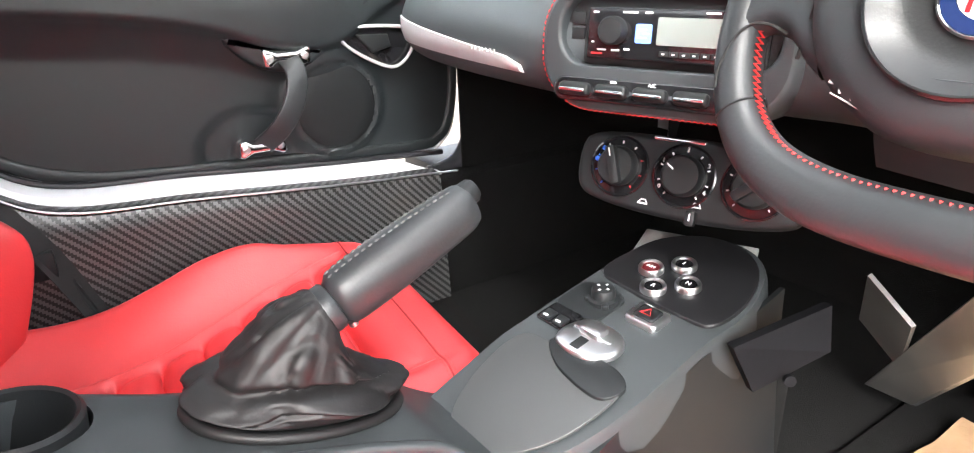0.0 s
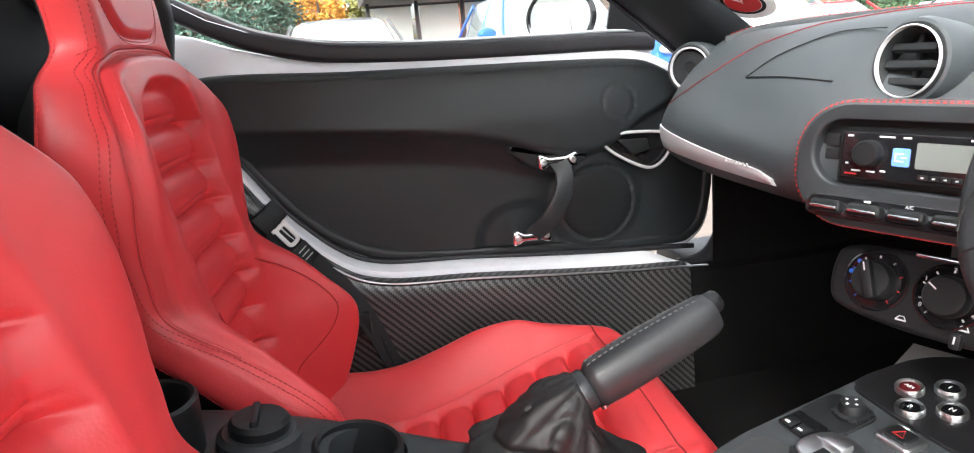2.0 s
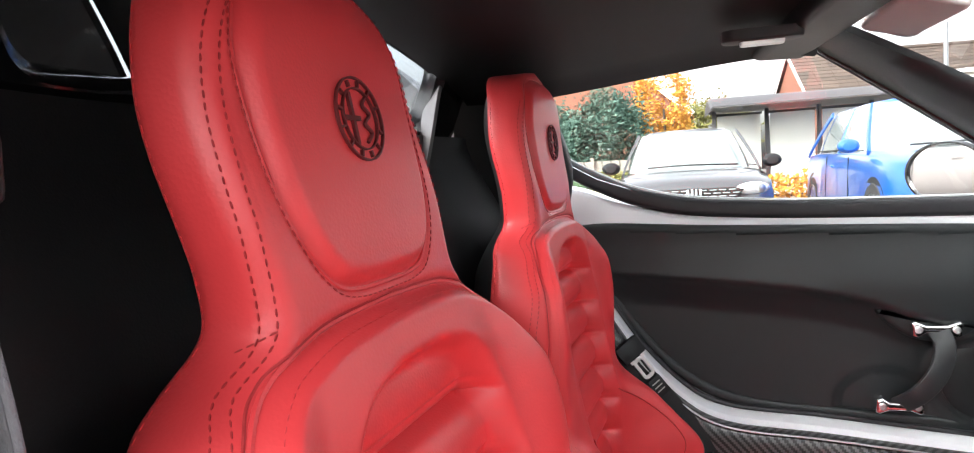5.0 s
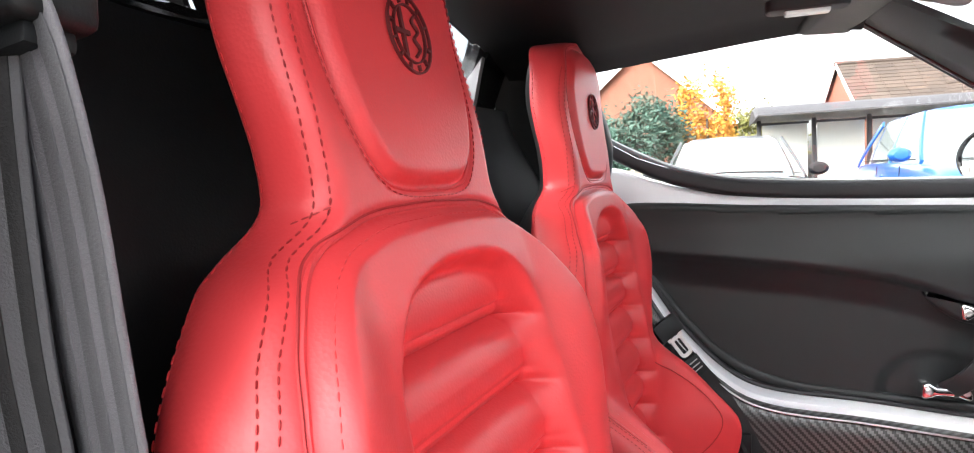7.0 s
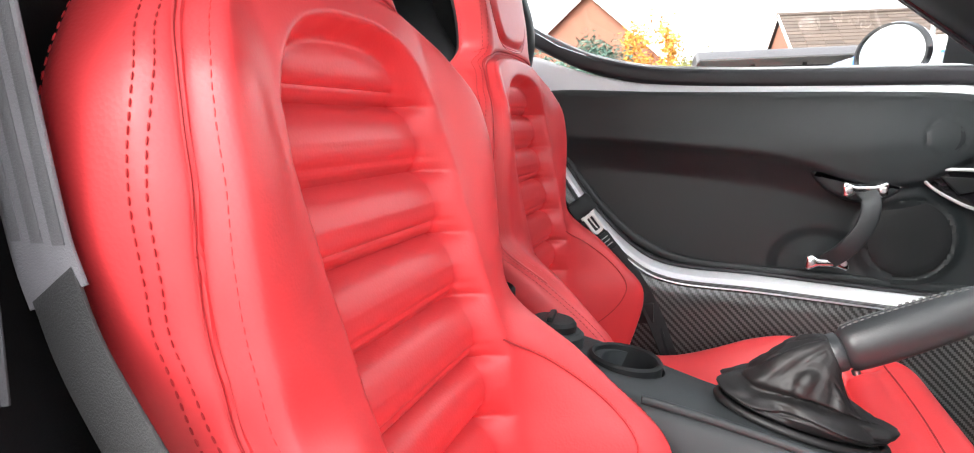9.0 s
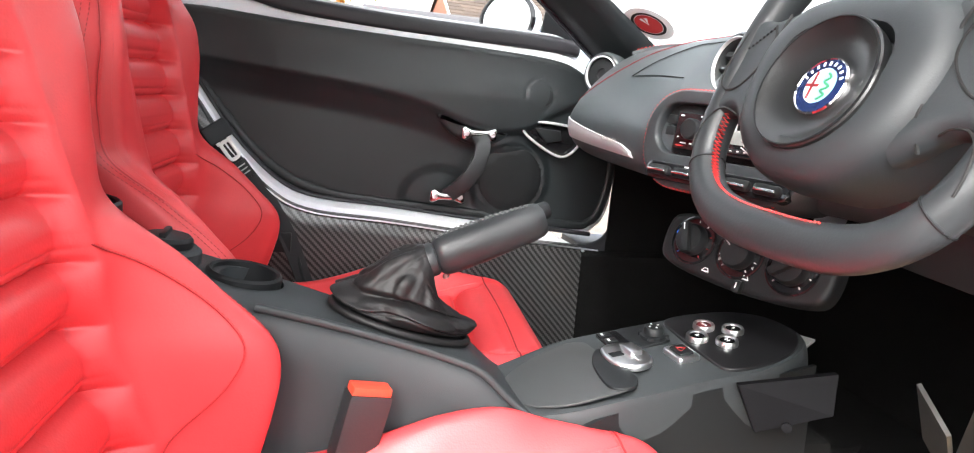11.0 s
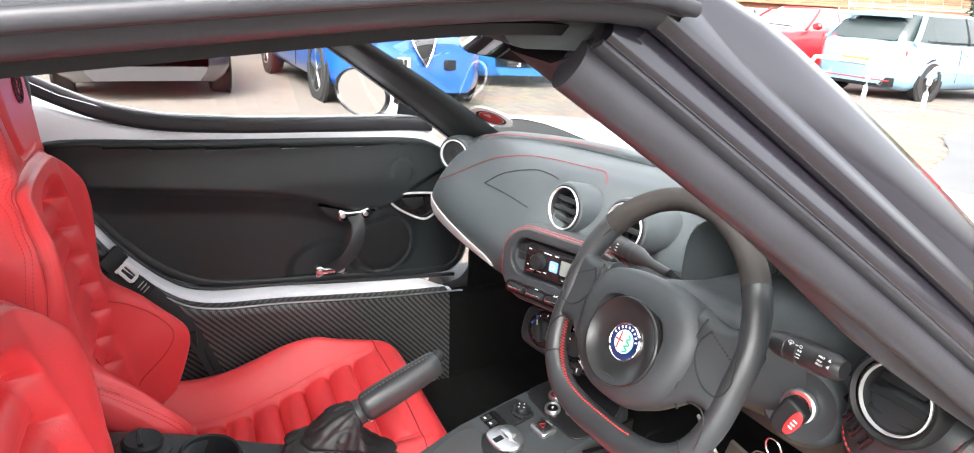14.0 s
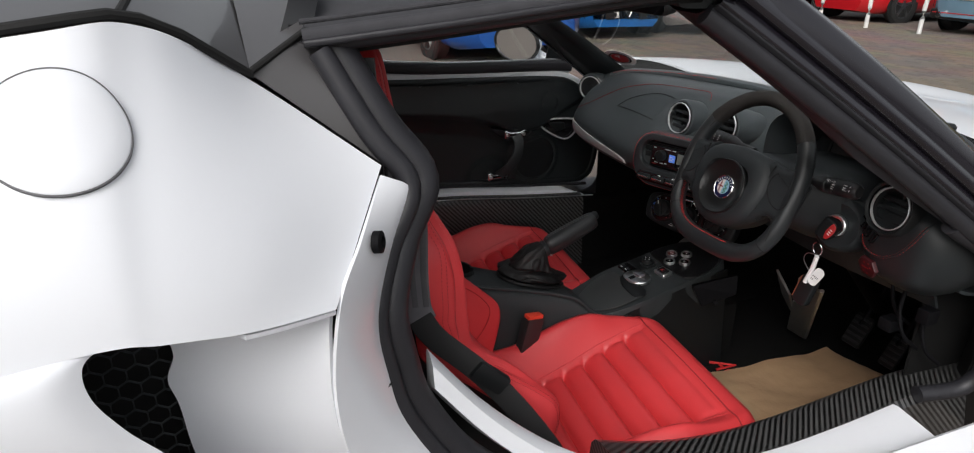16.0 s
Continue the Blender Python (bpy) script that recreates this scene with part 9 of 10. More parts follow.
        part("grille", moved(slab(rrect(0.95, 0.26, 0.06), 0.05, None, 0.012), frame_to((0, L / 2 - 0.075, nz - 0.22), (0, 1, 0.05))), GAP, body_, "dark grille")
        for k in range(4):
            part("grille_bar", moved(box(-0.45, -0.10 + 0.06 * k, 0.05, 0.45, -0.092 + 0.06 * k, 0.057), frame_to((0, L / 2 - 0.073, nz - 0.22), (0, 1, 0.05))), ALLOY, body_)
        part("skid_plate", moved(slab(rrect(0.8, 0.09, 0.03), 0.04, None, 0.01), frame_to((0, L / 2 - 0.06, nz - 0.44), (0, 1, 0))), ALLOY, body_)
    wy = g["front"][0] * L - L / 2
    part("wiper", tube([(-0.55, wy + 0.02, curve_table(belt, wy) + 0.055), (0.0, wy + 0.05, curve_table(belt, wy) + 0.075), (0.5, wy + 0.0, curve_table(belt, wy) + 0.065)], 0.012, 6, smooth=3), PLASTIC, body_, "black wiper")
    if rear_plate:
        pl = part("number_plate", moved(slab(rrect(0.52, 0.11, 0.01), 0.02), frame_to((0, -L / 2 + 0.012, 0.62), (0, -1, 0.08))), PLATE_Y, car_, "yellow plate with plain bars")
        for k in range(7):
            x = -0.20 + 0.062 * k + (0.02 if k > 3 else 0)
            part("plate_bar", moved(box(x, -0.035, 0.020, x + 0.035, 0.035, 0.023), frame_to((0, -L / 2 + 0.012, 0.62), (0, -1, 0.08))), GAP, pl)
        part("rear_diffuser", box(-hw * 0.8, -L / 2 + 0.005, 0.24, hw * 0.8, -L / 2 + 0.10, 0.40, 0.03), PLASTIC, body_, "black rear diffuser")
        part("rear_pinstripe", box(-hw * 0.75, -L / 2 - 0.002, 0.335, hw * 0.75, -L / 2 + 0.02, 0.350), RED_PRINT, body_, "red accent line")
        for s in (-1, 1):
            part("exhaust_tip", lathe([(0.05, -0.05), (0.05, 0.03), (0.042, 0.03), (0.040, -0.02), (0, -0.02)], (s * hw * 0.60, -L / 2 + 0.0, 0.31), (0, -1, 0), 20), CHROME, body_)
        part("rear_window", moved(slab(rrect(1.16, 0.36, 0.08), 0.02, None, 0.006), frame_to((0, -L / 2 + 0.235, 1.13), (0, -0.83, 0.55))), CAR_GLASS, car_, "dark rear window")
        part("rear_spoiler", box(-0.55, -L / 2 + 0.18, H - 0.10, 0.55, -L / 2 + 0.45, H - 0.05, 0.02), col, body_)
        part("rear_band", box(-0.30, -L / 2 + 0.02, 0.83, 0.30, -L / 2 + 0.06, 0.86, 0.008), GAP, body_)
    else:
        pl = part("number_plate", moved(slab(rrect(0.52, 0.11, 0.01), 0.015), frame_to((0 if front != "shield" else 0.42, L / 2 + (0.004 if front != "shield" else -0.05), nz - 0.24), (0.0 if front != "shield" else 0.25, 1, 0.0))), PLATE_W, car_, "white plate with plain bars")
        for k in range(7):
            x = -0.20 + 0.062 * k + (0.02 if k > 3 else 0)
            part("plate_bar", moved(box(x, -0.035, 0.015, x + 0.035, 0.035, 0.018), frame_to((0 if front != "shield" else 0.42, L / 2 + (0.004 if front != "shield" else -0.05), nz - 0.24), (0.0 if front != "shield" else 0.25, 1, 0.0))), GAP, pl)
    return car_


SEDAN = {"belt": [(0, 0.86), (0.12, 0.95), (0.35, 0.93), (0.62, 0.93), (0.72, 0.92), (0.85, 0.85), (0.95, 0.76), (1.0, 0.56)], "axles": (0.19, 0.80), "wheel": 0.325, "glass": {"front": (0.72, 0.53), "rear": (0.10, 0.26)}, "pillars": [(0.70, 0.55, 0.06), (0.42, 0.42, 0.04), (0.13, 0.26, 0.09)], "lamp": 0.68}
HATCH = {"belt": [(0, 0.90), (0.06, 0.98), (0.35, 0.97), (0.66, 0.96), (0.76, 0.95), (0.88, 0.88), (0.96, 0.78), (1.0, 0.58)], "axles": (0.19, 0.80), "wheel": 0.33, "glass": {"front": (0.77, 0.58), "rear": (0.02, 0.12)}, "pillars": [(0.75, 0.60, 0.06), (0.44, 0.44, 0.04), (0.06, 0.16, 0.11)], "lamp": 0.74, "dark_mirrors": True}
SUV = {"belt": [(0, 0.98), (0.06, 1.06), (0.35, 1.08), (0.66, 1.06), (0.74, 1.04), (0.88, 0.98), (0.96, 0.88), (1.0, 0.64)], "axles": (0.19, 0.80), "wheel": 0.375, "glass": {"front": (0.73, 0.56), "rear": (0.02, 0.14)}, "pillars": [(0.71, 0.57, 0.06), (0.43, 0.43, 0.05), (0.06, 0.18, 0.11)], "lamp": 0.82}
MINI = {"belt": [(0, 0.90), (0.06, 0.98), (0.35, 0.97), (0.66, 0.96), (0.78, 0.94), (0.90, 0.84), (0.97, 0.72), (1.0, 0.52)], "axles": (0.17, 0.82), "wheel": 0.30, "glass": {"front": (0.80, 0.60), "rear": (0.02, 0.13)}, "pillars": [(0.78, 0.62, 0.06), (0.40, 0.40, 0.05), (0.06, 0.18, 0.13)], "lamp": 0.74, "lampk": 1.3}
GREY_P = paint("grey_metallic", (0.075, 0.075, 0.080), 0.5)
BLUE_P = paint("blue_metallic", (0.012, 0.10, 0.42), 0.3)
BLUE2_P = paint("bright_blue_metallic", (0.015, 0.19, 0.60), 0.3)
PEARL_P = paint("pearl_rose_white", (0.42, 0.38, 0.36), 0.15)
RED_P = paint("bright_red", (0.50, 0.012, 0.018), 0.1)
ICE_P = paint("ice_blue_paint", (0.17, 0.31, 0.42), 0.0)
DARKBLUE_P = paint("dark_navy", (0.03, 0.035, 0.05), 0.3)
SILVER_P = paint("silver_metallic", (0.45, 0.46, 0.47), 0.5)
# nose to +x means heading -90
parked_car("grey metallic hatchback parked nose-out by the fence", (-9.1, -0.38), -90, GREY_P, (4.37, 1.79, 1.49), HATCH, SKY_LIT_GLASS, "wide")
parked_car("blue metallic sports utility car parked nose-out", (-8.35, 2.30), -90, BLUE_P, (4.69, 1.90, 1.66), SUV, SKY_LIT_GLASS, "shield")
parked_car("bright blue saloon parked nose-out", (-10.5, 5.05), -90, BLUE2_P, (4.64, 1.86, 1.44), SEDAN, SKY_LIT_GLASS, "shield")
parked_car("small pearl white city car parked nose-out", (-10.4, 7.05), -90, PEARL_P, (3.63, 1.68, 1.52), MINI, SKY_LIT_GLASS, "smile")
parked_car("bright red saloon parked nose-out", (-11.55, 9.30), -90, RED_P, (4.64, 1.86, 1.44), SEDAN, SKY_LIT_GLASS, "shield", dark=True)
parked_car("red crossover parked nose-out beside the pale blue hatchback", (-9.55, 13.0), 180, RED_P, (4.18, 1.78, 1.50), SUV | {"lamp": 0.80, "wheel": 0.34}, SKY_LIT_GLASS, "tall")
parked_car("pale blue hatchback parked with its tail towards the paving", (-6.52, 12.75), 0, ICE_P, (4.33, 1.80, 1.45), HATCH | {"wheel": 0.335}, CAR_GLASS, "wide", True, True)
parked_car("dark blue hatchback parked behind the red saloon", (-12.6, 14.0), 180, DARKBLUE_P, (4.2, 1.80, 1.48), HATCH, SKY_LIT_GLASS, "wide")
parked_car("red hatchback parked far along the row", (-3.9, 16.5), 0, RED_P, (4.2, 1.80, 1.48), HATCH, SKY_LIT_GLASS, "wide")
parked_car("silver hatchback parked far along the row", (-15.4, 16.0), 180, SILVER_P, (4.2, 1.80, 1.48), HATCH, SKY_LIT_GLASS, "wide")
# cars that stand behind the filming side, seen in the door mirror
parked_car("pearl white city car standing opposite the row", (-6.4, -9.5), 35, PEARL_P, (3.63, 1.68, 1.52), MINI, SKY_LIT_GLASS, "smile")
parked_car("red saloon standing opposite the row", (-9.2, -10.5), 35, RED_P, (4.64, 1.86, 1.44), SEDAN, SKY_LIT_GLASS, "shield", dark=True)

# ---- white hoop barriers ----
BARRIER = grain(material("white_painted_steel", (0.72, 0.72, 0.70), 0.45), 60, 0.15, "noise", 0.08, 6)
hoop = None
for x in (-9.15, -7.0, -4.95):
    h = 0.62
    if hoop is None:
        hoop = thing("hoop_barrier", "white painted steel hoop barrier set in the paving", "barrier", pose(x, 10.12, gz(x, 10.12)), "hoop barriers")
        part("hoop", tube([(0, 0, -0.05), (0, 0, h - 0.14), (0.04, 0, h - 0.04), (0.14, 0, h), (0.94, 0, h), (1.04, 0, h - 0.04), (1.08, 0, h - 0.14), (1.08, 0, -0.05)], 0.036, 14, smooth=4), BARRIER, hoop)
    else:
        copy_thing(hoop, pose(x, 10.12, gz(x, 10.12)))

# ---- bus shelter ----
shelter = thing("bus_shelter", "dark framed bus shelter with frosted panes", "bus shelter", pose(-14.2, 0.25, gz(-14.2, 0.25)))
FROST = material("frosted_pane", (0.62, 0.64, 0.60), 0.5)
DARKFRAME = grain(material("dark_shelter_frame", (0.045, 0.042, 0.045), 0.5), 60, 0.1, "noise", 0.15, 6)
for y in (0.10, 1.12, 2.10, 3.05):
    part("post", box(-0.04, y - 0.04, 0, 0.04, y + 0.04, 2.15, 0.008), DARKFRAME, shelter)
for y in (0.10, 1.12, 2.10):
    part("pane", box(-0.008, y + 0.06, 0.35, 0.008, y + 0.90, 2.02), FROST, shelter, "frosted glass pane", False)
    part("pane_rail", box(-0.02, y + 0.04, 0.30, 0.02, y + 0.93, 0.36), DARKFRAME, shelter)
    part("pane_rail", box(-0.02, y + 0.04, 2.02, 0.02, y + 0.93, 2.07), DARKFRAME, shelter)
part("roof", loft([[Vector((x, y, 2.15 + 0.22 * (1 - ((x - 0.3) / 1.0) ** 2) - dz)) for x in (-0.7, -0.4, 0.0, 0.3, 0.6, 0.9, 1.3)] + [Vector((x, y, 2.12 - dz)) for x in (1.3, 0.3, -0.7)] for y, dz in ((-0.05, 0.06), (0.0, 0.0), (3.9, 0.0), (3.95, 0.05))]), DARKFRAME, shelter, "curved dark roof")

# ---- sign on a post ----
sign = thing("road_sign", "white traffic route sign on a grey post", "road sign", pose(-13.2, 4.25, gz(-13.2, 4.25)))
part("post", cyl((0, 0, 0), (0, 0, 1), 0.04, 3.4, 0, 16), ALLOY, sign)
part("sign_plate", moved(slab(rrect(0.75, 0.42, 0.05), 0.02), frame_to((0.05, 0.05, 2.20), (1, -0.1, 0))), PLATE_W, sign, "white plate")
SGM = frame_to((0.072, 0.05, 2.20), (1, -0.1, 0))
words("TRAFFIC", 0.15, SGM @ Matrix.Translation((0, 0.09, 0.004)), GAP, sign)
words("ROUTE", 0.15, SGM @ Matrix.Translation((0, -0.09, 0.004)), GAP, sign)

# ---- houses ----
BRICK = grain(material("red_brick", (0.20, 0.080, 0.050), 0.85), 14, 0.4, "noise", 0.25, 2.5)
BROWN_TILE = material("brown_roof_tile", (0.060, 0.043, 0.034), 0.85)
ORANGE_TILE = material("orange_roof_tile", (0.24, 0.085, 0.045), 0.85)
for m_ in (BROWN_TILE, ORANGE_TILE):
    t_, b_ = nodes_of(m_)
    oi_ = t_.nodes.new("ShaderNodeObjectInfo")
    ge_ = t_.nodes.new("ShaderNodeNewGeometry")
    mx_ = t_.nodes.new("ShaderNodeMix")
    mx_.data_type = "RGBA"
    c_ = b_.inputs["Base Color"].default_value
    mx_.inputs[6].default_value = (*[v * 0.72 for v in c_[:3]], 1)
    mx_.inputs[7].default_value = (*[min(1, v * 1.30) for v in c_[:3]], 1)
    t_.links.new(ge_.outputs["Random Per Island"], mx_.inputs[0])
    t_.links.new(mx_.outputs[2], b_.inputs["Base Color"])
TRIM_W = material("white_house_trim", (0.75, 0.75, 0.73), 0.5)
HOUSE_GLASS = material("house_window", (0.10, 0.12, 0.13), 0.05, 0, 0.5)
CREAM = grain(material("cream_render", (0.42, 0.39, 0.34), 0.8), 10, 0.2, "noise", 0.1, 1.5)


def house(label, pos, turn, w, d, eave, ridge, wall_m, tile_m, gable_w=True, dormer=False, chimney=True):
    """A gabled house, ridge along its own x, front towards -y."""
    h = thing("house", label, "house", pose(pos[0], pos[1], gz(*pos), 0, 0, turn), "houses over the road")
    bm = bmesh.new()
    prof = [(-d / 2, 0), (d / 2, 0), (d / 2, eave), (0, ridge - 0.12), (-d / 2, eave)]
    rings = [[Vector((x, y, z)) for y, z in prof] for x in (-w / 2, w / 2)]
    part("wall", loft(rings), wall_m, h, "", False)
    # two roof slopes of overlapping tile courses
    slope = math.hypot(d / 2 + 0.35, ridge - eave + 0.25)
    n = max(8, int(slope / 0.30))
    for s in (-1, 1):
        bm = bmesh.new()
        cols = int((w + 0.5) / 0.9)
        for k in range(n):
            for c in range(cols):
                x0 = -w / 2 - 0.25 + (w + 0.5) * c / cols
                x1 = -w / 2 - 0.25 + (w + 0.5) * (c + 1) / cols - 0.02
                t0, t1 = k / n, (k + 1) / n
                def at(t, up):
                    return s * (d / 2 + 0.35) * (1 - t), eave - 0.22 + (ridge - eave + 0.22) * t + up
                (ya, za), (yb, zb) = at(t0, 0.05), at(t1, 0.01)
                q = [bm.verts.new(p) for p in ((x0, ya, za), (x1, ya, za), (x1, yb, zb), (x0, yb, zb))]
                q2 = [bm.verts.new(p) for p in ((x0, ya, za - 0.05), (x1, ya, za - 0.05), (x1, yb, zb - 0.03), (x0, yb, zb - 0.03))]
                bm.faces.new(q)
                bm.faces.new(q2[::-1])
                for i in range(4):
                    bm.faces.new((q[i], q2[i], q2[(i + 1) % 4], q[(i + 1) % 4]))
        part("roof", bm, tile_m, h, "tiled roof slope", False)
    part("ridge", tube([(-w / 2 - 0.25, 0, ridge + 0.04), (w / 2 + 0.25, 0, ridge + 0.04)], 0.12, 8), tile_m, h)
    for e in (-1, 1):
        for s in (-1, 1):
            part("barge_board", sweep([Vector((e * (w / 2 + 0.2), s * (d / 2 + 0.35), eave - 0.22)), Vector((e * (w / 2 + 0.2), 0, ridge))], rrect(0.05, 0.22, 0.01, 1), up=(0, 0, 1)), TRIM_W, h)
        for z in ((eave - 1.5), ):
            win = part("window", box(e * w / 2 - 0.04, -0.7, z, e * w / 2 + 0.04, 0.7, z + 1.1, 0.01), TRIM_W, h, "white framed window")
            part("pane", box(e * w / 2 - 0.05, -0.62, z + 0.08, e * w / 2 + 0.05, -0.03, z + 1.02), HOUSE_GLASS, win)
            part("pane", box(e * w / 2 - 0.05, 0.03, z + 0.08, e * w / 2 + 0.05, 0.62, z + 1.02), HOUSE_GLASS, win)
    for s in (-1, 1):
        for x in (-w * 0.28, w * 0.28):
            win = part("window", box(x - 0.8, s * d / 2 - 0.04, 0.9, x + 0.8, s * d / 2 + 0.04, 2.1, 0.01), TRIM_W, h, "white framed window")
            for k in range(2):
                part("pane", box(x - 0.72 + 0.74 * k, s * d / 2 - 0.05, 0.98, x - 0.04 + 0.74 * k, s * d / 2 + 0.05, 2.02), HOUSE_GLASS, win)
    if dormer:
        dz = eave + (ridge - eave) * 0.30
        dy = -(d / 2) * 0.55
        dm_ = part("dormer", box(-1.1, dy - 0.9, dz - 0.1, 1.1, dy + 1.2, dz + 1.25), wall_m, h, "tile-hung dormer", False)
        part("dormer_roof", box(-1.35, dy - 1.15, dz + 1.25, 1.35, dy + 1.4, dz + 1.42, 0.02), TRIM_W, dm_)
        wn_ = part("dormer_window", box(-0.75, dy - 0.96, dz + 0.15, 0.75, dy - 0.88, dz + 1.15, 0.01), TRIM_W, dm_)
        for k in range(2):
            part("pane", box(-0.68 + 0.72 * k, dy - 0.98, dz + 0.22, -0.04 + 0.72 * k, dy - 0.95, dz + 1.08), HOUSE_GLASS, wn_)
    if chimney:
        ch = part("chimney", box(w * 0.30, -0.35, ridge - 0.6, w * 0.30 + 0.8, 0.35, ridge + 1.1, 0.02), BRICK, h)
        for k in range(2):
            part("chimney_pot", cyl((w * 0.30 + 0.22 + 0.36 * k, 0, ridge + 1.1), (0, 0, 1), 0.11, 0.35, 0.02, 12), ORANGE_TILE, ch)
    return h


house("brick house with white gable boards beyond the hedge", (-34.0, -3.4), 0, 9.0, 7.2, 3.6, 6.9, BRICK, BROWN_TILE, chimney=False)
house("brick house with brown tiled roof behind the bus shelter", (-40.0, 11.3), 97, 10.5, 6.6, 4.2, 7.0, BRICK, BROWN_TILE, chimney=False)
house("brown tiled bungalow with a white dormer window", (-36.5, 20.5), 61, 10.0, 9.0, 1.9, 4.6, BRICK, BROWN_TILE, dormer=True, chimney=False)
house("brown tiled house with pale windows", (-37.0, 13.0), 66, 9.0, 8.0, 2.8, 5.4, CREAM, BROWN_TILE, dormer=True, chimney=False)
house("brick house with an orange tiled roof", (-35.0, 27.5), 135, 9.0, 7.5, 3.4, 6.0, BRICK, ORANGE_TILE)
house("brick house with an orange tiled roof far along the street", (-34.0, 40.5), 40, 10.0, 8.0, 2.6, 4.8, BRICK, ORANGE_TILE)
house("cream house with an orange roof at the end", (-26.0, 46.0), 35, 9.0, 7.0, 2.4, 4.2, CREAM, ORANGE_TILE)


# ---- trees, hedges, fence, posts ----
def leaf_material(name, a, b_):
    m = material(name, a, 0.7)
    t, b = nodes_of(m)
    ge = t.nodes.new("ShaderNodeNewGeometry")
    mx = t.nodes.new("ShaderNodeMix")
    mx.data_type = "RGBA"
    mx.inputs[6].default_value, mx.inputs[7].default_value = (*a, 1), (*b_, 1)
    t.links.new(ge.outputs["Random Per Island"], mx.inputs[0])
    t.links.new(mx.outputs[2], b.inputs["Base Color"])
    return m


LEAF = leaf_material("green_leaf", (0.030, 0.070, 0.030), (0.075, 0.13, 0.05))
LEAF_DARK = leaf_material("blue_green_leaf", (0.022, 0.060, 0.045), (0.050, 0.105, 0.075))
LEAF_ORANGE = leaf_material("autumn_leaf", (0.42, 0.15, 0.02), (0.60, 0.34, 0.05))
LEAF_OLIVE = leaf_material("olive_leaf", (0.10, 0.11, 0.02), (0.19, 0.17, 0.04))
BARK = grain(material("bark", (0.09, 0.07, 0.055), 0.9), 30, 0.6, "noise", 0.3, 6)


def leaves(center, size, count, leaf, seed):
    """Many small bent leaves scattered in clumps over an uneven crown."""
    rnd = random.Random(seed)
    clumps = []
    for k in range(max(10, count // 70)):
        u, a = rnd.uniform(-1, 1), rnd.uniform(0, 2 * math.pi)
        r = rnd.uniform(0.45, 1.0) ** 0.5
        s = math.sqrt(1 - u * u)
        clumps.append((Vector((s * math.cos(a) * r * size[0], s * math.sin(a) * r * size[1], u * r * size[2])), rnd.uniform(0.18, 0.34)))
    V, F = [], []
    for k in range(count):
        c, cr = rnd.choice(clumps)
        p = Vector(center) + c + Vector((rnd.gauss(0, 1) * size[0], rnd.gauss(0, 1) * size[1], rnd.gauss(0, 1) * size[2])) * cr * 0.55
        q = Euler((rnd.uniform(0, 6.3), rnd.uniform(0, 6.3), rnd.uniform(0, 6.3))).to_matrix()
        w, l = leaf * rnd.uniform(0.6, 1.1), leaf * rnd.uniform(0.9, 1.7)
        i = len(V)
        for x, y, z in ((0, -l, 0), (w * 0.6, 0, 0.2 * w), (0, l, 0), (-w * 0.6, 0, 0.2 * w)):
            V.append(p + q @ Vector((x, y, z)))
        F += [(i, i + 1, i + 2), (i, i + 2, i + 3)]
    me = bpy.data.meshes.new("crown")
    me.from_pydata(V, [], F)
    return me


def tree(label, pos, height, spread, leaf_m, count, seed, leaf=0.10, trunk=0.35):
    rnd = random.Random(seed)
    t = thing("tree", label, "tree", pose(pos[0], pos[1], gz(*pos)))
    z0 = height * trunk
    part("trunk", tube([(0, 0, -0.1), (0.06, 0.03, z0 * 0.6), (0, 0.05, z0), (0.1, 0, height * 0.75)], 0.035 * height ** 0.9 + 0.02, 10, smooth=4, scale=lambda q: 1 - 0.75 * q), BARK, t)
    for k in range(8):
        a = rnd.uniform(0, 6.3)
        r = spread * rnd.uniform(0.5, 0.9)
        z = height * rnd.uniform(0.55, 0.92)
        part("limb", tube([(0.02, 0.03, z0 * rnd.uniform(0.7, 1.1)), (math.cos(a) * r * 0.4, math.sin(a) * r * 0.4, (z0 + z) / 2), (math.cos(a) * r, math.sin(a) * r, z)], 0.014 * height, 7, smooth=3, scale=lambda q: 1 - 0.8 * q), BARK, t)
    me = leaves((0, 0, (z0 + height) / 2 + 0.1 * height), (spread, spread, (height - z0) / 2), count, leaf, seed)
    me.materials.append(leaf_m)
    ob = new("crown", me)
    ob.parent = t
    return t


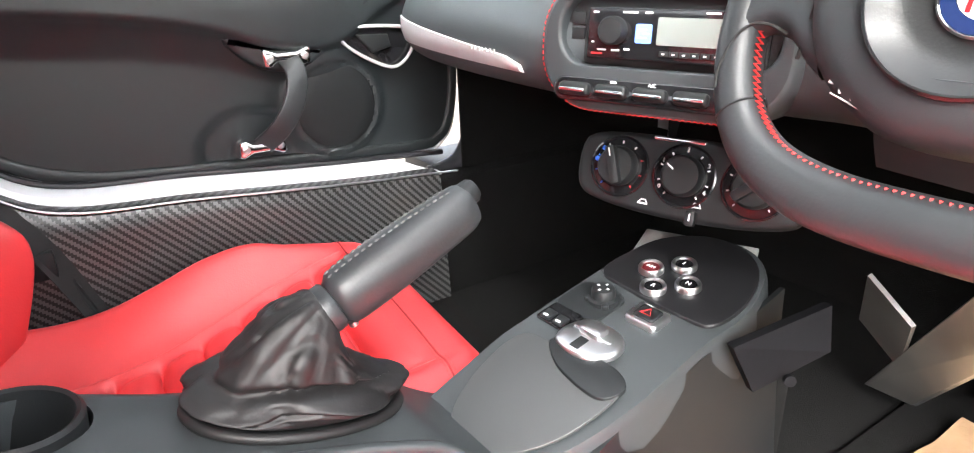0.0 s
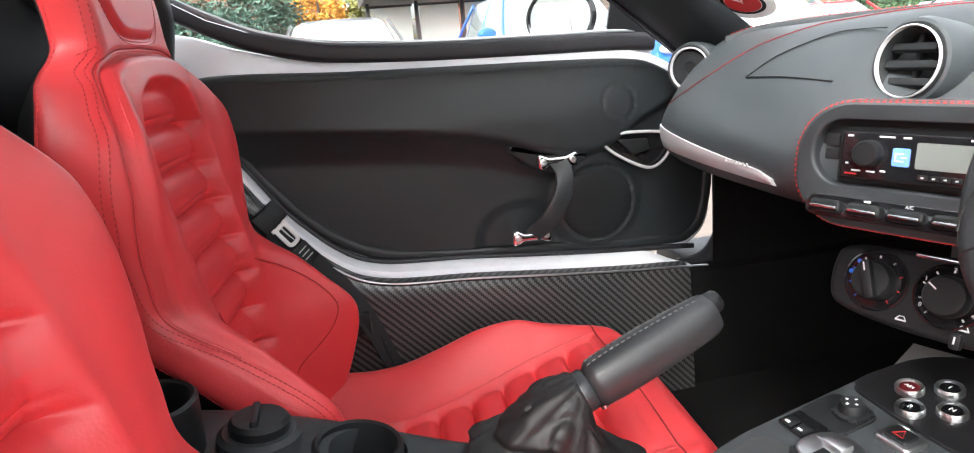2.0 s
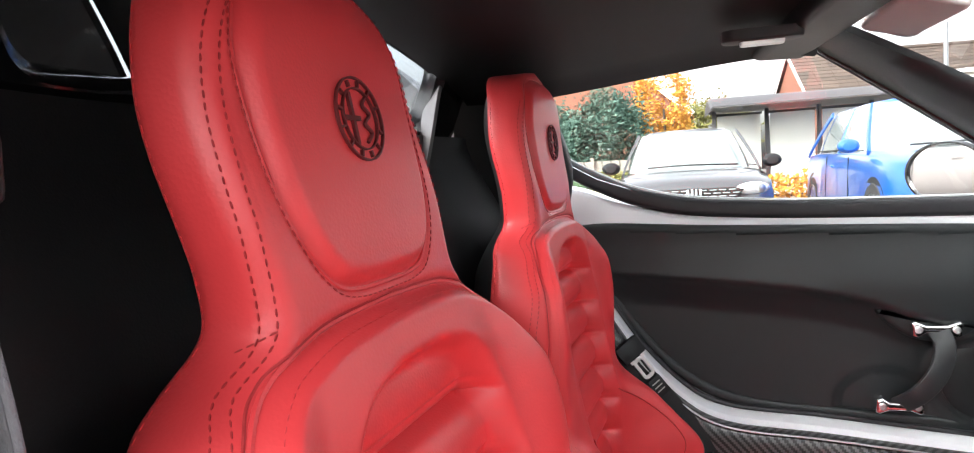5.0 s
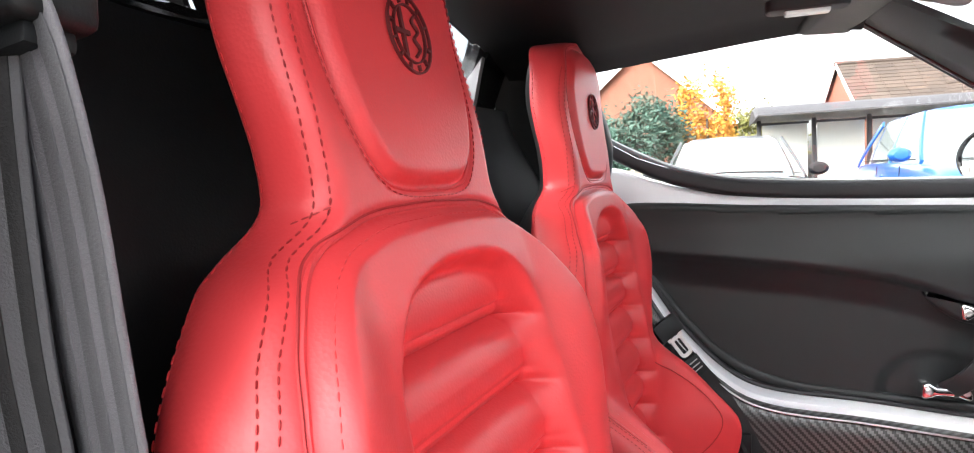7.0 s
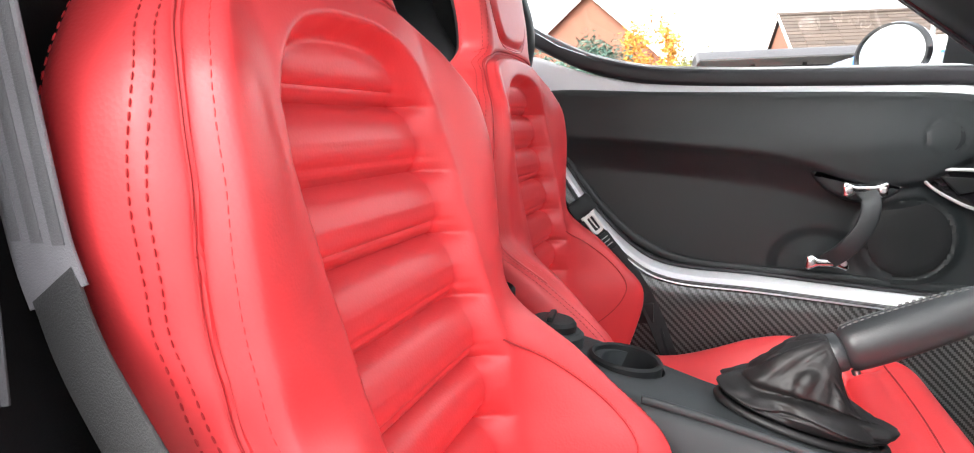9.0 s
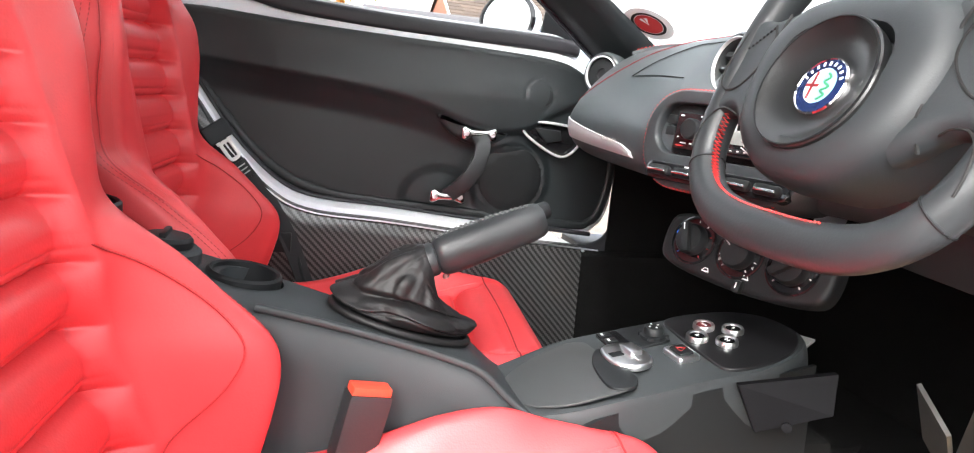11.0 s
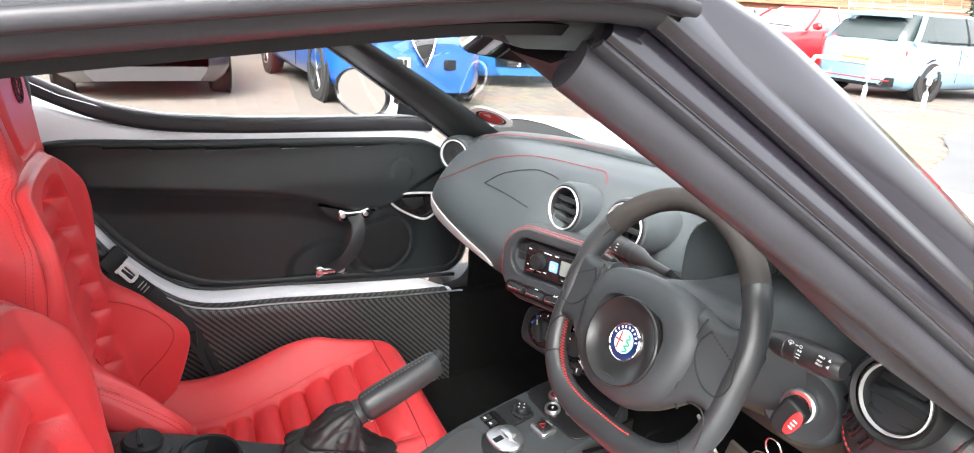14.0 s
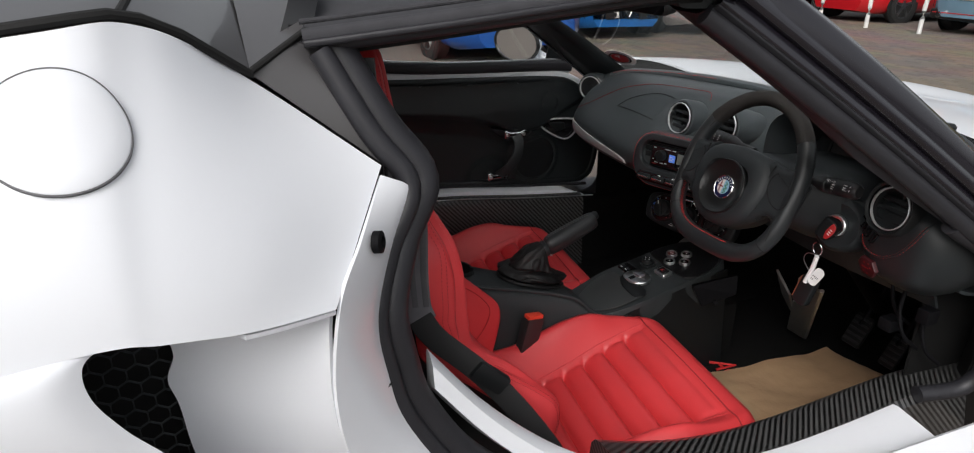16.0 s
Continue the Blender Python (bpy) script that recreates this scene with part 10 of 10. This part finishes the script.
def hedge(label, a, b, height, depth, leaf_m, count, seed, leaf=0.07):
    rnd = random.Random(seed)
    A_, B_ = Vector((*a, 0)), Vector((*b, 0))
    V, F = [], []
    for k in range(count):
        t = rnd.random()
        c = A_.lerp(B_, t)
        hh = height * (0.85 + 0.25 * noise.noise(Vector((t * 7, seed, 0))) + 0.08 * rnd.random())
        z = hh * rnd.random() ** 0.55
        dd = depth * (0.8 + 0.3 * noise.noise(Vector((t * 9, seed, z * 2))))
        nrm = (B_ - A_).normalized().cross(Vector((0, 0, 1)))
        p = c + nrm * rnd.uniform(-1, 1) * dd / 2 + Vector((0, 0, gz(c.x, c.y) + z))
        q = Euler((rnd.uniform(0, 6.3), rnd.uniform(0, 6.3), rnd.uniform(0, 6.3))).to_matrix()
        w, l = leaf * rnd.uniform(0.6, 1.1), leaf * rnd.uniform(0.9, 1.6)
        i = len(V)
        for x, y, zz in ((0, -l, 0), (w * 0.6, 0, 0.2 * w), (0, l, 0), (-w * 0.6, 0, 0.2 * w)):
            V.append(p + q @ Vector((x, y, zz)))
        F += [(i, i + 1, i + 2), (i, i + 2, i + 3)]
    me = bpy.data.meshes.new("hedge")
    me.from_pydata(V, [], F)
    me.materials.append(leaf_m)
    return tagged(new("hedge", me), label, "hedge", kind="stuff")


tree("dense blue-green conifer beyond the fence", (-22.5, -2.6), 3.3, 1.5, LEAF_DARK, 9000, 11, 0.07, 0.05)
tree("dense blue-green shrub beyond the fence", (-23.5, -4.6), 3.2, 1.6, LEAF_DARK, 8000, 12, 0.07, 0.05)
tree("slender autumn tree with orange leaves", (-24.0, -0.65), 4.2, 1.0, LEAF_ORANGE, 3600, 13, 0.07, 0.25)
tree("round olive green garden tree", (-30.0, 1.4), 3.4, 1.5, LEAF_OLIVE, 6000, 14, 0.08, 0.2)
tree("green garden tree between the houses", (-27.0, 26.5), 4.0, 2.2, LEAF, 8000, 15, 0.10, 0.15)
tree("green garden tree before the orange roofs", (-24.5, 22.5), 3.3, 1.9, LEAF, 8000, 16, 0.10, 0.1)
tree("autumn shrub by the bungalow", (-28.0, 20.5), 2.4, 1.0, LEAF_OLIVE, 3000, 17, 0.08, 0.1)
tree("dark conifer at the end of the street", (-20.0, 42.0), 5.2, 1.0, LEAF_DARK, 4000, 18, 0.10, 0.1)
tree("green tree past the parked cars", (-9.0, 40.0), 4.5, 2.6, LEAF_OLIVE, 6000, 19, 0.12, 0.2)
hedge("long green hedge along the street", (-22.0, 14.0), (-16.0, 36.0), 1.7, 1.2, LEAF, 16000, 21, 0.09)
hedge("trimmed brown-green hedge before the bungalows", (-25.0, 8.0), (-22.0, 18.0), 1.5, 0.9, LEAF_OLIVE, 9000, 22, 0.08)
hedge("low yellow-green hedge beside the grey hatchback", (-12.6, -4.4), (-12.2, 0.2), 1.05, 0.8, LEAF_OLIVE, 6000, 23, 0.05)
hedge("twiggy hedge at the forecourt edge", (-11.5, -5.0), (-10.5, -1.9), 0.95, 0.7, LEAF, 4500, 24, 0.045)
hedge("yellow flowering planting below the shelter", (-13.6, 0.3), (-13.2, 3.8), 0.85, 0.5, LEAF_ORANGE, 1800, 25, 0.05)
hedge("distant hedges and trees at the end of the street", (-30.0, 60.0), (20.0, 62.0), 3.5, 3.0, LEAF_OLIVE, 16000, 26, 0.22)
hedge("trees closing the forecourt behind", (14.0, -42.0), (-30.0, -44.0), 2.4, 2.0, LEAF, 12000, 27, 0.2)
# board fence
fence = thing("board_fence", "weathered grey board fence along the gardens", "fence")
WOODF = grain(material("weathered_wood", (0.22, 0.20, 0.17), 0.85), 20, 0.4, "noise", 0.2, 3)
base_board = None
for k in range(44):
    y = -10.0 + 0.26 * k
    z = gz(-19.5, y)
    if base_board is None:
        base_board = part("board", box(-0.012, 0.0, 0, 0.012, 0.235, 1.35), WOODF, fence, "", False)
        base_board.location = (-19.5, y, z)
    else:
        o = base_board.copy()
        scene.collection.objects.link(o)
        o.location = (-19.5 + 0.012 * (k % 2), y, z)
for k in range(7):
    part("post", box(-19.46, -10.0 + 1.8 * k, gz(-19.5, -10) - 0.1, -19.38, -9.90 + 1.8 * k, gz(-19.5, -10 + 1.8 * k) + 1.45), WOODF, fence, "", False)
for k, (x, y, h, r) in enumerate(((-17.6, 18.2, 7.5, 0.07), (-18.9, 20.2, 8.0, 0.12))):
    lp = thing("lamp_post" if k == 0 else "telegraph_pole", "slim grey lamp post by the street" if k == 0 else "brown wooden telegraph pole by the street", "lamp post" if k == 0 else "pole")
    part("shaft", tube([(x, y, gz(x, y)), (x, y, gz(x, y) + h)], r, 12, scale=lambda q: 1 - 0.4 * q), ALLOY if k == 0 else BARK, lp)

# ---- block pavers, a running bond of 200 x 100 mm clay blocks ----
def paver_verts(cx, cy):
    z = gz(cx, cy)
    a, b = 0.0985, 0.0485
    i = 0.005
    tilt = 0.002 * math.sin(37.1 * cx + 19.7 * cy)
    base = [(cx - a, cy - b, z - 0.03), (cx + a, cy - b, z - 0.03), (cx + a, cy + b, z - 0.03), (cx - a, cy + b, z - 0.03)]
    shoulder = [(x, y, z - 0.005 + tilt) for x, y, _ in base]
    top = [(cx - a + i, cy - b + i, z + tilt), (cx + a - i, cy - b + i, z + tilt), (cx + a - i, cy + b - i, z - tilt), (cx - a + i, cy + b - i, z - tilt)]
    return base + shoulder + top


PAVER_FACES = [(8, 9, 10, 11)] + [(q + k, q + (k + 1) % 4, q + 4 + (k + 1) % 4, q + 4 + k) for q in (0, 4) for k in range(4)]


def in_tar(x, y):
    c = False
    for k in range(len(tar)):
        (xa, ya), (xb, yb) = tar[k - 1], tar[k]
        if (ya > y) != (yb > y) and x < (xb - xa) * (y - ya) / (yb - ya) + xa:
            c = not c
    return c


one = bpy.data.meshes.new("paver")
c0 = gz(0, 0)
one.from_pydata([(x, y, z - c0) for x, y, z in paver_verts(0.0, 0.0)], [], PAVER_FACES)
one.materials.append(PAVER)
rest_v, rest_f = [], []
for row in range(92):
    for col in range(72):
        x = -11.6 + 0.2 * col + (0.1 if row % 2 else 0.0)
        y = 2.1 + 0.1 * row
        if in_tar(x, y):
            continue
        if -3.5 < x < -1.85 and 3.5 < y < 7.2:
            ob = new("paver", one)
            ob.location = (x, y, gz(x, y) - 0.0001 * ((row * 7 + col * 3) % 20))
            ob.parent = pavement
        else:
            n0 = len(rest_v)
            rest_v += paver_verts(x, y)
            rest_f += [tuple(n0 + q for q in f) for f in PAVER_FACES]
rest = bpy.data.meshes.new("far_pavers")
rest.from_pydata(rest_v, [], rest_f)
rest.materials.append(PAVER)
far_pavers = new("far_pavers", rest)
far_pavers.parent = pavement
far_pavers["kind"] = "stuff"
